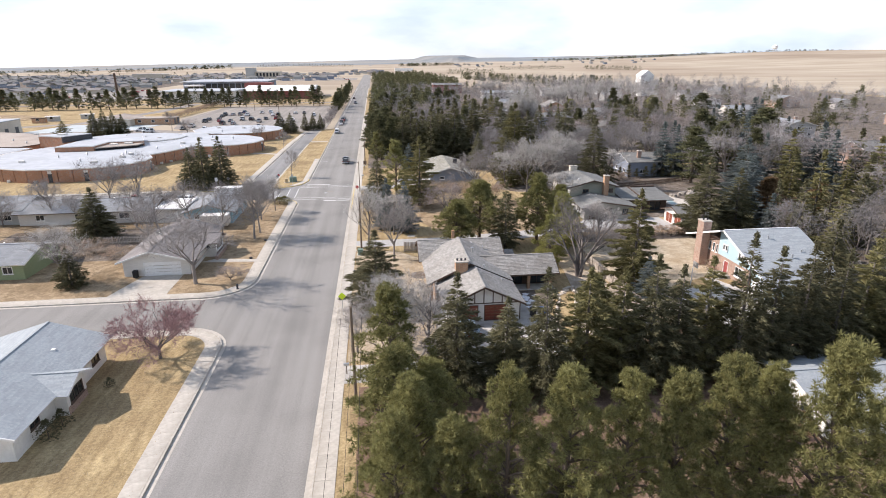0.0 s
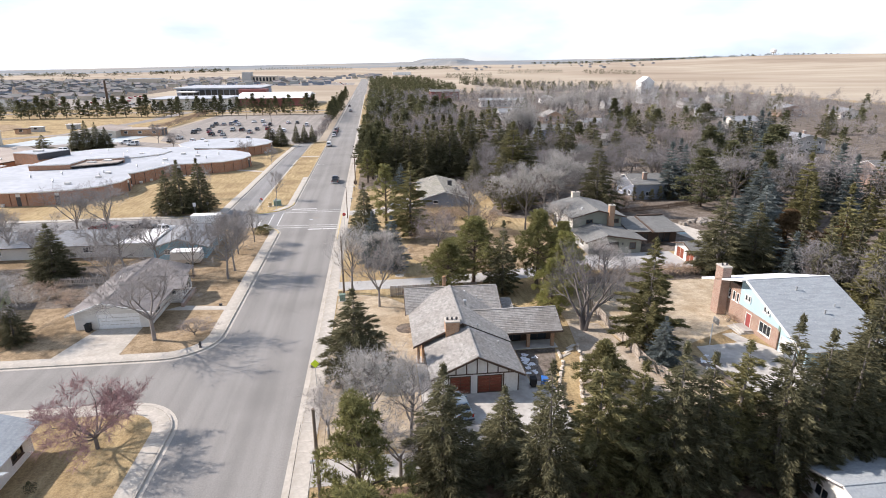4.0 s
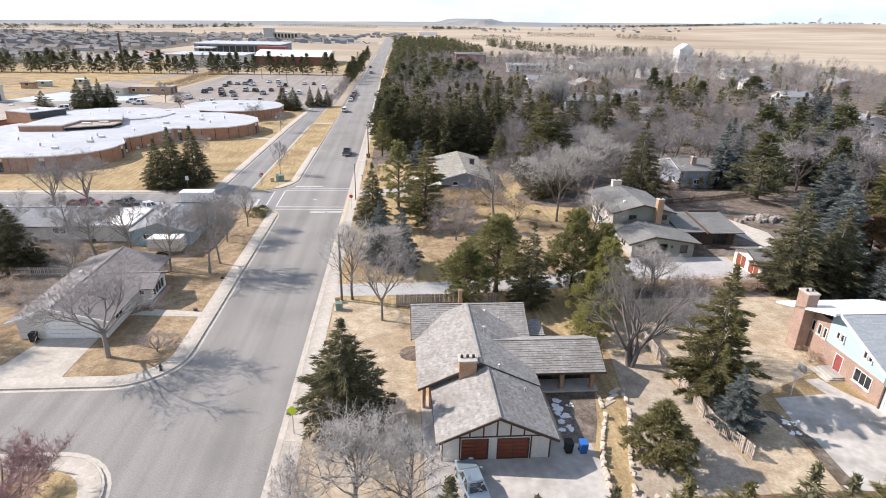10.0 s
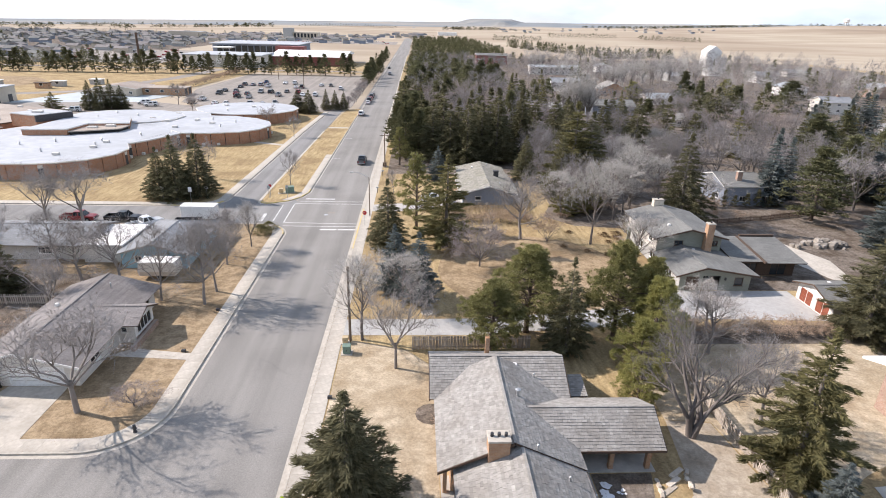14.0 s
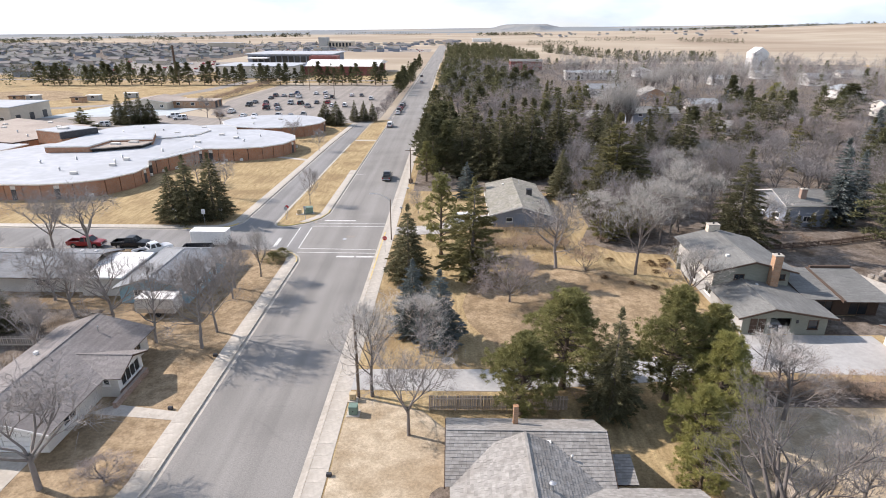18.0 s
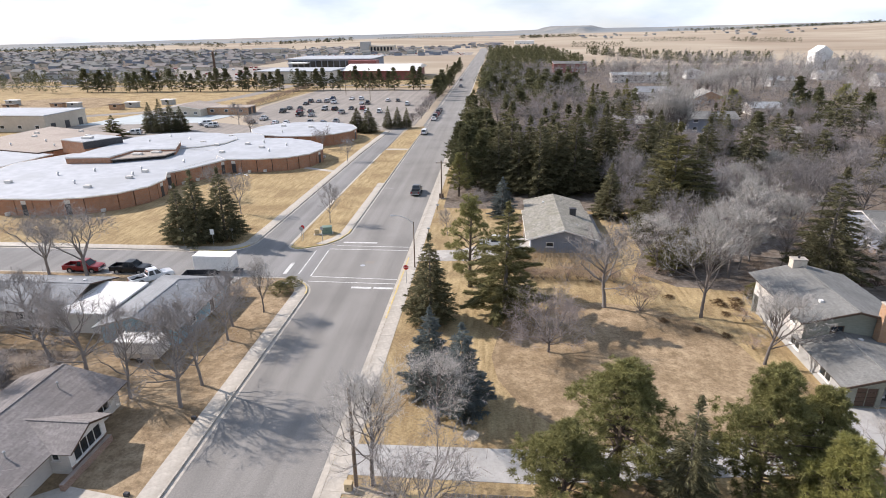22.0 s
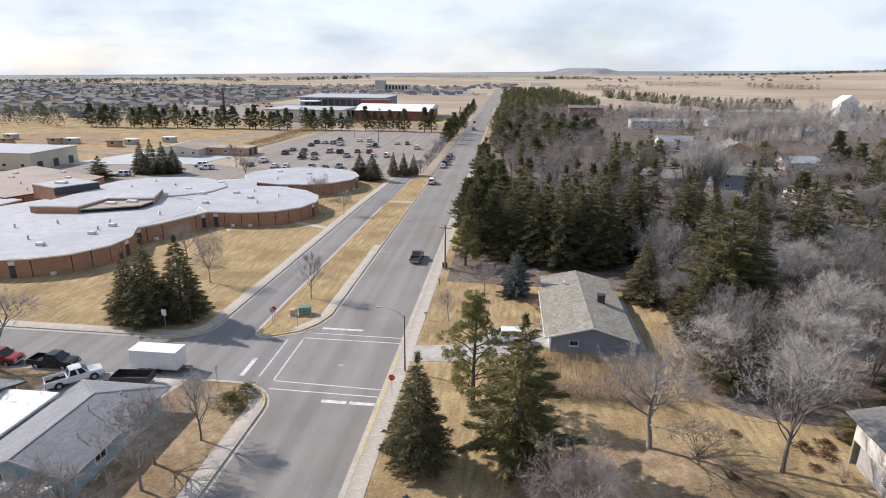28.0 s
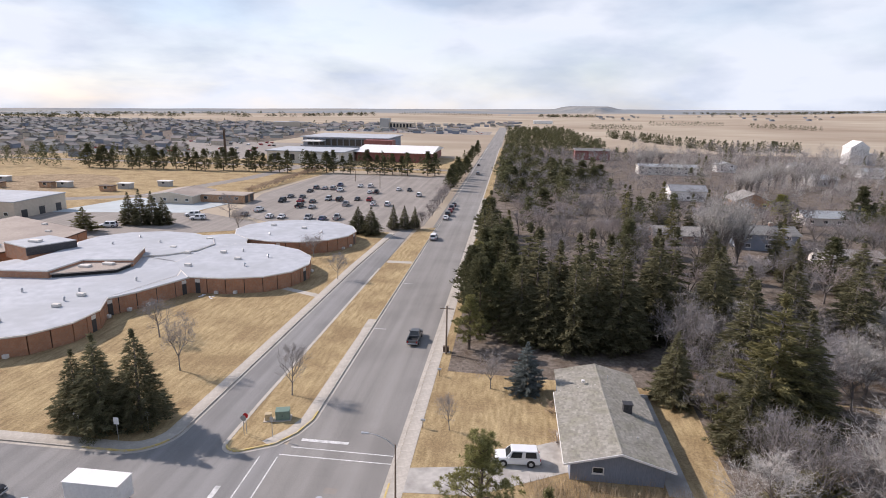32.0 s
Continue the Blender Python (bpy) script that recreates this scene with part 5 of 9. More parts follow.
class House:
    """A building: world coordinates in, parts under one root."""

    def __init__(self, name, label, category, cx, cy):
        self.c, self.root = (cx, cy), thing(name, label, category, at=(cx, cy, 0))

    def sh(self):
        return Shape(at=(-self.c[0], -self.c[1], 0))

    def part(self, name, shape, mat, label="", parent=None):
        return part(name, shape, mat, parent or self.root, label)

    def wall(self, run, pos, a0, a1, z0, z1, mat, holes=(), inward=1, t=0.22, label="", gable=None):
        """A wall along x (run 'x', at y = pos) or y, with openings (a0, a1, z0, z1); gable: (peak place, peak height)."""
        a0, a1 = a0 + 0.004, a1 - 0.004          # walls butt without sharing a plane
        xs = sorted({a0, a1, *[h_[0] for h_ in holes], *[h_[1] for h_ in holes]})
        zs = sorted({z0, z1, *[h_[2] for h_ in holes], *[h_[3] for h_ in holes]})
        nx, nz = len(xs), len(zs)
        pts, fc, ends = [], [], (pos, pos + inward * t)
        for p in ends:
            pts += [(x, p, z) if run == "x" else (p, x, z) for z in zs for x in xs]
        at = lambda i, j, k: k * nx * nz + j * nx + i  # noqa: E731

        def solid(i, j):
            if not (0 <= i < nx - 1 and 0 <= j < nz - 1):
                return False
            return not any(h_[0] <= xs[i] and xs[i + 1] <= h_[1] and h_[2] <= zs[j] and zs[j + 1] <= h_[3] for h_ in holes)
        for j in range(nz - 1):
            for i in range(nx - 1):
                if not solid(i, j):
                    continue
                fc += [(at(i, j, 0), at(i + 1, j, 0), at(i + 1, j + 1, 0), at(i, j + 1, 0)), (at(i, j, 1), at(i, j + 1, 1), at(i + 1, j + 1, 1), at(i + 1, j, 1))]
                for (di, dj), (a, b) in (((-1, 0), ((i, j), (i, j + 1))), ((1, 0), ((i + 1, j + 1), (i + 1, j))), ((0, -1), ((i + 1, j), (i, j))), ((0, 1), ((i, j + 1), (i + 1, j + 1)))):
                    if not solid(i + di, j + dj) and not (gable and dj == 1 and j == nz - 2):
                        fc.append((at(*a, 0), at(*b, 0), at(*b, 1), at(*a, 1)))
        if gable:
            k = len(pts)
            pts += [(gable[0], p, gable[1]) if run == "x" else (p, gable[0], gable[1]) for p in ends]
            fc += [tuple(at(i, nz - 1, 0) for i in range(nx)) + (k,), tuple(at(i, nz - 1, 1) for i in range(nx - 1, -1, -1)) + (k + 1,),
                   (at(nx - 1, nz - 1, 0), at(nx - 1, nz - 1, 1), k + 1, k), (at(0, nz - 1, 1), at(0, nz - 1, 0), k, k + 1)]
        s_ = self.sh().add(pts, fc)
        return self.part("wall", s_, mat, label)

    def opening(self, kind_, run, pos, a0, a1, z0, z1, inward=1, trim=M_white, fill=M_glass, bars=1, rows=1, sill=True):
        """A window or door set into an opening of a wall."""
        def bx(s_, xa, xb, d0, d1, za, zb):
            q0, q1 = sorted((pos + inward * d0, pos + inward * d1))
            return s_.box(xa, xb, q0, q1, za, zb) if run == "x" else s_.box(q0, q1, xa, xb, za, zb)
        s_, w = self.sh(), 0.075
        bx(s_, a0, a0 + w, -0.03, 0.14, z0, z1), bx(s_, a1 - w, a1, -0.03, 0.14, z0, z1)
        bx(s_, a0 + w, a1 - w, -0.03, 0.14, z1 - w, z1), bx(s_, a0 + w, a1 - w, -0.03, 0.14, z0, z0 + w)
        ob = self.part(kind_, s_, trim)
        n = bars
        for i in range(n):
            xa, xb = a0 + w + (a1 - a0 - 2 * w) * i / n, a0 + w + (a1 - a0 - 2 * w) * (i + 1) / n
            for j in range(rows):
                za, zb = z0 + w + (z1 - z0 - 2 * w) * j / rows, z0 + w + (z1 - z0 - 2 * w) * (j + 1) / rows
                part("pane" if fill is M_glass else "panel", bx(self.sh(), xa + 0.02, xb - 0.02, 0.05, 0.09, za + 0.02, zb - 0.02), fill, ob)
        if n > 1:
            m = self.sh()
            for i in range(1, n):
                xm = a0 + w + (a1 - a0 - 2 * w) * i / n
                bx(m, xm - 0.022, xm + 0.022, 0.0, 0.12, z0 + w, z1 - w)
            part("mullion", m, trim, ob)
        if sill and fill is M_glass:
            part("sill", bx(self.sh(), a0 - 0.06, a1 + 0.06, -0.09, 0.0, z0 - 0.07, z0 - 0.002), trim, ob)
        return ob

    def slope(self, p0, along_, up, length, height, mat, lo=None, hi=None, course=0.26, width=0.42, board=M_brown):
        """One roof plane from its eave corner p0: a deck and courses of overlapping shingles."""
        a, u = Vector(along_).normalized(), Vector(up).normalized()
        nrm = a.cross(u).normalized()
        if nrm.z < 0:
            nrm = -nrm
        p0 = Vector(p0)
        lo, hi = lo or (lambda s: 0.0), hi or (lambda s: length)
        q = [p0 + a * lo(0) , p0 + a * hi(0), p0 + a * hi(height) + u * height, p0 + a * lo(height) + u * height]
        deck = self.sh()
        deck.add([tuple(v - nrm * 0.16) for v in q] + [tuple(v) for v in q], [(3, 2, 1, 0), (4, 5, 6, 7), (0, 1, 5, 4), (1, 2, 6, 5), (2, 3, 7, 6), (3, 0, 4, 7)])
        roof = self.part("roof", deck, board)
        rough_ = mat in (M_shake, M_shake_m)
        if not rough_:
            course, width = max(0.22, course * 0.75), max(1.1, width)
        sh, n = self.sh(), max(1, int(height / course))
        for i in range(n):
            s0, s1 = i * height / n - 0.04, (i + 1) * height / n + 0.05
            if i == n - 1:
                s1 = height
            x, end = lo(max(0, s0)) - 0.02, hi(max(0, s0)) + 0.02
            while x < end - 0.05:
                w = min(width * brg.uniform(0.55, 1.45), end - x)
                lift = (0.045 if rough_ else 0.019) + brg.uniform(-0.008, 0.014) * (1 if rough_ else 0.3)
                c0, c1 = p0 + a * (x + 0.006) + u * (s0 - brg.uniform(0, 0.02)), p0 + a * (x + w - 0.006) + u * (s0 - brg.uniform(0, 0.02))
                d0, d1 = p0 + a * (x + 0.006) + u * s1, p0 + a * (x + w - 0.006) + u * s1
                sh.add([tuple(c0 + nrm * 0.003), tuple(c1 + nrm * 0.003), tuple(c1 + nrm * lift), tuple(c0 + nrm * lift), tuple(d0 + nrm * 0.012), tuple(d1 + nrm * 0.012)],
                       [(0, 1, 2, 3), (3, 2, 5, 4), (0, 3, 4), (1, 5, 2)])
                x += w
        part("shingles", sh, mat, roof)
        return roof

    def gable(self, axis, x0, x1, y0, y1, ze, zr, mat, ridge=None, **kw):
        """A gable roof over eave lines; axis: the ridge's direction."""
        if axis == "y":
            r = (x0 + x1) / 2 if ridge is None else ridge
            self.slope((x0, y0, ze), (0, 1, 0), (r - x0, 0, zr - ze), y1 - y0, math.hypot(r - x0, zr - ze), mat, **kw)
            self.slope((x1, y0, ze), (0, 1, 0), (r - x1, 0, zr - ze), y1 - y0, math.hypot(r - x1, zr - ze), mat, **kw)
            cap = self.sh().box(r - 0.13, r + 0.13, y0, y1, zr - 0.02, zr + 0.06, 0.025)
        else:
            r = (y0 + y1) / 2 if ridge is None else ridge
            self.slope((x0, y0, ze), (1, 0, 0), (0, r - y0, zr - ze), x1 - x0, math.hypot(r - y0, zr - ze), mat, **kw)
            self.slope((x0, y1, ze), (1, 0, 0), (0, r - y1, zr - ze), x1 - x0, math.hypot(r - y1, zr - ze), mat, **kw)
            cap = self.sh().box(x0, x1, r - 0.13, r + 0.13, zr - 0.02, zr + 0.06, 0.025)
        self.part("ridge_cap", cap, mat)

    def fascia(self, pts, mat, w=0.05, h=0.2):
        """Boards along a broken line of roof edges."""
        for a, b in zip(pts, pts[1:]):
            a, b = Vector(a), Vector(b)
            s_ = self.sh()
            d = (b - a).normalized()
            n = Vector((-d.y, d.x, 0)).normalized() * w
            q = [a - n, a + n, b + n, b - n]
            s_.add([tuple(v - Vector((0, 0, h))) for v in q] + [tuple(v + Vector((0, 0, 0.02))) for v in q], [(3, 2, 1, 0), (4, 5, 6, 7), (0, 1, 5, 4), (1, 2, 6, 5), (2, 3, 7, 6), (3, 0, 4, 7)])
            self.part("fascia", s_, mat)

    def chimney(self, x0, x1, y0, y1, z0, z1, mat, label="", pots=1):
        c = self.part("chimney", self.sh().box(x0, x1, y0, y1, z0, z1 - 0.16), mat, label)
        part("chimney_cap", self.sh().box(x0 - 0.07, x1 + 0.07, y0 - 0.07, y1 + 0.07, z1 - 0.16, z1, 0.03), M_conc, c)
        for i in range(pots):
            xm = x0 + (x1 - x0) * (i + 0.5) / pots
            part("flue", self.sh().tube([(xm, (y0 + y1) / 2, z1 - 0.02), (xm, (y0 + y1) / 2, z1 + 0.28)], [0.13, 0.12], 10), M_darkmetal, c)

    def vent(self, x, y, z, h=0.35, r=0.06):
        v = self.part("roof_vent", self.sh().tube([(x, y, z - 0.25), (x, y, z + h)], [r, r], 8), M_metal)
        part("vent_cap", self.sh().tube([(x, y, z + h), (x, y, z + h + 0.05), (x, y, z + h + 0.12)], [r * 1.9, r * 1.9, r * 0.6], 8), M_metal, v)

    def boxvent(self, x, y, z):
        self.part("roof_vent", self.sh().box(x - 0.2, x + 0.2, y - 0.2, y + 0.2, z - 0.15, z + 0.16, 0.04), M_white)


def garage_door(h, run, pos, a0, a1, z1, mat, inward=1, rows=4, cols=1, trim=M_white):
    return h.opening("garage_door", run, pos, a0, a1, 0.14, z1, inward, trim, mat, cols, rows, sill=False)


# shake-roofed house with a timbered gable
h = House("ranch_house", "low house with weathered shake roofs and a timber-framed white gable", "house", 18, 68)
zr = 4.75
h.gable("y", 12.8, 22.6, 58.7, 66.6, 2.45, zr, M_shake, ridge=17.7)
h.gable("y", 11.6, 22.7, 65.8, 77.4, 2.55, 5.15, M_shake, ridge=17.15)
h.gable("x", 11.2, 23.6, 74.5, 82.2, 2.6, 4.55, M_shake, ridge=78.35)
h.gable("x", 18.6, 29.6, 67.9, 74.6, 2.5, 4.2, M_shake, ridge=71.2)
h.slope((23.4, 75.2, 2.3), (1, 0, 0), (0, 2.6, 0.55), 2.0, 2.65, M_shake)
front, doors = 59.35, ((14.85, 17.05), (17.75, 20.4))
h.wall("x", front, 13.3, 22.1, 0.1, 2.42, M_stucco, [(a, b, 0.1, 2.22) for a, b in doors], gable=(17.7, 4.5), label="white stucco gable wall")
for a, b in doors:
    garage_door(h, "x", front, a, b, 2.22, M_redwood, rows=5, cols=2, trim=M_brown)
for x in (14.35, 15.5, 16.6, 17.7, 18.8, 19.9, 21.05):
    top_ = 4.45 - abs(x - 17.7) * 0.46
    if top_ > 2.6:
        h.part("timber", h.sh().box(x - 0.06, x + 0.06, front - 0.03, front + 0.02, 2.46, top_), M_brown, "dark timber strip on the white gable")
for x in (13.3, 14.72, 20.52, 22.1):
    h.part("timber", h.sh().box(x - 0.06, x + 0.06, front - 0.03, front + 0.02, 0.12, 2.38), M_brown)
h.part("timber", h.sh().box(13.2, 22.2, front - 0.035, front + 0.02, 2.36, 2.48), M_brown)
h.fascia([(12.75, 58.66, 2.42), (17.7, 58.66, 4.73), (22.65, 58.66, 2.42)], M_brown)
h.fascia([(11.55, 65.76, 2.52), (17.1, 65.76, 5.12)], M_brown)
h.fascia([(29.64, 67.85, 2.46), (29.64, 71.2, 4.16), (29.64, 74.6, 2.46)], M_brown)
h.fascia([(11.16, 74.45, 2.58), (11.16, 78.35, 4.52), (11.16, 82.2, 2.58)], M_brown)
h.fascia([(23.64, 74.45, 2.58), (23.64, 78.35, 4.52), (23.64, 82.2, 2.58)], M_brown)
h.fascia([(18.7, 67.85, 2.5), (29.64, 67.85, 2.5)], M_brown)
h.fascia([(12.75, 58.7, 2.44), (12.75, 66.0, 2.44)], M_brown)
h.fascia([(22.66, 58.7, 2.44), (22.66, 68.0, 2.44)], M_brown)
h.wall("y", 13.3, 59.35, 66.4, 0.1, 2.45, M_stucco, [(61.5, 62.7, 1.0, 2.1)])
h.opening("window", "y", 13.3, 61.5, 62.7, 1.0, 2.1, trim=M_brown, bars=2)
h.wall("y", 22.1, 59.35, 69.4, 0.1, 2.45, M_stucco, [(63.2, 64.4, 0.1, 2.1)], inward=-1)
h.opening("door", "y", 22.1, 63.2, 64.4, 0.1, 2.1, -1, M_brown, M_redwood, sill=False)
h.wall("y", 12.6, 66.4, 81.6, 0.1, 2.6, M_brick_t, [(68.6, 70.6, 0.9, 2.2), (77, 79, 0.9, 2.1)])
h.opening("window", "y", 12.6, 68.6, 70.6, 0.9, 2.2, trim=M_brown, bars=2)
h.opening("window", "y", 12.6, 77, 79, 0.9, 2.1, trim=M_brown, bars=2)
h.wall("x", 66.4, 12.6, 17.0, 2.3, 2.9, M_brown)
h.wall("x", 75.0, 12.0, 23.0, 0.1, 2.6, M_brick_t)
h.wall("x", 81.6, 12.0, 23.0, 0.1, 2.6, M_brick_t, [(15, 17, 0.9, 2.1)], -1)
h.opening("window", "x", 81.6, 15, 17, 0.9, 2.1, -1, M_brown, bars=2)
h.wall("y", 23.0, 75.0, 81.6, 0.1, 2.55, M_brick_t, (), -1, gable=(78.3, 4.3))
h.wall("x", 70.2, 22.0, 29.0, 0.1, 2.45, M_brown, [(23.0, 25.2, 0.2, 2.2), (26.0, 28.4, 0.2, 2.2)])
h.opening("window", "x", 70.2, 23.0, 25.2, 0.2, 2.2, trim=M_brown, bars=2, sill=False)
h.opening("window", "x", 70.2, 26.0, 28.4, 0.2, 2.2, trim=M_brown, bars=2, sill=False)
h.wall("y", 29.0, 70.2, 74.0, 0.1, 2.45, M_brick_t, (), -1, gable=(71.3, 3.9))
h.wall("x", 74.0, 22.0, 29.0, 0.1, 2.45, M_brick_t, (), -1)
for x in (23.0, 25.6, 28.6):
    h.part("porch_column", h.sh().box(x - 0.19, x + 0.19, 68.4, 68.8, 0.1, 2.36, 0.02), M_brick_t, "brick porch column")
h.part("porch_post", h.sh().box(12.0, 12.3, 66.2, 66.5, 0.1, 2.5, 0.02), M_brick_t)
h.part("porch_floor", h.sh().box(22.4, 29.2, 68.1, 70.2, 0.05, 0.22, 0.02), M_drive)
h.chimney(15.2, 16.75, 65.5, 66.7, 2.6, 5.55, M_brick_t, "broad tan brick chimney", 3)
h.part("chimney", h.sh().box(16.6, 17.0, 80.2, 80.6, 3.4, 5.3, 0.02), M_brick_t)
h.vent(18.4, 72.2, 4.65, 0.5, 0.13)
h.vent(18.9, 66.0, 4.3, 0.45, 0.06)
h.vent(20.6, 76.3, 3.5, 0.4, 0.06)
h.boxvent(19.0, 77.4, 4.15)
h.vent(20.9, 64.0, 3.3, 0.3, 0.05)

# pale blue house with brick below and a long sloping roof
h = House("blue_house", "two-storey house, brick below and pale blue siding above, long grey roof", "house", 60, 67)
wx, rz = 55.0, 6.8
h.wall("y", wx, 64.2, 72.2, 0.1, 2.75, M_brick_r, [(65.7, 67.9, 0.9, 2.35), (69.5, 70.6, 0.1, 2.3)], label="red brick lower wall")
h.opening("window", "y", wx, 65.7, 67.9, 0.9, 2.35, bars=3)
h.opening("door", "y", wx, 69.5, 70.6, 0.1, 2.3, 1, M_white, M_red, sill=False)
h.wall("y", wx, 72.2, 75.2, 0.1, 4.95, M_brick_r, [(72.45, 72.95, 2.7, 4.0), (73.25, 73.8, 2.7, 4.0), (74.2, 74.8, 2.7, 4.0)], label="red brick wall beside the chimney")
for a, b in ((72.45, 72.95), (73.25, 73.8), (74.2, 74.8)):
    h.opening("window", "y", wx, a, b, 2.7, 4.0, 1, M_white)
prof = [(61.2, 2.45), (64.2, 2.45), (64.2, 2.75), (72.2, 2.75), (72.2, 5.95), (70.5, 6.58), (61.2, 3.02)]
n = len(prof)
s_ = h.sh().add([(x, y, z) for x in (wx - 0.06, wx + 0.2) for y, z in prof], [tuple(range(n - 1, -1, -1)), tuple(range(n, 2 * n))] + [(i, (i + 1) % n, n + (i + 1) % n, n + i) for i in range(n)])
h.part("siding", s_, M_blue, "pale blue upper siding")
for z in [2.95 + 0.22 * k for k in range(15)]:
    ya, yb = max(61.25, 61.25 + (z - 2.95) * 2.6), min(72.15, 72.15 - max(0.0, z - 5.9) * 2.6)
    if yb - ya > 0.6:
        h.part("siding_lap", h.sh().box(wx - 0.078, wx - 0.06, ya, yb, z, z + 0.03), M_blue)
for a in (66.2, 66.85, 69.95, 70.55):
    h.opening("window", "y", wx - 0.17, a, a + 0.5, 3.75, 4.6, 1, M_white)
h.wall("y", wx, 61.0, 64.2, 0.1, 2.45, M_blue, [(61.4, 63.9, 0.1, 2.25)])
garage_door(h, "y", wx, 61.4, 63.9, 2.25, M_white, rows=4, cols=3)
h.part("downpipe", h.sh().box(wx - 0.12, wx - 0.02, 64.12, 64.28, 0.1, 2.6), M_brown)
h.part("corner_board", h.sh().box(wx - 0.1, wx - 0.06, 64.05, 64.45, 2.6, 4.05), M_boxgreen, "dark green corner board")
h.wall("x", 75.2, 55.0, 65.0, 0.1, 4.9, M_brick_r, (), -1)
h.wall("y", 65.0, 60.0, 75.2, 0.1, 2.8, M_blue, (), -1, gable=(70.5, 6.4))
h.wall("x", 60.0, 55.3, 65.0, 0.1, 2.6, M_blue, [(58, 60, 0.9, 2.1)])
h.opening("window", "x", 60.0, 58, 60, 0.9, 2.1, bars=2)
h.slope((54.2, 59.2, 2.46), (1, 0, 0), (0, 11.3, rz - 2.46), 11.4, math.hypot(11.3, rz - 2.46), M_shingle_b, board=M_white)
h.slope((53.7, 79.2, 3.9), (1, 0, 0), (0, -8.7, rz - 3.9), 11.9, math.hypot(8.7, rz - 3.9), M_roof_w, board=M_white)
h.part("ridge_cap", h.sh().box(54.2, 65.6, 70.38, 70.62, rz - 0.02, rz + 0.06, 0.02), M_roof_w)
h.fascia([(54.15, 59.2, 2.44), (54.15, 70.5, rz - 0.02)], M_white, h=0.24)
h.fascia([(53.65, 70.5, rz - 0.02), (53.65, 79.2, 3.88)], M_white, h=0.22)
h.chimney(53.6, 54.85, 74.6, 76.2, 0.1, 7.0, M_brick_r, "tall red brick chimney", 2)
h.vent(59.5, 68.3, 5.85, 0.6, 0.09), h.vent(60.5, 64.4, 4.35, 0.6, 0.09), h.vent(62.5, 65.4, 4.75, 0.4, 0.06), h.vent(64.6, 62.2, 3.5, 0.5, 0.09)
for i in range(3):
    h.part("step", h.sh().box(53.0 + 0.35 * i, 55.0, 68.8 - 0.3 + 0.1 * i, 71.2 - 0.1 * i, 0.1 + 0.0 * i, 0.2 + 0.15 * i, 0.02), M_drive)

# sage-green two-storey house
h = House("green_house", "sage-green two-storey house with a garage wing and tan chimney", "house", 50, 110)
h.wall("x", 101.5, 45.4, 55.2, 0.1, 2.6, M_sage, [(46.2, 48.2, 0.1, 2.3), (48.6, 51.0, 0.1, 2.3), (53.0, 54.2, 0.9, 2.1)], gable=(48.6, 3.6), label="sage-green garage wall")
garage_door(h, "x", 101.5, 46.2, 48.2, 2.3, M_brown, rows=4, cols=2, trim=M_sage)
h.opening("window", "x", 101.5, 53.0, 54.2, 0.9, 2.1, trim=M_brown)
h.wall("y", 45.4, 101.5, 120.4, 0.1, 2.7, M_grey_s, [(104, 106, 0.9, 2.1), (110, 112, 0.9, 2.1), (115, 117, 0.9, 2.1)])
for a in (104, 110, 115):
    h.opening("window", "y", 45.4, a, a + 2, 0.9, 2.1, bars=2)
h.wall("y", 55.2, 101.5, 110.0, 0.1, 2.6, M_sage, (), -1)
# near-black sheet added to paint the shade deep in the open garage
h.part("garage_lining", h.sh().box(45.7, 55.0, 107.6, 107.8, 0.1, 2.55), M_dark)
h.part("garage_floor", h.sh().box(45.7, 55.0, 101.7, 107.6, 0.06, 0.16), M_drive)
h.gable("y", 44.6, 56.0, 100.9, 110.6, 2.55, 3.75, M_shingle_d, ridge=48.6)
h.fascia([(44.55, 100.86, 2.53), (48.6, 100.86, 3.73), (56.05, 100.86, 2.53)], M_brown)
h.wall("x", 109.4, 45.0, 54.6, 2.6, 5.0, M_sage, [(47.6, 48.9, 3.6, 4.4), (52.9, 54.1, 3.6, 4.4)], gable=(49.7, 6.1), label="sage-green upper wall")
h.opening("window", "x", 109.4, 47.6, 48.9, 3.6, 4.4, trim=M_brown, bars=2)
h.opening("window", "x", 109.4, 52.9, 54.1, 3.6, 4.4, trim=M_brown, bars=2)
h.wall("y", 45.0, 109.4, 121.0, 2.6, 5.0, M_cream, [(111, 112.4, 3.5, 4.4), (115, 116.4, 3.5, 4.4)])
h.opening("window", "y", 45.0, 111, 112.4, 3.5, 4.4, bars=2)
h.opening("window", "y", 45.0, 115, 116.4, 3.5, 4.4, bars=2)
h.wall("y", 54.6, 109.4, 121.0, 0.1, 5.0, M_sage, (), -1)
h.wall("x", 121.0, 45.0, 54.6, 0.1, 5.0, M_sage, (), -1, gable=(49.7, 6.1))
h.gable("y", 44.3, 55.3, 108.8, 121.8, 4.9, 6.3, M_shingle_d, ridge=49.7)
h.fascia([(44.25, 108.76, 4.88), (49.7, 108.76, 6.28), (55.35, 108.76, 4.88)], M_brown)
h.chimney(51.7, 52.7, 108.3, 109.2, 2.6, 7.35, M_brick_t, "tall tan brick chimney", 1)
h.chimney(48.6, 50.2, 120.6, 121.6, 4.0, 7.2, M_stone, "pale stone chimney", 1)
h.wall("x", 106.6, 55.2, 64.6, 0.1, 2.6, M_brown, [(57, 59, 0.2, 2.1), (61, 63.4, 0.2, 2.1)])
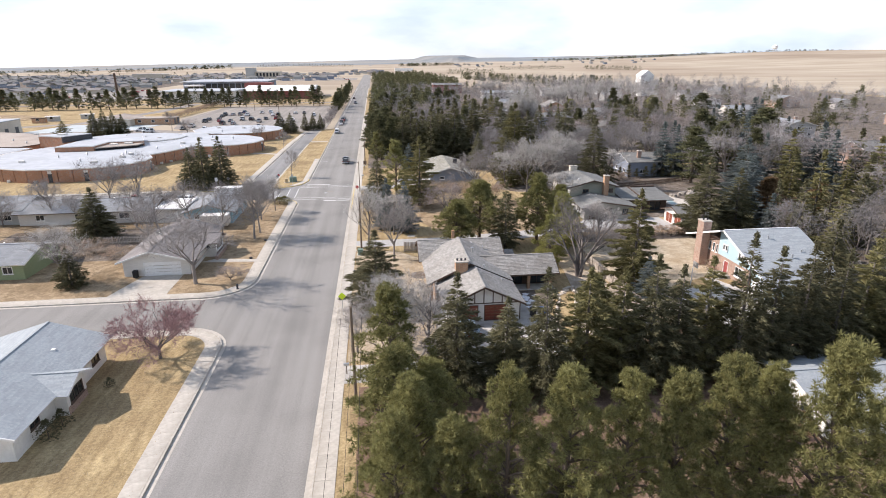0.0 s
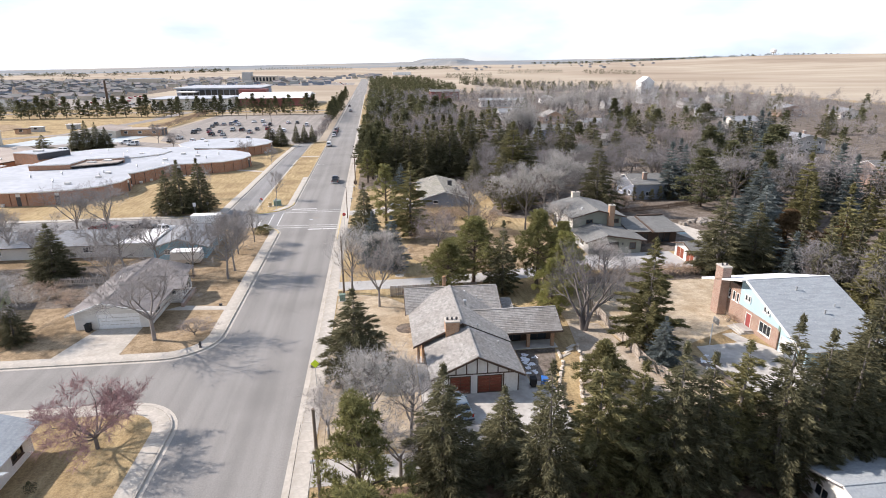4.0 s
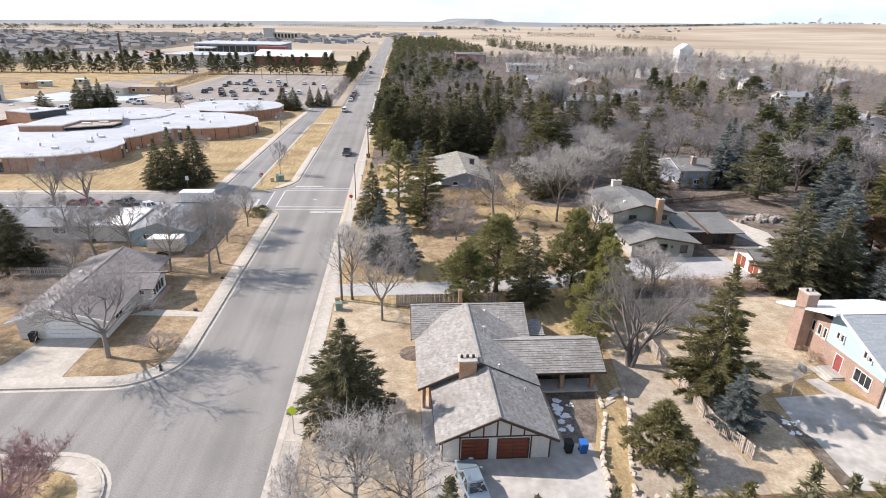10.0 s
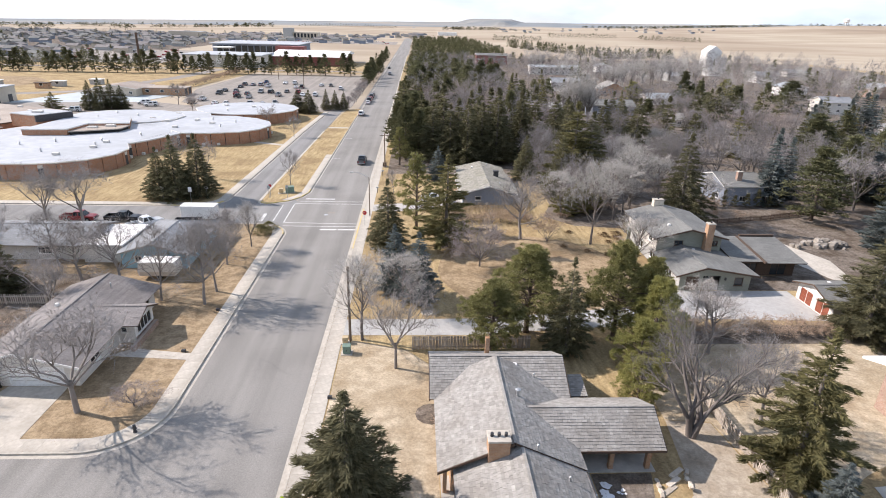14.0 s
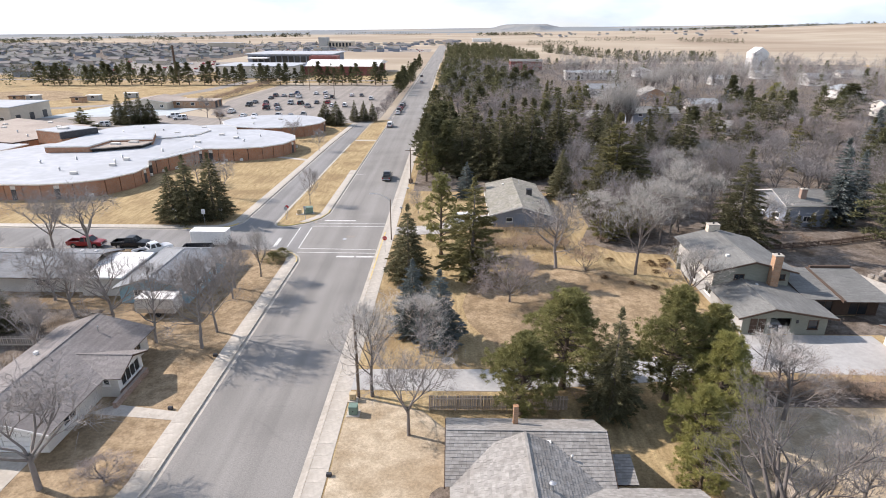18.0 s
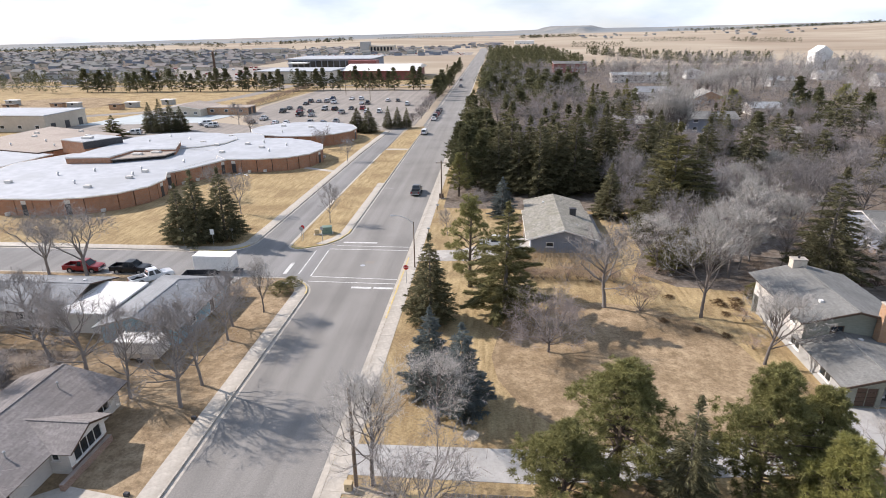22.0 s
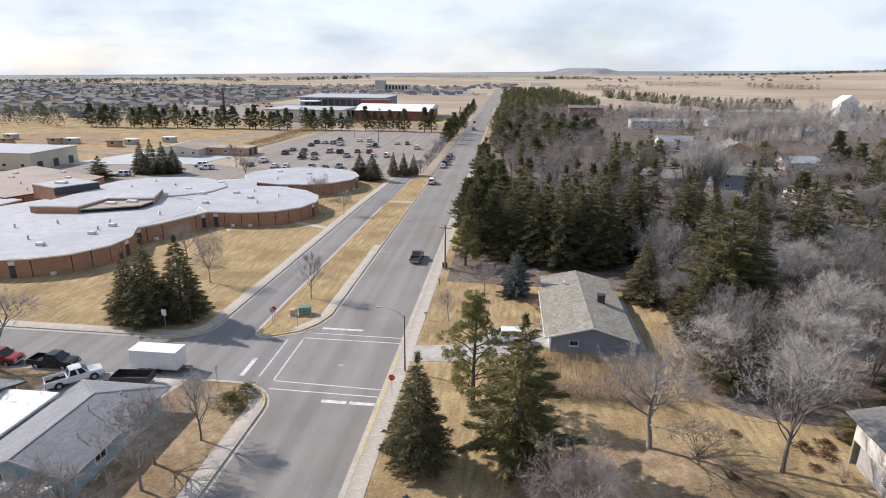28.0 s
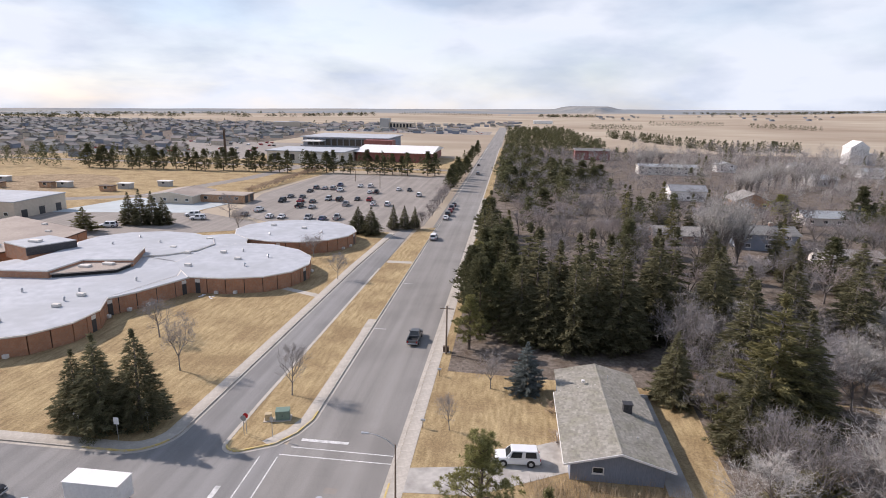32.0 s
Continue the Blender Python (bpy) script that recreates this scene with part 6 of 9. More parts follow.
h.opening("window", "x", 106.6, 57, 59, 0.2, 2.1, trim=M_brown, bars=2, sill=False)
h.opening("window", "x", 106.6, 61, 63.4, 0.2, 2.1, trim=M_brown, bars=2, sill=False)
h.wall("y", 64.6, 106.6, 113.2, 0.1, 2.6, M_sage, (), -1)
h.slope((55.0, 105.8, 2.65), (1, 0, 0), (0, 8.0, 0.85), 4.2, 8.05, M_shingle_d)
h.slope((59.5, 105.2, 2.65), (1, 0, 0), (0, 8.6, 0.85), 5.9, 8.65, M_shingle_d)
h.part("roof_trim", h.sh().add([(59.2, 105.2, 2.5), (59.5, 105.2, 2.5), (59.5, 113.8, 3.35), (59.2, 113.8, 3.35), (59.2, 105.2, 2.78), (59.5, 105.2, 2.78), (59.5, 113.8, 3.63), (59.2, 113.8, 3.63)], [(3, 2, 1, 0), (4, 5, 6, 7), (0, 1, 5, 4), (1, 2, 6, 5), (2, 3, 7, 6), (3, 0, 4, 7)]), M_brown)
h.part("roof_beam", h.sh().box(59.8, 65.2, 113.7, 114.1, 3.2, 3.8, 0.02), M_brown, "dark beam at the back of the wing")
h.part("rear_wall", h.sh().box(55.2, 64.6, 113.2, 113.4, 0.1, 3.3), M_sage)
for x, y, z in ((50.0, 108.2, 3.45), (51.2, 105.6, 3.1), (52.4, 103.4, 2.95), (47.6, 112.0, 5.9)):
    h.boxvent(x, y, z)
h.part("wall_lamp", h.sh().box(51.55, 51.8, 101.35, 101.5, 1.7, 2.1, 0.03), M_darkmetal)

# slate-grey house by the crossing
h = House("slate_house", "low slate-blue house with a mossy shake gable roof and white trim", "house", 24, 150)
h.wall("x", 139.4, 19.0, 28.8, 0.1, 2.6, M_slate, [(21.3, 22.5, 1.1, 1.9)], gable=(23.9, 3.95), label="slate-blue board gable wall")
h.opening("window", "x", 139.4, 21.3, 22.5, 1.1, 1.9)
h.wall("y", 19.0, 139.4, 159.6, 0.1, 2.6, M_slate, [(141.5, 145.9, 0.1, 2.3), (149.6, 152.2, 0.7, 2.2), (155, 157, 0.9, 2.2)])
garage_door(h, "y", 19.0, 141.5, 145.9, 2.3, M_white, rows=4, cols=4)
h.opening("window", "y", 19.0, 149.6, 152.2, 0.7, 2.2, bars=3)
h.opening("window", "y", 19.0, 155, 157, 0.9, 2.2, bars=2)
h.wall("y", 28.8, 139.4, 159.6, 0.1, 2.6, M_slate, [(147, 149, 0.2, 2.2)], -1)
h.opening("window", "y", 28.8, 147, 149, 0.2, 2.2, -1, bars=2, sill=False)
h.wall("x", 159.6, 19.0, 28.8, 0.1, 2.6, M_slate, (), -1, gable=(24.2, 3.6))
h.gable("y", 18.2, 29.6, 138.6, 154.2, 2.55, 4.2, M_shake_m, ridge=24.0)
h.gable("y", 18.7, 29.3, 154.0, 161.0, 2.5, 3.8, M_shake_m, ridge=24.2)
h.fascia([(18.2, 154.25, 2.53), (24.0, 154.25, 4.18), (29.6, 154.25, 2.53)], M_white, 0.03)
h.fascia([(18.15, 138.55, 2.53), (24.0, 138.55, 4.18), (29.65, 138.55, 2.53)], M_white)
h.fascia([(18.15, 138.6, 2.53), (18.15, 154.2, 2.53)], M_white, h=0.16)
h.part("chimney", h.sh().box(25.9, 26.9, 148.3, 149.1, 3.2, 4.6, 0.02), M_darkmetal, "boxed dark metal chimney")
h.part("chimney_cap", h.sh().box(25.8, 27.0, 148.2, 149.2, 4.6, 4.7, 0.02), M_darkmetal)
h.vent(26.4, 142.6, 3.5, 0.3, 0.06), h.boxvent(22.0, 155.5, 3.75), h.vent(25.3, 156.5, 3.9, 0.3, 0.06)
h.part("porch_rail", h.sh().box(18.2, 18.3, 146.4, 147.8, 0.6, 0.68), M_white)
for y in (146.4, 147.1, 147.8):
    h.part("porch_post", h.sh().box(18.2, 18.3, y - 0.05, y + 0.05, 0.1, 0.7), M_white)

# corner house south-west
h = House("white_house", "low white house with a pale grey gable roof and brick skirting", "house", -27, 49)
h.wall("y", -22.0, 40.9, 57.0, 0.1, 2.6, M_stucco, [(43.2, 44.6, 1.2, 2.1), (54.0, 55.6, 1.0, 2.1)], -1)
h.opening("window", "y", -22.0, 43.2, 44.6, 1.2, 2.1, -1, M_brown, bars=2)
h.opening("window", "y", -22.0, 54.0, 55.6, 1.0, 2.1, -1, M_brown, bars=2)
h.wall("y", -20.9, 46.9, 50.3, 0.1, 0.9, M_brick_r, (), -1)
h.wall("y", -20.9, 46.9, 50.3, 0.9, 2.5, M_stucco, [(47.4, 49.8, 0.95, 2.2)], -1, gable=(48.6, 3.3))
h.opening("window", "y", -20.9, 47.4, 49.8, 0.95, 2.2, -1, M_brown, bars=3)
h.wall("x", 46.9, -22.0, -20.9, 0.1, 2.5, M_stucco)
h.wall("x", 50.3, -22.0, -20.9, 0.1, 2.5, M_stucco, (), -1)
h.wall("x", 40.9, -33.0, -22.0, 0.1, 2.6, M_stucco, [(-30, -28, 1.0, 2.1)], gable=(-27.3, 4.2))
h.opening("window", "x", 40.9, -30, -28, 1.0, 2.1, trim=M_brown, bars=2)
h.wall("x", 57.0, -33.0, -22.0, 0.1, 2.6, M_stucco, [(-26, -24.4, 1.0, 2.1)], -1, gable=(-27.3, 4.2))
h.opening("window", "x", 57.0, -26, -24.4, 1.0, 2.1, -1, M_brown, bars=2)
h.wall("y", -33.0, 40.9, 57.0, 0.1, 2.6, M_stucco)
h.gable("y", -33.7, -21.3, 40.2, 57.8, 2.55, 4.45, M_shingle_b, ridge=-27.3, board=M_white)
h.gable("x", -26.5, -20.3, 46.2, 51.0, 2.5, 3.5, M_shingle_b, board=M_white)
h.fascia([(-33.75, 40.15, 2.54), (-27.3, 40.15, 4.44), (-21.25, 40.15, 2.54)], M_white)
h.vent(-24.5, 43.0, 3.5, 0.35), h.vent(-29.0, 52.0, 3.9, 0.35), h.boxvent(-24.6, 53.0, 3.55)

h.root.location.x -= 1.2
h.root.location.y -= 2.0

# cream house with the double garage
h = House("cream_house", "low cream house with a double garage and grey roof", "house", -26, 88)
h.wall("x", 80.2, -31.2, -22.0, 0.1, 2.5, M_cream, [(-28.4, -23.2, 0.1, 2.2)], gable=(-27.4, 3.9), label="cream garage gable wall")
garage_door(h, "x", 80.2, -28.4, -23.2, 2.2, M_white, rows=4, cols=4)
h.wall("y", -31.2, 80.2, 97.0, 0.1, 2.5, M_cream)
h.wall("y", -22.0, 80.2, 97.0, 0.1, 2.5, M_cream, [(82.4, 84.2, 0.9, 2.1), (94, 95.6, 0.9, 2.1)], -1)
h.opening("window", "y", -22.0, 82.4, 84.2, 0.9, 2.1, -1, M_white, bars=2)
h.opening("window", "y", -22.0, 94, 95.6, 0.9, 2.1, -1, M_white, bars=2)
h.wall("x", 97.0, -31.2, -22.0, 0.1, 2.5, M_cream, (), -1, gable=(-27.0, 3.9))
h.gable("y", -31.9, -21.2, 79.6, 97.6, 2.45, 4.05, M_shingle_p, ridge=-27.2)
h.fascia([(-31.95, 79.55, 2.43), (-27.2, 79.55, 4.03), (-21.15, 79.55, 2.43)], M_white)
h.gable("x", -26.0, -19.6, 87.6, 92.8, 2.45, 3.5, M_shingle_p)
h.wall("y", -20.2, 88.0, 92.4, 0.1, 0.8, M_brick_r, (), -1)
h.wall("y", -20.2, 88.0, 92.4, 0.8, 2.45, M_white, [(88.5, 91.9, 0.9, 2.3)], -1, gable=(90.2, 3.2))
h.opening("window", "y", -20.2, 88.5, 91.9, 0.9, 2.3, -1, M_white, bars=4)
h.wall("x", 88.0, -22.0, -20.2, 0.1, 2.45, M_cream, [(-21.7, -21.0, 1.4, 2.1)])
h.opening("window", "x", 88.0, -21.7, -21.0, 1.4, 2.1)
h.wall("x", 92.4, -22.0, -20.2, 0.1, 2.45, M_cream, (), -1)
h.part("planter_wall", h.sh().box(-20.0, -19.6, 86.2, 92.2, 0.1, 0.75, 0.03), M_brick_r)
h.vent(-23.6, 86.2, 3.3, 0.35), h.vent(-25.4, 94.4, 3.9, 0.3), h.boxvent(-29.0, 90.0, 3.7)

# blue-wrapped house and its long neighbour
h = House("wrapped_house", "house wrapped in blue building paper with a grey hip roof", "house", -27, 114)
h.wall("x", 108.0, -31.0, -22.2, 0.1, 2.6, M_tarp, [(-29.2, -28.2, 1.1, 2.0), (-25.4, -24.4, 1.1, 2.0)], gable=(-26.4, 3.8))
h.opening("window", "x", 108.0, -29.2, -28.2, 1.1, 2.0, bars=2)
h.opening("window", "x", 108.0, -25.4, -24.4, 1.1, 2.0, bars=2)
h.wall("y", -22.2, 108.0, 121.0, 0.1, 2.6, M_tarp, [(111, 112.5, 1.0, 2.0), (116, 117.2, 0.1, 2.1)], -1)
h.opening("window", "y", -22.2, 111, 112.5, 1.0, 2.0, -1, bars=2)
h.opening("door", "y", -22.2, 116, 117.2, 0.1, 2.1, -1, M_white, M_brown, sill=False)
h.wall("y", -31.0, 108.0, 121.0, 0.1, 2.6, M_tarp)
h.wall("x", 121.0, -31.0, -22.2, 0.1, 2.6, M_tarp, [(-29.6, -25.2, 0.1, 2.2)], -1)
garage_door(h, "x", 121.0, -29.6, -25.2, 2.2, M_white, -1, rows=4, cols=4)
sl = math.hypot(5.0, 1.55)
h.slope((-21.4, 107.2, 2.55), (0, 1, 0), (-5.0, 0, 1.55), 14.6, sl, M_shingle, hi=lambda s: 14.6 - 4.6 * s / sl)
h.slope((-31.4, 107.2, 2.55), (0, 1, 0), (5.0, 0, 1.55), 14.6, sl, M_shingle, hi=lambda s: 14.6 - 4.6 * s / sl)
h.slope((-31.4, 121.8, 2.55), (1, 0, 0), (0, -4.6, 1.55), 10.0, math.hypot(4.6, 1.55), M_shingle, lo=lambda s: 5.0 * s / 4.854, hi=lambda s: 10.0 - 5.0 * s / 4.854)
h.part("ridge_cap", h.sh().box(-26.53, -26.27, 107.2, 117.3, 4.05, 4.15, 0.03), M_shingle)
h.fascia([(-31.4, 107.15, 2.53), (-26.4, 107.15, 4.08), (-21.4, 107.15, 2.53)], M_grey_s)
h.vent(-23.8, 111.5, 3.4, 0.4), h.vent(-25.2, 114.8, 3.85, 0.6), h.vent(-24.4, 118.2, 3.4, 0.3)
h = House("ranch_row_house", "long low house with grey gable roof and a white flat-roofed link", "house", -45, 116)
h.part("flat_roof", h.sh().box(-37.4, -31.4, 109.6, 118.6, 2.7, 2.95, 0.04), M_white, "white membrane flat roof")
h.part("link_wall", h.sh().box(-37.2, -31.6, 110.0, 118.2, 0.1, 2.7), M_cream)
h.wall("x", 111.0, -62.0, -37.4, 0.1, 2.6, M_cream, [(-59, -57.4, 1.0, 2.1), (-52, -50, 1.0, 2.1), (-44, -42, 1.0, 2.1)])
for a, b in ((-59, -57.4), (-52, -50), (-44, -42)):
    h.opening("window", "x", 111.0, a, b, 1.0, 2.1, bars=2)
h.wall("x", 120.0, -62.0, -37.4, 0.1, 2.6, M_cream, (), -1)
h.wall("y", -62.0, 111.0, 120.0, 0.1, 2.6, M_cream, (), 1, gable=(115.5, 3.9))
h.gable("x", -62.8, -37.0, 110.2, 120.8, 2.55, 4.0, M_shingle)
for x in (-39.0, -41.0, -47, -54):
    h.boxvent(x, 117.2, 3.6)
h.vent(-44, 113.5, 3.5, 0.4)


def simple_house(label, x0, x1, y0, y1, ze, zr, axis, wall_m, roof_m, name="house", chimney=None, windows=3):
    """A plain gabled house with windows on its south and west sides."""
    hh = House(name, label, "house", (x0 + x1) / 2, (y0 + y1) / 2)
    nx, ny = max(1, int((x1 - x0) / 4.2)), max(1, int((y1 - y0) / 4.2))
    lv = [(1.0, 2.1)] + ([(3.6, 4.6)] if ze > 4.4 else [])
    hx = [(x0 + (x1 - x0) * (i + 0.5) / nx - 0.7, x0 + (x1 - x0) * (i + 0.5) / nx + 0.7, a, b) for i in range(nx) for a, b in lv]
    hy = [(y0 + (y1 - y0) * (i + 0.5) / ny - 0.7, y0 + (y1 - y0) * (i + 0.5) / ny + 0.7, a, b) for i in range(ny) for a, b in lv]
    mx, my = (x0 + x1) / 2, (y0 + y1) / 2
    hh.wall("x", y0, x0, x1, 0.05, ze, wall_m, hx, gable=(mx, zr - 0.15) if axis == "y" else None)
    for q in hx:
        hh.opening("window", "x", y0, *q, bars=2)
    hh.wall("y", x0, y0, y1, 0.05, ze, wall_m, hy, gable=(my, zr - 0.15) if axis == "x" else None)
    for q in hy:
        hh.opening("window", "y", x0, *q, bars=2)
    hh.wall("x", y1, x0, x1, 0.05, ze, wall_m, (), -1, gable=(mx, zr - 0.15) if axis == "y" else None)
    hh.wall("y", x1, y0, y1, 0.05, ze, wall_m, (), -1, gable=(my, zr - 0.15) if axis == "x" else None)
    hh.gable(axis, x0 - 0.6, x1 + 0.6, y0 - 0.6, y1 + 0.6, ze - 0.05, zr, roof_m, course=0.45, width=1.4, board=M_white)
    if chimney:
        cx, cy = chimney
        hh.chimney(cx - 0.5, cx + 0.5, cy - 0.4, cy + 0.4, ze - 0.5, zr + 0.9, M_brick_r)
    hh.vent(mx + 1, my + 1.2, zr - 0.5, 0.4)
    return hh


simple_house("small white house with a pale grey roof behind pines", 41.2, 51.0, 33.8, 42.4, 2.6, 4.1, "x", M_stucco, M_shingle_b)
simple_house("olive-green house with a grey gable roof", -58.0, -45.0, 81.0, 91.0, 2.6, 4.0, "x", M_olive, M_shingle)
simple_house("grey-sided house with white-framed windows", -77.0, -62.0, 112.0, 123.0, 3.0, 4.6, "x", M_grey_s, M_shingle)
simple_house("dark blue-grey house deep among trees", 71.5, 79.5, 141.0, 151.0, 4.2, 5.8, "x", M_slate, M_shingle_d, chimney=(75, 143))
h = House("shed", "cream garage shed with dull red doors and a grey roof", "shed", 63.5, 96.2)
h.wall("y", 60.7, 92.7, 99.6, 0.1, 2.4, M_cream, [(93.3, 95.8, 0.1, 2.1), (96.5, 99.0, 0.1, 2.1)], gable=(96.15, 3.45), label="cream gable wall")
for a in (93.3, 96.5):
    garage_door(h, "y", 60.7, a, a + 2.5, 2.1, M_redwood, rows=4, cols=2)
h.wall("x", 92.7, 60.7, 67.0, 0.1, 2.4, M_cream, [(63, 64.2, 1.0, 1.9)])
h.opening("window", "x", 92.7, 63, 64.2, 1.0, 1.9)
h.wall("x", 99.6, 60.7, 67.0, 0.1, 2.4, M_cream, (), -1)
h.wall("y", 67.0, 92.7, 99.6, 0.1, 2.4, M_cream, (), -1, gable=(96.15, 3.45))
h.gable("x", 60.1, 67.5, 92.2, 100.1, 2.35, 3.6, M_shingle_d, board=M_white)
h.fascia([(60.06, 92.2, 2.33), (60.06, 96.15, 3.58), (60.06, 100.1, 2.33)], M_brown, h=0.14)
h.boxvent(63.6, 98.2, 2.9)
FOREST_HOUSES = [(89, 349, 15, 10, 4.4, 6.6, "x", M_white, M_shingle), (110, 335, 14, 12, 3.2, 6.4, "y", M_brick_t, M_shake), (124, 301, 18, 10, 3.0, 4.8, "x", M_cream, M_shingle_b), (85, 258, 16, 10, 5.0, 6.6, "x", M_slate, M_shingle_d),
                 (99, 240, 14, 9, 2.8, 4.4, "x", M_cream, M_shake), (62, 262, 14, 10, 2.8, 4.6, "x", M_brick_r, M_shake), (168, 210, 14, 11, 5, 7, "y", M_grey_s, M_shingle), (150, 150, 14, 10, 5, 7, "x", M_brick_r, M_shingle_d),
                 (190, 280, 13, 10, 5, 7, "x", M_cream, M_shingle), (215, 350, 14, 10, 4.6, 6.6, "y", M_white, M_shingle_b), (106, 452, 34, 10, 5.2, 6.4, "x", M_cream, M_shingle_b), (73, 545, 26, 12, 7.4, 8.8, "x", M_maroon, M_shingle_d),
                 (250, 240, 15, 11, 5, 7, "y", M_brick_r, M_shingle), (240, 420, 13, 10, 4, 6, "x", M_white, M_shingle), (180, 420, 13, 10, 4, 6, "x", M_grey_s, M_shingle_b), (290, 330, 13, 10, 4, 6, "y", M_cream, M_shingle), (263, 345, 16, 12, 5, 7.5, "y", M_brick_r, M_shingle),
                 (232, 470, 14, 10, 4, 6, "x", M_white, M_shingle_b), (262, 455, 16, 10, 3.2, 5, "x", M_cream, M_shingle), (205, 500, 13, 9, 4, 6, "y", M_white, M_shingle), (150, 480, 12, 9, 4.5, 6.5, "y", M_white, M_shingle_b), (300, 480, 18, 10, 3.4, 5.2, "x", M_cream, M_shingle_b)]
for cx, cy, w, d, ze, zr, ax, wm, rm in FOREST_HOUSES:
    simple_house("gabled house half hidden among bare trees", cx - w / 2, cx + w / 2, cy - d / 2, cy + d / 2, ze, zr, ax, wm, rm, chimney=(cx + 2, cy) if ze > 4.5 else None)

# ---- school ----
def lobe(cx, cy, r, n, a0=0.0, sx=1.0, sy=1.0):
    return [(cx + sx * r * math.cos(radians(a0) + 2 * math.pi * i / n), cy + sy * r * math.sin(radians(a0) + 2 * math.pi * i / n)) for i in range(n)]


school = House("school_building", "rounded brick school with pale flat roofs and a stepped centre", "school", -70, 195)
RH = 3.6


def brick_block(poly, z0, z1, roof_m, doors=(), panels=True):
    """A flat-roofed block: brick wall panels between dark recesses, a pale rim and the roof."""
    n = len(poly)
    cx, cy = sum(p[0] for p in poly) / n, sum(p[1] for p in poly) / n
    core = school.sh().prism([(cx + (x - cx) * 0.985, cy + (y - cy) * 0.985) for x, y in poly], z0, z1 - 0.3)
    school.part("wall_core", core, M_dark)
    for i in range(n):
        (xa, ya), (xb, yb) = poly[i], poly[(i + 1) % n]
        d = math.hypot(xb - xa, yb - ya)
        k = max(1, round(d / 4.0)) if panels else 1
        ux, uy = (xb - xa) / d, (yb - ya) / d
        nx, ny = uy, -ux
        if (cx - xa) * nx + (cy - ya) * ny > 0:
            nx, ny = -nx, -ny
        for j in range(k):
            s0, s1 = d * j / k + (0.09 if panels else 0), d * (j + 1) / k - (0.09 if panels else 0)
            q = [(xa + ux * s - nx * o, ya + uy * s - ny * o) for s, o in ((s0, 0.35), (s1, 0.35), (s1, 0.0), (s0, 0.0))]
            school.part("wall_panel", school.sh().prism(q, z0, z1 - 0.28), M_brick)
            if panels and (i * 3 + j) % 5 == 0 and d > 3:
                sm = (s0 + s1) / 2
                q = [(xa + ux * s + nx * o, ya + uy * s + ny * o) for s, o in ((sm - 0.5, -0.05), (sm + 0.5, -0.05), (sm + 0.5, 0.02), (sm - 0.5, 0.02))]
                door = school.part("door", school.sh().prism(q, z0, z0 + 2.3), M_darkmetal)
                q = [(xa + ux * s + nx * o, ya + uy * s + ny * o) for s, o in ((sm - 0.5, 0.0), (sm + 0.5, 0.0), (sm + 0.5, 0.03), (sm - 0.5, 0.03))]
                part("door_head", school.sh().prism(q, z0 + 2.3, z0 + 3.0), M_cream, door)
            elif panels and (i + j) % 4 == 1 and d > 3:
                sm = (s0 + s1) / 2
                school.part("wall_unit", school.sh().box(xa + ux * sm + nx * 0.2 - 0.35, xa + ux * sm + nx * 0.2 + 0.35, ya + uy * sm + ny * 0.2 - 0.35, ya + uy * sm + ny * 0.2 + 0.35, z0 + 0.1, z0 + 0.7, 0.04), M_cream)
    rim = [(cx + (x - cx) * 1.012, cy + (y - cy) * 1.012) for x, y in poly]
    school.part("roof_edge", school.sh().prism(rim, z1 - 0.28, z1 - 0.04), M_brown if roof_m is M_gravelroof else M_cream)
    school.part("roof", school.sh().prism([(cx + (x - cx) * 0.998, cy + (y - cy) * 0.998) for x, y in poly], z1 - 0.1, z1), roof_m)


L1 = [(-72.0, 153.6), (-66.3, 155.2), (-61.4, 158.4), (-58.2, 164.0), (-58.0, 170.0), (-61.0, 176.0), (-56.4, 191.0), (-60.0, 200.0), (-80.0, 206.0), (-98.0, 196.0), (-104.0, 184.0), (-102.0, 168.0), (-94.0, 157.5), (-83.0, 153.4)]
L2 = [(-53.8, 190.6), (-46.0, 191.0), (-39.0, 193.4), (-34.6, 198.0), (-33.0, 204.4), (-34.8, 211.0), (-40.0, 216.6), (-48.0, 220.4), (-56.5, 220.4), (-62.0, 214.0), (-62.5, 200.0)]
L3 = lobe(-48.6, 238.0, 16.2, 14, 8, 1.05, 0.9)
L4 = lobe(-79.0, 215.0, 15.4, 12, 10, 1.1, 0.86)
brick_block(L1, 0.1, RH, M_membrane)
brick_block(L2, 0.1, RH + 0.02, M_membrane)
brick_block([(-61.5, 174.6), (-58.0, 180.0), (-53.2, 191.2), (-56.0, 197.0), (-63.0, 190.0)], 0.1, RH - 0.06, M_membrane)
brick_block(L3, 0.1, RH + 0.04, M_membrane)
brick_block(L4, 0.1, RH + 0.3, M_membrane)
brick_block([(-64, 199), (-54, 217), (-60, 232), (-72, 226), (-80, 204)], 0.1, RH - 0.04, M_membrane, panels=False)
brick_block([(-90.6, 183.6), (-80.0, 184.6), (-79.2, 193.4), (-69.2, 195.4), (-73.6, 206.4), (-89.5, 203.6)], RH - 0.3, 5.2, M_membrane, panels=False)
school.part("clerestory", school.sh().prism([(-79.6, 185.0), (-77.0, 186.8), (-69.8, 190.6), (-69.4, 195.0), (-79.2, 193.4)], RH - 0.2, 4.3), M_dark, "dark sloping clerestory glazing")
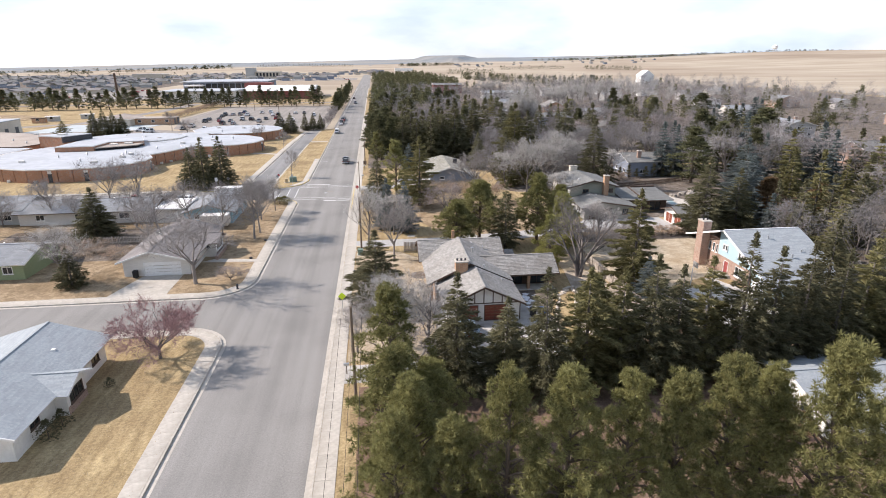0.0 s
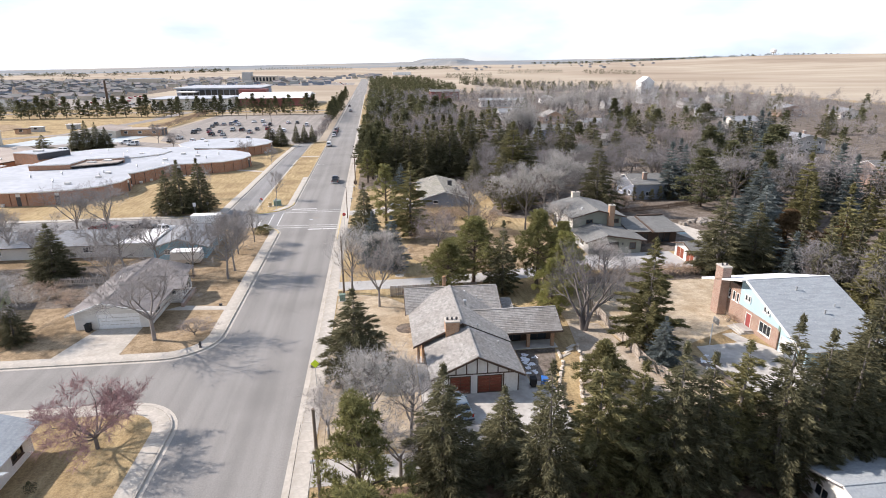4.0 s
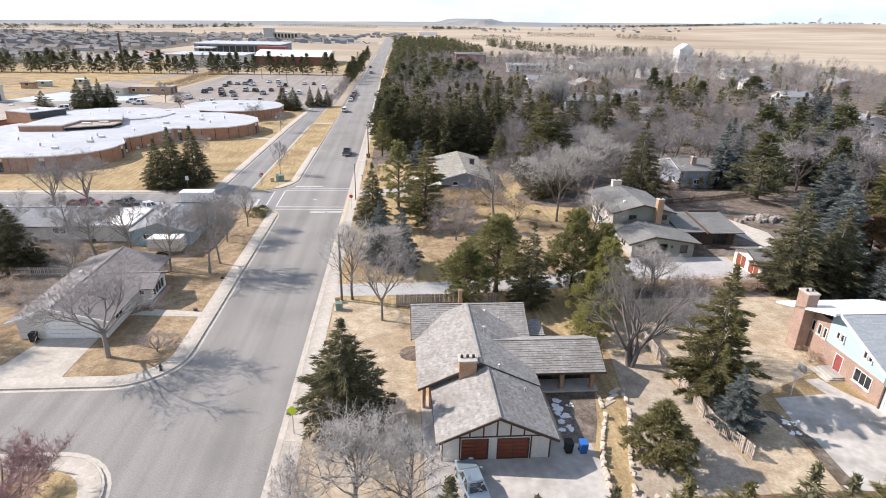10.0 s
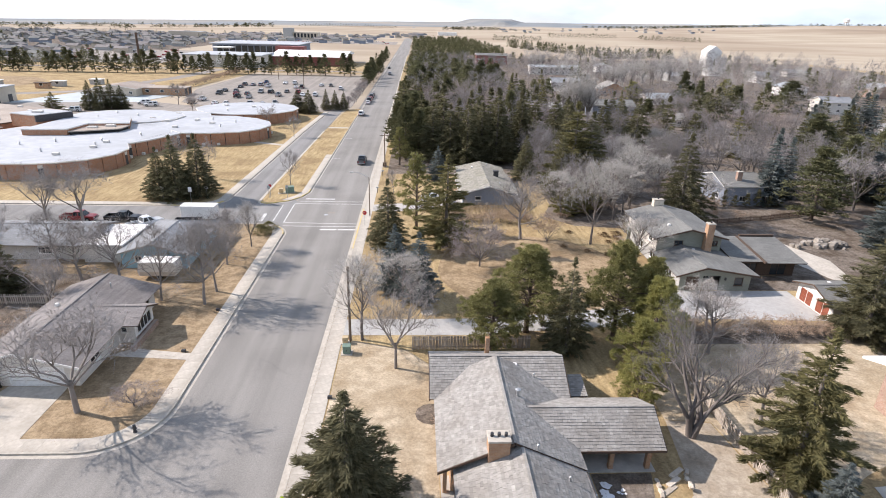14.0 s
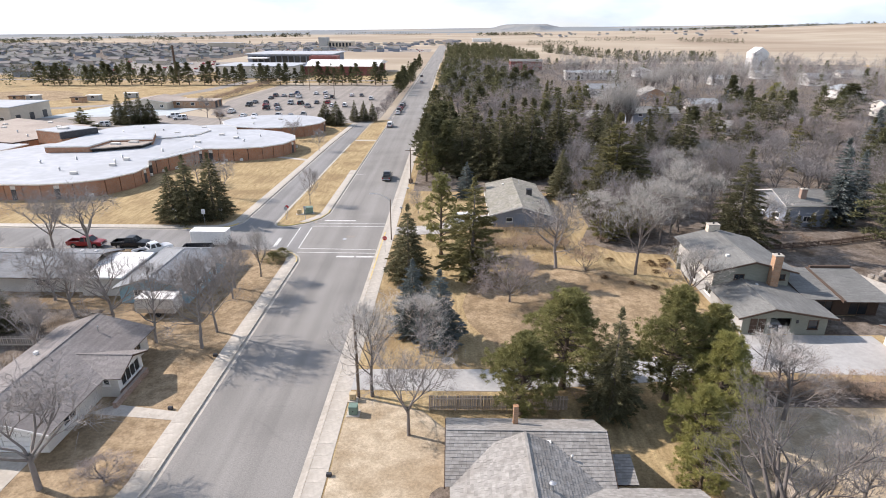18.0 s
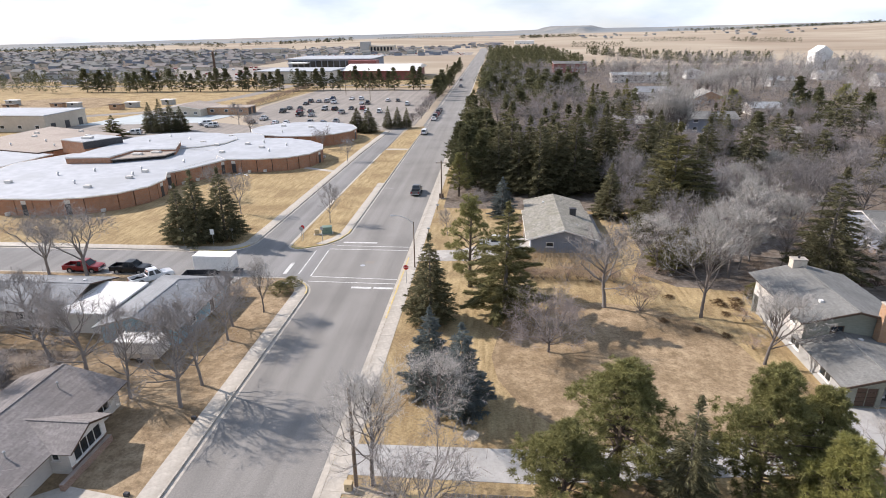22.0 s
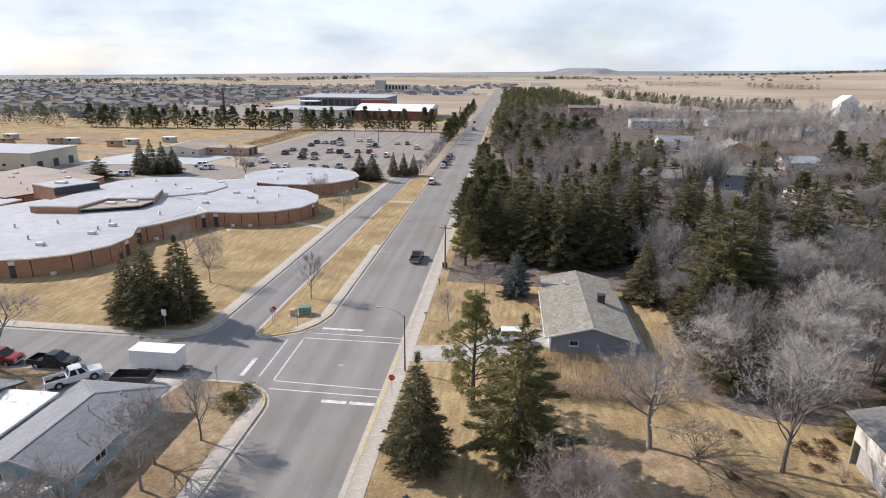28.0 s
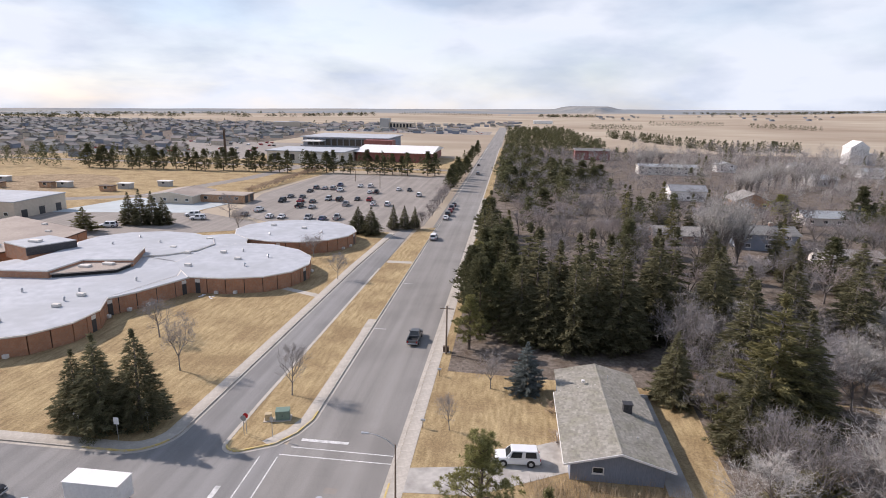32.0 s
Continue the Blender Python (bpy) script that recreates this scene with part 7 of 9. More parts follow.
school.part("clerestory_roof", school.sh().prism([(-79.8, 184.8), (-76.6, 186.2), (-69.2, 190.2), (-69.0, 195.4), (-79.2, 194.0)], 4.3, 4.55), M_gravelroof)
brick_block([(-102.4, 198.4), (-93.4, 194.8), (-88.4, 203.2), (-97.8, 206.4)], RH - 0.3, 6.9, M_membrane, panels=False)
school.part("louvre", school.sh().prism([(-93.6, 194.6), (-93.3, 194.4), (-88.1, 203.0), (-88.4, 203.3)], 5.0, 6.75), M_darkmetal, "dark louvred face of the plant room")
brick_block([(-140, 205), (-108, 196), (-102, 210), (-104, 226), (-138, 240)], 0.1, RH + 0.1, M_gravelroof)
brick_block([(-150, 160), (-108, 158), (-104, 196), (-142, 204)], 0.1, RH - 0.2, M_membrane)
srg = random.Random(9)
for cxy in ((-75, 165), (-70, 162), (-66, 170), (-68, 178), (-66, 176), (-67, 173), (-84, 172), (-90, 165), (-78, 176), (-62, 186), (-50, 205), (-56, 210), (-46, 200), (-52, 212), (-44, 208), (-58, 198), (-47, 240), (-57, 242), (-40, 235), (-53, 230), (-76, 216), (-84, 220), (-70, 212), (-86, 212), (-66, 222), (-64, 208),
            (-110, 205), (-118, 212), (-124, 206), (-112, 222), (-128, 220), (-120, 230), (-132, 226), (-134, 212), (-108, 214), (-126, 196), (-120, 180), (-130, 175), (-112, 170)):
    z = RH + 0.02
    if srg.random() < 0.4:
        u = school.part("roof_unit", school.sh().box(cxy[0] - 0.7, cxy[0] + 0.7, cxy[1] - 0.45, cxy[1] + 0.45, z, z + 0.55, 0.06), M_cream)
    else:
        u = school.part("roof_vent", school.sh().tube([(*cxy, z), (*cxy, z + 0.55), (*cxy, z + 0.6), (*cxy, z + 0.8)], [0.18, 0.18, 0.32, 0.12], 8), M_metal)
for cxy in ((-76.5, 190.5), (-73.0, 193.0)):
    school.part("roof_unit", school.sh().box(cxy[0] - 1.2, cxy[0] + 1.2, cxy[1] - 0.6, cxy[1] + 0.6, 4.5, 5.0, 0.08), M_cream)
school.part("roof_unit", school.sh().box(-97, -94.4, 199.0, 200.6, 6.9, 7.4, 0.08), M_cream)

# ---- farther buildings ----
def flat_building(label, x0, x1, y0, y1, z1, wall_m, roof_m, name="flat_roofed_building", win=0, doors=0):
    hh = House(name, label, "building", (x0 + x1) / 2, (y0 + y1) / 2)
    hh.part("wall", hh.sh().box(x0, x1, y0, y1, 0.02, z1 - 0.3), wall_m)
    hh.part("roof", hh.sh().box(x0 - 0.3, x1 + 0.3, y0 - 0.3, y1 + 0.3, z1 - 0.3, z1, 0.05), roof_m)
    for i in range(win):
        xm = x0 + (x1 - x0) * (i + 0.5) / win
        w = hh.part("window", hh.sh().box(xm - 0.8, xm + 0.8, y0 - 0.05, y0 + 0.06, 1.2, 2.4), M_white)
        part("pane", hh.sh().box(xm - 0.7, xm + 0.7, y0 - 0.07, y0 - 0.04, 1.3, 2.3), M_glass, w)
    for i in range(doors):
        ym = y0 + (y1 - y0) * (i + 0.5) / doors
        hh.part("door", hh.sh().box(x1 - 0.05, x1 + 0.06, ym - 1.2, ym + 1.2, 0.05, 2.8), M_darkmetal)
    return hh


flat_building("big beige metal hall behind the school", -182, -148, 250, 272, 6.0, M_beige, M_membrane, win=5, doors=3)
flat_building("long brown brick building beside the car park", -111, -92, 296, 305, 3.2, M_brick_t, M_gravelroof, win=3, doors=2)
hh = simple_house("long beige shed behind the school", -128, -110, 290, 308, 3.2, 4.6, "y", M_beige, M_gravelroof, name="shed")
for x, y in ((-214, 312), (-194, 317), (-188, 320), (-162, 313), (-160, 322), (-148, 333), (-228, 330)):
    flat_building("small brown dugout shed at the ball field", x - 2.8, x + 2.8, y - 1.6, y + 1.6, 2.6, M_brick_t if x % 4 else M_grey_s, M_brown if x % 4 else M_white, name="dugout", win=1)
hs = House("high_school", "large red and white modern school with glass front", "school", -110, 560)
hs.part("wing", hs.sh().box(-150, -98, 452, 490, 0, 7.5), M_cream, "pale clad wing")
hs.part("roof", hs.sh().box(-151, -97, 451, 491, 7.5, 8.2, 0.1), M_membrane)
hs.part("hall", hs.sh().box(-96, -44, 478, 540, 0, 6.45), M_maroon)
hs.part("hall_roof", hs.sh().add([(-98, 476, 6.5), (-42, 476, 6.5), (-42, 542, 6.5), (-98, 542, 6.5), (-98, 509, 9.6), (-42, 509, 9.6)], [(0, 1, 5, 4), (2, 3, 4, 5), (0, 4, 3), (1, 2, 5), (3, 2, 1, 0)]), M_white, "low white hall roof")
hs.part("rear_block", hs.sh().box(-170, -96, 575, 640, 0, 10.0), M_slate)
hs.part("rear_roof", hs.sh().box(-172, -94, 573, 642, 10.0, 10.7, 0.1), M_membrane)
hs.part("red_wing", hs.sh().box(-112, -88, 560, 575, 0, 9.6), M_maroon)
for i in range(10):
    x = -166 + i * 5.4
    hs.part("window", hs.sh().box(x, x + 4.4, 574.6, 575, 3.5, 8.8), M_glass)
hs.part("canopy", hs.sh().box(-166, -150, 560, 575, 7.0, 8.0, 0.1), M_white)
for i in range(8):
    x = -146 + i * 6
    hs.part("window", hs.sh().box(x, x + 3, 451.7, 452.1, 2.0, 6.0), M_white if i % 2 else M_glass)
fb = House("far_hall", "distant dark multi-storey block on the plain", "building", -190, 1040)
fb.part("tower", fb.sh().box(-204, -190, 1020, 1040, 0, 17), M_grey_s)
fb.part("hall", fb.sh().box(-190, -150, 1025, 1050, 0, 11), M_beige)
for i in range(7):
    fb.part("window", fb.sh().box(-188 + i * 5.4, -185 + i * 5.4, 1024.5, 1025.1, 3, 9), M_glass)
flat_building("distant low pale building on the plain", -370, -320, 985, 1005, 9, M_beige, M_membrane, win=6)
flat_building("distant white building by the long road", 60, 105, 1500, 1525, 8, M_white, M_white, win=5)
st = House("brick_stack", "tall thin dark chimney stack", "chimney", -180, 454)
st.part("shaft", st.sh().tube([(-180, 454, 0), (-180, 454, 12), (-180, 454, 21)], [1.0, 0.8, 0.7], 12), M_brown)
tk = House("grain_tank", "white gabled grain elevator rising over the trees", "silo", 273, 563)
tk.part("tower", tk.sh().box(266.5, 279.5, 557, 569, 0, 13.6), M_white)
tk.part("tower_roof", tk.sh().add([(266, 556.5, 13.6), (280, 556.5, 13.6), (280, 569.5, 13.6), (266, 569.5, 13.6), (273, 556.5, 18.6), (273, 569.5, 18.6)], [(0, 1, 4), (2, 3, 5), (0, 4, 5, 3), (1, 2, 5, 4), (3, 2, 1, 0)]), M_white)
tk.part("annex", tk.sh().box(279.6, 286, 558, 568, 0, 9.0), M_membrane)
zt = far_height(1880, 2640)
tw = House("hill_tower", "pale water tower on the far hill", "water tower", 1880, 2640)
for dx, dy in ((-7, -7), (7, -7), (7, 7), (-7, 7)):
    tw.part("leg", tw.sh().tube([(1880 + dx, 2640 + dy, zt - 3), (1880 + dx * 0.7, 2640 + dy * 0.7, zt + 14)], [1.4, 1.2], 8), M_metal)
tw.part("tank", tw.sh().tube([(1880, 2640, zt + 12), (1880, 2640, zt + 15), (1880, 2640, zt + 26), (1880, 2640, zt + 30)], [6, 12, 12, 3], 20), M_white)

# ---- vehicles ----
PROFILES = {  # side outline of the lower body and of the glass house, length, width
    "sedan": ([(0, 0.32), (0.05, 0.72), (0.55, 0.86), (1.35, 0.92), (3.5, 0.94), (4.45, 0.88), (4.6, 0.6), (4.55, 0.3)], [(1.2, 0.9), (1.85, 1.40), (3.2, 1.42), (3.9, 0.93)], 4.6, 1.8),
    "suv": ([(0, 0.38), (0.04, 0.95), (0.5, 1.06), (1.4, 1.1), (4.95, 1.12), (5.1, 0.95), (5.1, 0.4)], [(1.25, 1.08), (1.85, 1.78), (4.7, 1.82), (5.0, 1.1)], 5.1, 1.95),
    "pickup": ([(0, 0.45), (0.04, 1.0), (0.5, 1.10), (1.55, 1.14), (3.55, 1.16), (3.6, 1.16), (5.65, 1.16), (5.7, 0.5)], [(1.4, 1.12), (2.05, 1.80), (3.25, 1.82), (3.55, 1.14)], 5.7, 1.95),
}


def vehicle(shape_name, colour, label, x, y, turn, z=0.0, name=None):
    """A car, nose along -x of its own frame, standing on four wheels."""
    body_p, cab_p, ln, w = PROFILES[shape_name]
    root = thing(name or {"sedan": "car", "suv": "suv", "pickup": "pickup_truck"}[shape_name], label, "car" if shape_name != "pickup" else "truck", at=(x, y, z), turn=turn)
    p = CAR_PAINT[colour]
    r = 0.34 if shape_name == "sedan" else 0.40
    low = body_p[0][1]

    def loft(stations):
        """Rounded hull through stations (x, bottom, top, half width)."""
        s_, n = Shape(), 10
        pts = []
        for sx, zb, zt, hw in stations:
            zm = zb + (zt - zb) * 0.55
            pts += [(sx - ln / 2, q * hw * k, zz) for q, k, zz in ((-1, 0.9, zb), (-1, 0.99, zb + 0.1), (-1, 1.0, zm), (-1, 0.95, zt - 0.07), (-1, 0.86, zt), (1, 0.86, zt), (1, 0.95, zt - 0.07), (1, 1.0, zm), (1, 0.99, zb + 0.1), (1, 0.9, zb))]
        m = len(stations)
        s_.add(pts, [tuple(range(n - 1, -1, -1)), tuple(range(n * (m - 1), n * m))] + [(i * n + j, i * n + (j + 1) % n, (i + 1) * n + (j + 1) % n, (i + 1) * n + j) for i in range(m - 1) for j in range(n)])
        return s_

    def pane(quad, k, out):
        """A slab a little proud of a four-cornered face."""
        q = [Vector(c) for c in quad]
        mid = sum(q, Vector()) / 4
        nrm = (q[1] - q[0]).cross(q[3] - q[0]).normalized()
        if nrm.dot(mid - out) < 0:
            nrm = -nrm
        q = [mid + (c - mid) * k for c in q]
        return Shape().add([tuple(c - nrm * 0.02) for c in q] + [tuple(c + nrm * 0.012) for c in q], [(3, 2, 1, 0), (4, 5, 6, 7), (0, 1, 5, 4), (1, 2, 6, 5), (2, 3, 7, 6), (3, 0, 4, 7)])

    tops = [q for q in body_p if q[1] > low + 0.25]
    end = ln if shape_name != "pickup" else 3.62
    rows = [(0.0, low, low + 0.3, w / 2 - 0.16)] + [(max(0.02, min(px, end - 0.06)), low - 0.06, pz, w / 2 - (0.1 if px < 0.2 or px > ln - 0.1 else 0)) for px, pz in tops if px <= end] + [(end, low, tops[-1][1] - 0.05, w / 2 - (0.1 if shape_name != "pickup" else 0))]
    rows = [q for i, q in enumerate(rows) if i == 0 or q[0] > rows[i - 1][0] + 0.005]
    part("body", loft(rows), p, root, smooth=False)
    (xa, za), (xb, zb_), (xc, zc), (xd, zd) = cab_p
    hb, ht = w / 2 - 0.07, w / 2 - 0.27
    c = [(xa - ln / 2, -hb, za), (xb - ln / 2, -ht, zb_), (xc - ln / 2, -ht, zc), (xd - ln / 2, -hb, zd)]
    e = [(q[0], -q[1], q[2]) for q in c]
    cab = part("cabin", Shape().add(c + e, [(0, 1, 2, 3), (7, 6, 5, 4), (0, 4, 5, 1), (1, 5, 6, 2), (2, 6, 7, 3), (3, 7, 4, 0)]), p, root)
    part("roof", Shape().box(xb - ln / 2 - 0.02, xc - ln / 2 + 0.02, -ht - 0.01, ht + 0.01, min(zb_, zc) - 0.05, max(zb_, zc) + 0.035, 0.04), p, root)
    inside = Vector(((xa + xd) / 2 - ln / 2, 0, (za + zb_) / 2))
    part("windscreen", pane([c[0], e[0], e[1], c[1]], 0.88, inside), M_glass, cab)
    part("rear_window", pane([c[3], e[3], e[2], c[2]], 0.82, inside), M_glass, cab)
    for q in (c, e):
        lo_ = [Vector(q[0]).lerp(Vector(q[3]), k) for k in (0.1, 0.48, 0.54, 0.93)]
        hi_ = [Vector(q[1]).lerp(Vector(q[2]), k) for k in (0.02, 0.46, 0.53, 0.98)]
        part("side_window", pane([lo_[0], lo_[1], hi_[1], hi_[0]], 0.86, inside), M_glass, cab)
        part("side_window", pane([lo_[2], lo_[3], hi_[3], hi_[2]], 0.86, inside), M_glass, cab)
    for t in (-1, 1):
        part("head_lamp", Shape().box(-ln / 2 + 0.0, -ln / 2 + 0.14, t * (w / 2 - 0.34) - 0.2, t * (w / 2 - 0.34) + 0.2, low + 0.3, low + 0.48, 0.03), M_lamp_w, root)
        part("tail_lamp", Shape().box(ln / 2 - 0.1, ln / 2 + 0.02, t * (w / 2 - 0.22) - 0.1, t * (w / 2 - 0.22) + 0.1, 0.66, 0.98, 0.02), M_lamp_r, root)
        part("mirror", Shape().box(xa - ln / 2 + 0.25, xa - ln / 2 + 0.4, t * (w / 2 + 0.08) - 0.1, t * (w / 2 + 0.08) + 0.1, za + 0.02, za + 0.2, 0.03), p, root)
        for wx in (ln * 0.19, ln * 0.79):
            part("wheel_arch", Shape().tube([(wx - ln / 2, t * (w / 2 - 0.3), r + 0.03), (wx - ln / 2, t * (w / 2 + 0.004), r + 0.03)], [r * 1.18, r * 1.18], 14), M_dark, root)
            ty = part("wheel", Shape().tube([(wx - ln / 2, t * (w / 2 - 0.22), r), (wx - ln / 2, t * (w / 2 + 0.02), r)], [r, r], 16), M_rubber, root)
            part("rim", Shape().tube([(wx - ln / 2, t * (w / 2 - 0.05), r), (wx - ln / 2, t * (w / 2 + 0.03), r)], [r * 0.62, r * 0.58], 12), M_metal, ty)
    part("bumper", Shape().box(-ln / 2 - 0.06, -ln / 2 + 0.12, -w / 2 + 0.1, w / 2 - 0.1, low - 0.02, low + 0.2, 0.05), M_metal if shape_name == "pickup" else M_darkmetal, root)
    part("rear_bumper", Shape().box(ln / 2 - 0.1, ln / 2 + 0.07, -w / 2 + 0.08, w / 2 - 0.08, low - 0.02, low + 0.18, 0.05), M_metal if shape_name == "pickup" else M_darkmetal, root)
    part("grille", Shape().box(-ln / 2 - 0.015, -ln / 2 + 0.1, -w / 2 + 0.52, w / 2 - 0.52, low + 0.22, low + 0.5, 0.02), M_darkmetal, root)
    if shape_name == "pickup":
        part("bed", Shape().box(3.6 - ln / 2, 5.62 - ln / 2, -w / 2 + 0.12, w / 2 - 0.12, 0.5, 0.72), M_dark, root)
        part("tailgate", Shape().box(5.6 - ln / 2, 5.68 - ln / 2, -w / 2 + 0.1, w / 2 - 0.1, 0.6, 1.16, 0.02), p, root)
        for t in (-1, 1):
            part("bed_side", Shape().box(3.62 - ln / 2, 5.68 - ln / 2, t * (w / 2 - 0.075) - 0.07, t * (w / 2 - 0.075) + 0.07, 0.5, 1.17, 0.03), p, root)
    return root


vehicle("pickup", "black", "black crew-cab pickup parked at the kerb", -40.3, 128.2, 180)
vehicle("pickup", "white", "white pickup parked on the concrete drive", -35.2, 125.0, 228, z=0.15)
vehicle("pickup", "red", "red pickup parked at the kerb beneath a bare tree", -47.6, 128.2, 180)
vehicle("pickup", "grey", "dark grey pickup driving along the street", -3.6, 174.0, -90)
vehicle("suv", "white", "large white SUV parked on the house drive", 13.4, 141.6, 4, z=0.15)
vehicle("sedan", "slate", "grey-blue car parked before the garage", 15.4, 56.4, -80, z=0.15)
vehicle("sedan", "white", "white car parked inside the open garage", 49.8, 104.6, 90, z=0.16)
# trailers
tr = thing("box_trailer", "tall white enclosed trailer parked at the kerb", "trailer", at=(-27.6, 129.2, 0))
part("body", Shape().box(-2.9, 2.9, -1.1, 1.1, 0.55, 2.75, 0.05), M_white, tr)
part("roof", Shape().box(-2.95, 2.95, -1.14, 1.14, 2.75, 2.83, 0.02), M_white, tr)
part("door", Shape().box(1.4, 2.2, -1.13, -1.1, 0.7, 2.5), M_white, tr)
part("frame_rail", Shape().box(-3.0, 4.0, -0.35, 0.35, 0.4, 0.55), M_darkmetal, tr)
for x in (-0.5, 0.5):
    for t in (-1, 1):
        part("wheel", Shape().tube([(x, t * 0.85, 0.35), (x, t * 1.1, 0.35)], [0.35, 0.35], 14), M_rubber, tr)
tr = thing("dump_trailer", "black open dump trailer parked on the drive", "trailer", at=(-28.2, 125.2, 0.13), turn=6)
for a in ((-2.1, 2.1, -1.0, -0.92), (-2.1, 2.1, 0.92, 1.0), (-2.1, -2.02, -0.92, 0.92), (2.02, 2.1, -0.92, 0.92)):
    part("side_wall", Shape().box(*a, 0.7, 1.45, 0.02), M_darkmetal, tr)
part("floor", Shape().box(-2.05, 2.05, -0.95, 0.95, 0.62, 0.7), M_darkmetal, tr)
part("drawbar", Shape().box(-3.3, -2.05, -0.1, 0.1, 0.5, 0.62), M_darkmetal, tr)
for x in (0.1, 0.95):
    for t in (-1, 1):
        ty = part("wheel", Shape().tube([(x, t * 1.02, 0.37), (x, t * 1.25, 0.37)], [0.37, 0.37], 14), M_rubber, tr)
        part("rim", Shape().tube([(x, t * 1.2, 0.37), (x, t * 1.27, 0.37)], [0.2, 0.2], 10), M_metal, ty)
tr = thing("camper_trailer", "old white and cream camper trailer standing on the lawn", "trailer", at=(-24.6, 105.2, 0.13))
prof = [(-2.4, 0.55), (-2.55, 1.2), (-2.35, 2.2), (-1.9, 2.45), (2.0, 2.5), (2.5, 2.1), (2.55, 1.0), (2.3, 0.55)]
s = Shape()
n = len(prof)
s.add([(x, -1.05, z) for x, z in prof] + [(x, 1.05, z) for x, z in prof], [tuple(range(n - 1, -1, -1)), tuple(range(n, 2 * n))] + [(i, (i + 1) % n, n + (i + 1) % n, n + i) for i in range(n)])
part("body", s, M_cream, tr)
part("roof", Shape().box(-2.35, 2.45, -1.12, 1.12, 2.40, 2.56, 0.05), M_white, tr, "bright white roof")
part("skirt", Shape().box(-2.3, 2.3, -1.075, 1.075, 0.6, 1.15, 0.02), M_beige, tr)
for t in (-1, 1):
    part("wheel", Shape().tube([(0.2, t * 0.85, 0.33), (0.2, t * 1.08, 0.33)], [0.33, 0.33], 14), M_rubber, tr)
# cars along the street and in the car park
crg = random.Random(3)
COLS = ["white", "black", "silver", "grey", "red", "blue", "white", "black", "silver"]
for i, (x, y) in enumerate(((-10.6, 249.5), (-10.6, 281), (-10.6, 288), (-10.6, 295), (-10.6, 302), (-10.6, 309), (-7.7, 421), (-10.3, 470))):
    c = ["white", "white", "black", "red", "grey", "black", "silver", "black"][i]
    vehicle(["suv", "sedan"][i % 2], c, f"{c} car parked along the street kerb", x, y, -90)
proto = {}
for i, (x, y) in enumerate([(-80.2, 314.3), (-79.4, 303.4), (-68.4, 293.0), (-67.1, 304.2), (-63.0, 291.8), (-62.8, 311.4), (-52.3, 300.4), (-51.3, 313.8), (-51.0, 333.8), (-45.8, 313.1), (-79.5, 281.6), (-80.7, 272.2), (-77.7, 331.2), (-78.2, 341.3), (-65.3, 336.2), (-70.8, 270.8),
                            (-66.5, 270.8), (-36.4, 303.6), (-47.6, 273.3), (-75, 314), (-72, 304), (-58, 311), (-48, 334), (-42, 303), (-60, 352), (-55, 352), (-70, 352), (-40, 345), (-35, 345), (-28, 330), (-57, 271), (-52, 271), (-74, 341), (-70, 341)]):
    c = COLS[crg.randrange(9)]
    k = (["sedan", "suv", "pickup", "sedan"][i % 4], c)
    turn = crg.choice((90, -90)) + crg.uniform(-4, 4)
    if k not in proto:
        proto[k] = vehicle(k[0], c, f"{c} car standing in the school car park", x, y, turn, z=0.01)
        tagged(proto[k], group="cars in the car park")
    else:
        copy_thing(proto[k], pose(x, y, 0.01, 0, 0, turn))
for x, y in ((-100.9, 254.8), (-112.1, 245.4), (-96.8, 267.1), (-92, 262)):
    vehicle("suv", "white", "white van standing behind the school", x, y, 20, z=0.16)

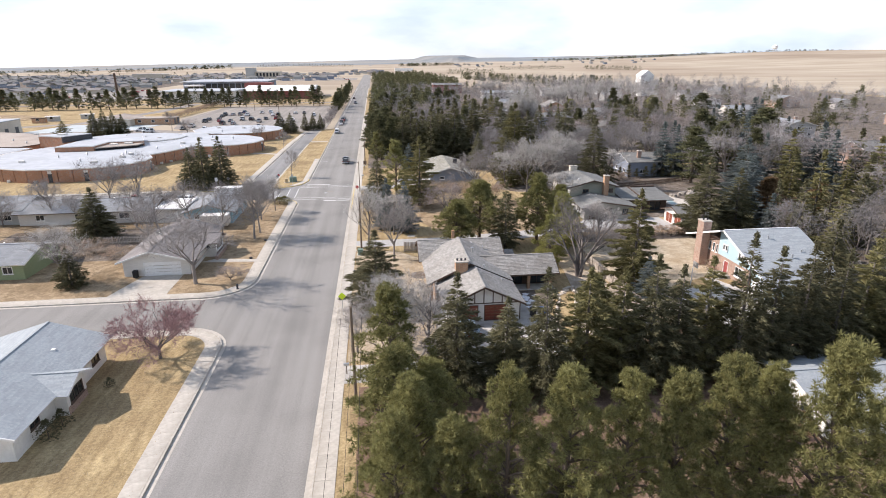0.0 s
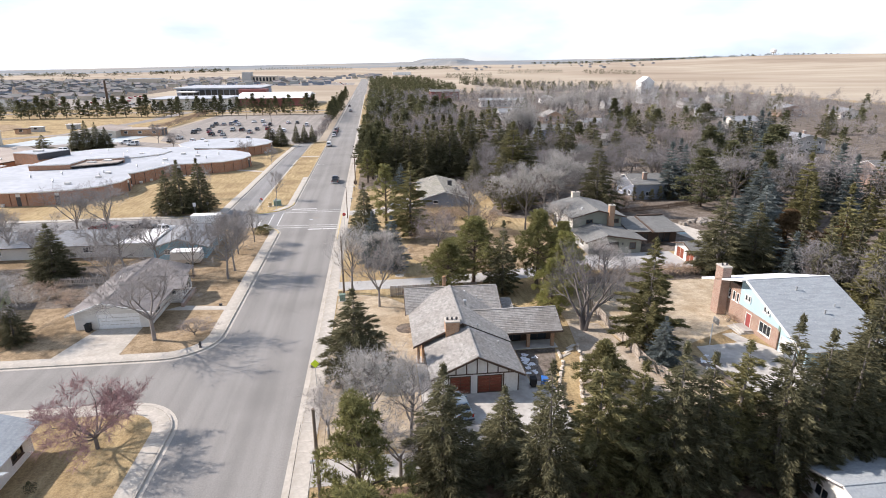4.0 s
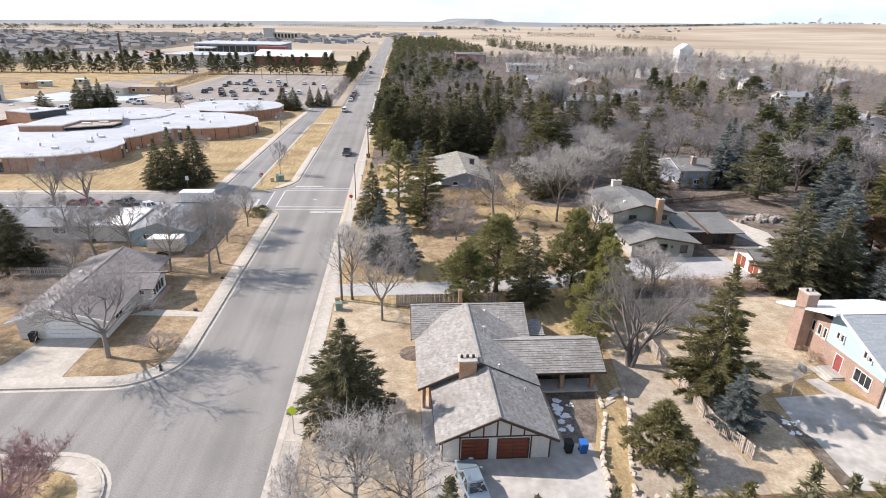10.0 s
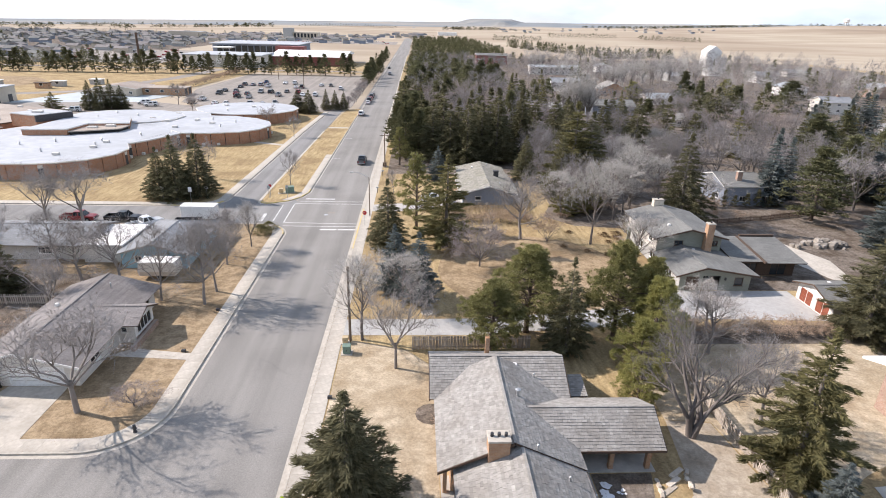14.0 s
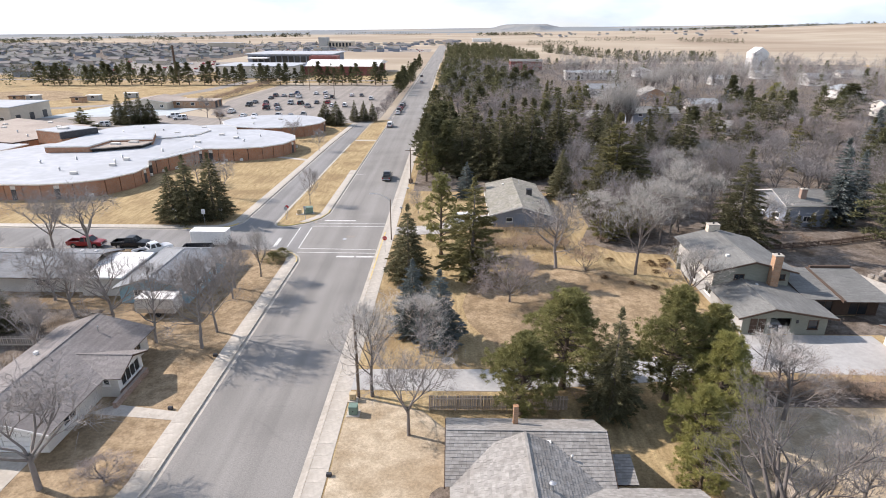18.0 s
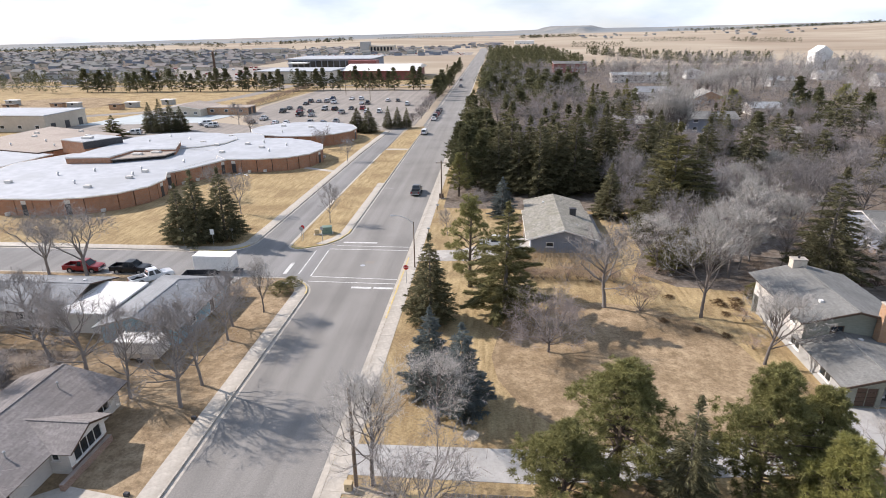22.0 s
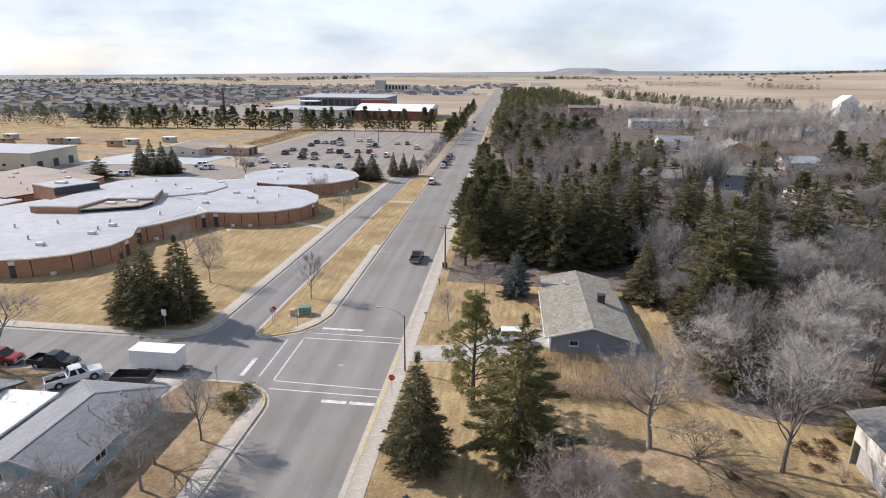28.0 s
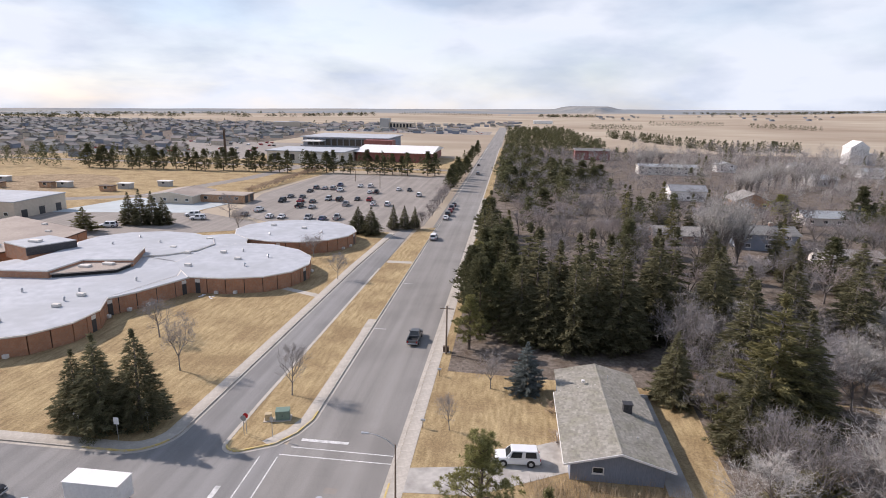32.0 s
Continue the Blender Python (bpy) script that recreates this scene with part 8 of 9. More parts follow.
# ---- drives, walls, fences ----
DRIVES = {
    "drive_ranch": ([(13.0, 46.5), (26.2, 46.5), (26.2, 60.8), (22.2, 60.8), (22.2, 59.4), (13.2, 59.4), (13.2, 68), (11.9, 68), (11.9, 50), (13.0, 50)], M_drive, "grey concrete garage drive with stains"),
    "drive_ranch_mouth": ([(0.2, 47.2), (13.0, 47.2), (13.0, 50.6), (0.2, 50.6)], M_drive, "concrete drive leading to the street"),
    "path_ranch": ([(22.3, 60.8), (23.8, 60.8), (23.8, 68.2), (22.3, 68.2)], M_drive, "concrete path beside the house"),
    "drive_green": ([(0.2, 89.6), (16, 89.6), (36, 92.0), (44, 93.6), (60.6, 93.0), (60.6, 101.4), (45.4, 101.4), (40, 97.5), (30, 95.4), (16, 93.5), (0.2, 93.2)], M_gravel, "pale gravel drive curving to the garage"),
    "drive_slate": ([(0.2, 134.6), (9, 135.2), (19, 140.6), (19, 147), (12, 143.2), (8, 140), (0.2, 138.6)], M_drive, "concrete drive before the slate house"),
    "drive_slate_side": ([(29.0, 138), (31.5, 138), (31.5, 160), (29.0, 160)], M_drive, "concrete side path"),
    "drive_cream": ([(-31.0, 71.1), (-23.0, 71.1), (-23.0, 80.1), (-28.6, 80.1)], M_conc, "wide concrete drive before the double garage"),
    "path_cream": ([(-22, 85.4), (-13.6, 84.6), (-13.6, 85.8), (-20, 86.8)], M_conc, "concrete path across the lawn"),
    "drive_wrapped": ([(-38.5, 121.4), (-24.0, 121.4), (-22.8, 127.0), (-38.5, 127.0)], M_drive, "wide concrete drive behind the wrapped house"),
    "drive_blue": ([(44.5, 54.5), (56, 54.0), (56, 63), (53.5, 66.8), (52.6, 69.2), (51.0, 69.0), (51.6, 66.6), (46.0, 66.2)], M_drive, "concrete forecourt with tree shadows"),
    "patio_yard": ([(66.4, 118.4), (70.9, 120.0), (74.2, 112.2), (72.6, 104.6), (69.8, 105.2), (68.0, 110.8)], M_conc, "pale pool terrace"),
    "path_school": ([(-26.4, 192.0), (-36.0, 196.0), (-35.6, 197.5), (-26.2, 193.8)], M_conc, "concrete path to the school door"),
    "strip_pad_1": ([(-13.6, 176), (-12.2, 176), (-12.2, 182), (-13.6, 182)], M_conc, "concrete pad in the grass strip"),
    "strip_pad_2": ([(-18.8, 221), (-12.4, 221), (-12.4, 223), (-18.8, 223)], M_conc, "concrete crossing of the grass strip"),
}
for nm, (poly, m, lab) in DRIVES.items():
    structure(nm, Shape().prism(poly, 0.05, TOP + 0.006), m, lab, "drive")
structure("mulch_strip", Shape().prism([(43.6, 64.4), (44.6, 64.2), (45.9, 60.3), (45.6, 55.1), (44.3, 55.1), (44.7, 60.2)], 0.05, TOP + 0.014), M_litter, "dark mulch strip beside the forecourt", "garden bed")
structure("pool", Shape().prism([(69.7, 119.2), (70.7, 119.2), (70.2, 115.2), (69.6, 111.2), (68.2, 111.3), (68.9, 115.2)], 0.1, TOP + 0.012), M_pool, "covered turquoise garden pool", "pool")
structure("manhole_lid", Shape().tube([(11.3, 95.0, 0.05), (11.3, 95.0, 0.19)], [0.75, 0.72], 18), M_conc, "round concrete lid in the lawn", "lid")
for x, y in ((-6.5, 132.8),):
    structure("manhole_cover", Shape().tube([(x, y, -0.05), (x, y, 0.007)], [0.36, 0.36], 18), M_metal, "iron manhole cover in the asphalt", "manhole")
for x, y, w, d in ((-6.4, 133.6, 1.4, 0.9),):
    structure("road_patch", Shape().prism([(x, y), (x + w, y), (x + w, y + d), (x, y + d)], -0.03, 0.005), M_lot, "square patch in the asphalt", "road patch")
# snow patches
for x, y, r in ((23.9, 65.4, 0.9), (25.0, 64.6, 0.8), (24.4, 66.6, 0.7), (25.6, 66.2, 0.5), (24.4, 63.2, 0.8), (45.4, 63.2, 0.9), (44.9, 61.4, 0.8), (-22.6, 86.8, 0.8), (-48.0, 188.6, 0.9), (-50.5, 189.2, 0.8)):
    sp = Shape()
    for _ in range(5):
        k, px, py = r * brg.uniform(0.15, 0.45), x + brg.uniform(-r, r) * 0.8, y + brg.uniform(-r, r) * 0.8
        sp.prism([(px + k * brg.uniform(0.5, 1.4) * math.cos(a), py + k * brg.uniform(0.5, 1.4) * math.sin(a)) for a in np.linspace(0, 5.8, 13)], TOP - 0.03, TOP + 0.012 + brg.uniform(0, 0.01))
    tagged(part("snow_patch", sp, M_snow), "thin patch of old melting snow", "snow")


def board_fence(label, pts, h0, gap=0.16, mat=M_fence, posts=2.4):
    """A fence of upright boards between posts along a line."""
    root = thing("fence", label, "fence", at=(*pts[0], 0.13))
    bm_ = Shape().box(-0.065, 0.065, -0.012, 0.012, 0.04, h0, 0.008).mesh("board", mat)
    pm = Shape().box(-0.055, 0.055, -0.055, 0.055, -0.1, h0 + 0.08, 0.012).mesh("post", mat)
    for x, y, a in along(pts, gap):
        piece("board", bm_, root, pose(x - pts[0][0], y - pts[0][1], brg.uniform(-0.03, 0.03), 0, brg.uniform(-1, 1), a))
    for x, y, a in along(pts, posts):
        q = Vector((math.sin(radians(a)), -math.cos(radians(a)), 0)) * 0.09
        piece("post", pm, root, pose(x - pts[0][0] + q.x, y - pts[0][1] + q.y, 0, 0, 0, a))
    for z in (h0 * 0.25, h0 * 0.8):
        part("rail", ribbon([(x - pts[0][0], y - pts[0][1]) for x, y in pts], -0.1, -0.05, z - 0.05, z + 0.05), mat, root)
    return root


board_fence("weathered upright board fence beside the gravel drive", [(9.6, 86.6), (22.5, 86.8)], 1.6)
board_fence("long weathered plank fence between two gardens", [(37.2, 80.5), (37.4, 73.0), (37.6, 68.9), (37.6, 62.1), (38.9, 58.2)], 1.5, 0.18)
board_fence("low dark garden fence behind the green house", [(60, 128.4), (74, 131.4), (87, 135.6)], 1.0, 0.22, M_brown)
board_fence("broken grey garden fence between back yards", [(-42, 97), (-33.5, 97)], 1.3, 0.25)


def stone_mesh(seed):
    rg, s_ = random.Random(seed), Shape()
    s_.box(-0.5, 0.5, -0.5, 0.5, 0, 1, 0.16)
    s_.v = [(x + rg.uniform(-0.09, 0.09), y + rg.uniform(-0.09, 0.09), z + rg.uniform(-0.07, 0.07) * (z > 0.1)) for x, y, z in s_.v]
    return s_.mesh("stone", M_stone)


STONES = [stone_mesh(i) for i in range(4)]
ROCKS = [stone_mesh(i + 10) for i in range(4)]
for me in ROCKS:
    me.materials[0] = M_rock
for lab, pts in (("dry-laid pale stone retaining wall", [(26.0, 55.6), (26.4, 58.6), (27.4, 61.5), (28.6, 64.2), (29.0, 67.6)]), ("dry-laid pale stone retaining wall in a curve", [(27.6, 54.8), (28.4, 57.4), (29.6, 61.0), (30.9, 64.5), (31.6, 68.0)])):
    root = thing("retaining_wall", lab, "wall", at=(*pts[0], 0.1))
    for lay in range(2):
        for x, y, a in along(pts, 0.52):
            if brg.random() < (0.12, 0.55)[lay]:
                continue
            piece("stone", STONES[brg.randrange(4)], root, Matrix.LocRotScale((x - pts[0][0] + brg.uniform(-0.05, 0.05), y - pts[0][1] + brg.uniform(-0.05, 0.05), lay * 0.26 - 0.02), Euler((0, 0, radians(a + brg.uniform(-18, 18)))), (brg.uniform(0.36, 0.54), 0.32, brg.uniform(0.2, 0.28))))
root = thing("rock_pile", "heap of pale garden rocks beside the drive", "rocks", at=(28.5, 53.5, 0.1))
for i in range(30):
    k = brg.uniform(0.25, 0.6)
    piece("stone", STONES[i % 4], root, Matrix.LocRotScale((brg.uniform(-2, 2), brg.uniform(-1.2, 1.2), -0.04), Euler((0, 0, brg.uniform(0, 6))), (k, k * 0.8, k * 0.7)))
root = thing("rock_border", "rough boulders at the pool terrace", "rocks", at=(76.4, 118.5, 0.1))
for i in range(26):
    k = brg.uniform(0.5, 1.3)
    piece("stone", ROCKS[i % 4], root, Matrix.LocRotScale((brg.uniform(-5, 5), brg.uniform(-1.6, 1.6), -0.05), Euler((0, 0, brg.uniform(0, 6))), (k, k * 0.8, k * 0.8)))
for i, (x, y) in enumerate(((29.6, 66.2), (30.2, 67.0), (30.8, 67.9))):
    tagged(part("garden_step", Shape(at=(x, y, 0.1), turn=35).box(-0.75, 0.75, -0.22, 0.22, 0, 0.10 + 0.06 * i, 0.03), M_stone), "rough stone garden step", "step", "garden steps")

# ---- street furniture ----
def street_sign(label, x, y, h0, turn, face, shape_="octagon", size=0.38):
    root = thing("street_sign", label, "sign", at=(x, y, 0.12), turn=turn)
    part("post", Shape().box(-0.035, 0.035, -0.025, 0.025, -0.1, h0, 0.006), M_metal, root)
    if shape_ == "octagon":
        pts = [(size * math.cos(radians(22.5 + 45 * i)), size * math.sin(radians(22.5 + 45 * i))) for i in range(8)]
    elif shape_ == "circle":
        pts = [(size * math.cos(radians(22.5 * i)), size * math.sin(radians(22.5 * i))) for i in range(16)]
    elif shape_ == "diamond":
        pts = [(0, -size), (size, 0), (0, size), (-size, 0)]
    else:
        pts = [(-size * 0.75, -size), (size * 0.75, -size), (size * 0.75, size), (-size * 0.75, size)]
    c = h0 - size * 0.4
    for nm, m, k, y0, y1 in (("plate", M_metal, 1.0, -0.04, -0.03), ("face", face, 0.97, -0.046, -0.041)):
        n = len(pts)
        part(nm, Shape().add([(a * k, y0, c + b * k) for a, b in pts] + [(a * k, y1, c + b * k) for a, b in pts], [tuple(range(n)), tuple(range(2 * n - 1, n - 1, -1))] + [((i + 1) % n, i, n + i, n + (i + 1) % n) for i in range(n)]), m, root)
    return root, c


def words(text, parent, x, y, z, size, mat, rot=(90, 0, 0)):
    cu = bpy.data.curves.new("lettering", "FONT")
    cu.body, cu.size, cu.align_x, cu.align_y, cu.extrude = text, size, "CENTER", "CENTER", 0.002
    tmp = new("lettering", cu)
    dg = bpy.context.evaluated_depsgraph_get()
    me = bpy.data.meshes.new_from_object(tmp.evaluated_get(dg))
    bpy.data.objects.remove(tmp)
    me.materials.append(mat)
    ob = new("lettering", me)
    ob.parent = parent
    ob.matrix_basis = pose(x, y, z, *rot)
    return ob


r_, c_ = street_sign("red octagonal stop sign on a steel post", 1.1, 126.4, 2.6, 0, M_signred)
words("STOP", r_, 0, -0.05, c_, 0.24, M_white)
street_sign("back of a round sign on a steel post", -18.9, 142.3, 2.4, 180, M_metal, "octagon")
street_sign("round white traffic sign with red centre", -18.7, 142.6, 2.6, 0, M_signred, "circle", 0.34)
street_sign("lime-yellow school warning sign", 0.9, 63.2, 2.7, 0, M_signyel, "diamond", 0.5)
street_sign("white notice sign on a steel post before the spruces", -38.0, 139.4, 2.7, 0, M_white, "plate", 0.45)
street_sign("white notice sign on a steel post before the spruces", -32.8, 139.2, 2.7, 0, M_white, "plate", 0.45)
street_sign("grey round sign back on a steel post", -30.6, 141.6, 2.4, 0, M_metal, "circle", 0.36)
street_sign("narrow sign on a steel post at the crossing", -18.8, 126.2, 2.4, 90, M_metal, "plate", 0.32)
street_sign("small sign on a steel post in the island", -15.4, 142.4, 2.5, 0, M_metal, "plate", 0.3)
street_sign("street name sign on a steel post at the corner", -18.6, 60.4, 2.6, 0, M_boxgreen, "plate", 0.3)


def utility_box(label, x, y, w, d, hgt, mat, turn=0):
    root = thing("utility_box", label, "utility box", at=(x, y, 0.12), turn=turn)
    part("pad", Shape().box(-w / 2 - 0.2, w / 2 + 0.2, -d / 2 - 0.2, d / 2 + 0.2, -0.05, 0.08, 0.02), M_conc, root)
    part("cabinet", Shape().box(-w / 2, w / 2, -d / 2, d / 2, 0.08, hgt, 0.04), mat, root)
    part("lid", Shape().box(-w / 2 - 0.03, w / 2 + 0.03, -d / 2 - 0.03, d / 2 + 0.03, hgt, hgt + 0.08, 0.03), mat, root)
    part("handle", Shape().box(-0.05, 0.05, -d / 2 - 0.04, -d / 2, hgt * 0.5, hgt * 0.62), M_darkmetal, root)
    return root


utility_box("large green transformer cabinet on a concrete pad", -15.8, 146.6, 1.7, 1.2, 1.2, M_boxgreen, 15)
utility_box("tan junction cabinet beside the transformer", -17.4, 145.9, 0.8, 0.6, 0.9, M_boxtan, 15)
utility_box("green utility cabinet beside the pavement", 2.6, 85.9, 0.8, 0.7, 0.9, M_boxgreen)
utility_box("tan utility cabinet beside the pole", 2.2, 88.0, 0.6, 0.5, 0.7, M_boxtan)
utility_box("small grey utility pedestal", 2.2, 169.8, 0.9, 0.6, 0.9, M_brown)


def mailbox(label, x, y):
    root = thing("mailbox", label, "mailbox", at=(x, y, 0.12))
    part("post", Shape().box(-0.05, 0.05, -0.05, 0.05, -0.1, 1.0, 0.01), M_pole, root)
    s_ = Shape()
    pr = [(-0.12, 0), (0.12, 0), (0.12, 0.16)] + [(0.12 * math.cos(t), 0.16 + 0.12 * math.sin(t)) for t in np.linspace(0.4, 2.74, 6)] + [(-0.12, 0.16)]
    n = len(pr)
    s_.add([(-0.28, a, 1.0 + b) for a, b in pr] + [(0.28, a, 1.0 + b) for a, b in pr], [tuple(range(n - 1, -1, -1)), tuple(range(n, 2 * n))] + [(i, (i + 1) % n, n + (i + 1) % n, n + i) for i in range(n)])
    part("box", s_, M_metal, root)
    part("flag", Shape().box(0.1, 0.13, 0.125, 0.14, 1.12, 1.32), M_signred, root)
    return root


mailbox("grey kerbside mailbox on a post", 1.95, 147.0)
mailbox("grey kerbside mailbox on a post", 2.2, 161.2)
mailbox("grey kerbside mailbox on a post", 1.95, 49.0)


def wheelie_bin(label, x, y, mat):
    root = thing("wheelie_bin", label, "bin", at=(x, y, TOP))
    s_ = Shape().add([(-0.26, -0.3, 0.06), (0.26, -0.3, 0.06), (0.26, 0.3, 0.06), (-0.26, 0.3, 0.06), (-0.31, -0.37, 1.0), (0.31, -0.37, 1.0), (0.31, 0.37, 1.0), (-0.31, 0.37, 1.0)],
                     [(3, 2, 1, 0), (4, 5, 6, 7), (0, 1, 5, 4), (1, 2, 6, 5), (2, 3, 7, 6), (3, 0, 4, 7)])
    part("body", s_, mat, root)
    part("lid", Shape().box(-0.33, 0.33, -0.41, 0.4, 1.0, 1.09, 0.03), mat, root)
    for t in (-1, 1):
        part("wheel", Shape().tube([(t * 0.22, 0.3, 0.11), (t * 0.29, 0.3, 0.11)], [0.11, 0.11], 10), M_rubber, root)
    return root


wheelie_bin("black wheeled rubbish bin on the drive", 23.9, 59.9, M_rubber)
wheelie_bin("bright blue wheeled recycling bin on the drive", 25.1, 59.8, paint("bin_blue", (0.02, 0.13, 0.42), 0))
wheelie_bin("black wheeled rubbish bin beside the garage", -29.4, 79.6, M_rubber)

lamp = thing("street_lamp", "tall street lamp with a long curved arm", "street lamp", at=(1.5, 132.2, 0.1))
part("pole", Shape().tube([(0, 0, -0.1), (0, 0, 3), (0, 0, 7.2)], [0.11, 0.09, 0.06], 10), M_pole, lamp)
part("arm", Shape().tube([(0, 0, 6.9), (-0.9, 0.1, 7.6), (-2.0, 0.2, 7.95), (-2.7, 0.25, 8.0)], [0.045, 0.04, 0.035, 0.03], 8), M_metal, lamp)
part("head", Shape(at=(-3.0, 0.27, 7.96)).box(-0.4, 0.35, -0.13, 0.13, -0.06, 0.09, 0.05), M_metal, lamp)


def utility_pole(label, x, y, h0, bar=True, k=1.0):
    root = thing("utility_pole", label, "pole", at=(x, y, 0.1))
    part("pole", Shape().tube([(0, 0, -0.1), (0, 0, h0 * 0.5), (0, 0, h0)], [0.16 * k, 0.14 * k, 0.11 * k], 10), M_pole, root)
    if bar:
        cb = part("crossarm", Shape().box(-1.1, 1.1, -0.06, 0.06, h0 - 0.55, h0 - 0.42, 0.01), M_pole, root)
        for t in (-0.95, -0.4, 0.4, 0.95):
            part("insulator", Shape().tube([(t, 0, h0 - 0.42), (t, 0, h0 - 0.3), (t, 0, h0 - 0.24)], [0.04, 0.055, 0.03], 8), M_metal, cb)
    return root


utility_pole("weathered wooden utility pole beside the pavement", 2.7, 88.4, 9.0, False)
utility_pole("weathered wooden utility pole at the grove", 2.3, 169.0, 8.2)
utility_pole("weathered wooden utility pole among the pines", 3.0, 44.0, 9.5, False)
utility_pole("thin wooden pole beside the gravel drive", 44.4, 94.0, 4.6, False, 0.5)
utility_pole("tall pole in the car park", -50, 350, 11, False)
utility_pole("tall pole in the car park", -68, 372, 11, False)
for z, o in ((8.6, -0.9), (8.6, 0.9), (7.2, 0.0)):
    pts = []
    for (xa, ya, ha), (xb, yb, hb) in (((3.2, -14, z), (3.0, 44, z)),):
        pts += [(xa + (xb - xa) * t + o, ya + (yb - ya) * t, ha + (hb - ha) * t - 1.1 * 4 * t * (1 - t)) for t in np.linspace(0, 1, 10)]
    tagged(part("power_line", Shape().tube(pts, [0.014] * len(pts), 4, False), M_rubber), "thin black overhead line between poles", "cable")
hoop = thing("basketball_hoop", "basketball hoop with a grey backboard on a white pole", "basketball hoop", at=(47.9, 66.6, 0.13))
part("pole", Shape().tube([(0, 0, 0), (0, 0, 2.7), (0.35, 0, 3.2)], [0.06, 0.06, 0.05], 8), M_white, hoop)
part("backboard", Shape().box(0.35, 0.39, -0.6, 0.6, 2.75, 3.55, 0.01), M_metal, hoop)
part("ring", Shape().tube([(0.62 + 0.22 * math.cos(t), 0.22 * math.sin(t), 2.95) for t in np.linspace(0, 6.28, 14)], [0.012] * 14, 5, False), M_signred, hoop)
for x, y in ((-14.6, 86.2), (-14.0, 95.5), (1.9, 78.0)):
    root = thing("yard_marker", "small dark utility marker in the grass", "marker", at=(x, y, 0.12))
    part("stub", Shape().box(-0.22, 0.22, -0.15, 0.15, -0.05, 0.3, 0.05), M_darkmetal, root)
hyd = thing("fire_hydrant", "small dark fire hydrant at the corner", "hydrant", at=(-13.9, 73.4, 0.14))
part("barrel", Shape().tube([(0, 0, 0), (0, 0, 0.1), (0, 0, 0.12), (0, 0, 0.6), (0, 0, 0.72), (0, 0, 0.8)], [0.17, 0.17, 0.12, 0.12, 0.14, 0.04], 12), M_darkmetal, hyd)
part("outlet", Shape().tube([(-0.22, 0, 0.45), (0.22, 0, 0.45)], [0.06, 0.06], 10), M_darkmetal, hyd)

# ---- woods ----
wrg = np.random.default_rng(11)
for i in range(3):
    kind(f"fspruce{i}", "spruce_tree", "dark spruce in the dense wooded gardens", [("trunk", trunk_me), ("crown", fir_crown("wood_spruce_crown", [M_spruce, M_spruce, M_spruce_o][i], 110 + i, 2200, 17, 8, 0.25, 1.0, 0.05, 0.06, 0.02))])
kind("fblue", "blue_spruce_tree", "blue-grey spruce in the wooded gardens", [("trunk", trunk_me), ("crown", fir_crown("wood_blue_crown", M_spruce_b, 115, 3000, 18, 8, 0.2, 1.0, 0.04, 0.065, 0.021))])
for i in range(4):
    lm, tm = bare_meshes("wood_bare", 130 + i, M_bark, [M_twig, M_twig_w, M_twig, M_twig_f][i], extra=3, limbs=8, spread=0.30, up=0.9, levels=3, kids=(4, 4, 4), twig_w=0.0048, twig_len=0.095, most=2300, heavy=1, thick=1.2, leader=i % 2 == 0)
    kind(f"fbare{i}", "bare_tree", ["leafless grey-brown tree in the dense grove", "leafless grey-brown tree in the dense grove", "leafless silvery tree in the dense grove", "leafless brown tree in the dense grove"][i], [("limb", lm), ("twig", tm)])
WIDE = {"fspruce": 0.25, "fblue": 0.26, "fpine": 0.28, "fbare": 0.33}

KEEP_OUT = [(40, 70, 52, 82), (40, 84, 90, 127), (58, 94, 88, 142), (16, 33, 136, 163), (44, 78, 139, 153), (39, 53, 32, 44), (3, 44, 52, 130)] + \
           [(cx - w / 2 - 3, cx + w / 2 + 2, cy - d / 2 - 9, cy + d / 2 + 2) for cx, cy, w, d, *_ in FOREST_HOUSES]
placed = [(r[1], r[2]) for r in NEAR_TREES]


def scatter(n, x0, x1, y0, y1, gap, keep=True):
    """Places at least gap apart, clear of houses and yards."""
    out, tries = [], 0
    while len(out) < n and tries < n * 30:
        tries += 1
        x, y = wrg.uniform(x0, x1), wrg.uniform(y0, y1)
        if keep and any(a < x < b and c < y < d for a, b, c, d in KEEP_OUT):
            continue
        if any((x - a) ** 2 + (y - b) ** 2 < gap * gap for a, b in placed[-900:]):
            continue
        placed.append((x, y))
        out.append((x, y))
    return out


def grow(pts, mix, h0, h1, wide=(1.0, 1.35)):
    for x, y in pts:
        key = mix[wrg.integers(len(mix))]
        hh_ = wrg.uniform(h0, h1) * (1.0 if "bare" not in key else 0.95)
        name, cat, lab, parts = TREES[key]
        k = hh_ * wrg.uniform(*wide)
        root = thing(name, lab, cat)
        root.matrix_basis = Matrix.LocRotScale((x, y, TOP - 0.02), Euler((0, 0, wrg.uniform(0, 6.28))), (k, k, hh_))
        for nm, me in parts:
            ob = new(nm, me)
            ob.parent = root
            if nm == "twig":
                tagged(ob, kind="stuff")


BARE = ["fbare0", "fbare1", "fbare2", "fbare3", "fbare0", "fbare2"]
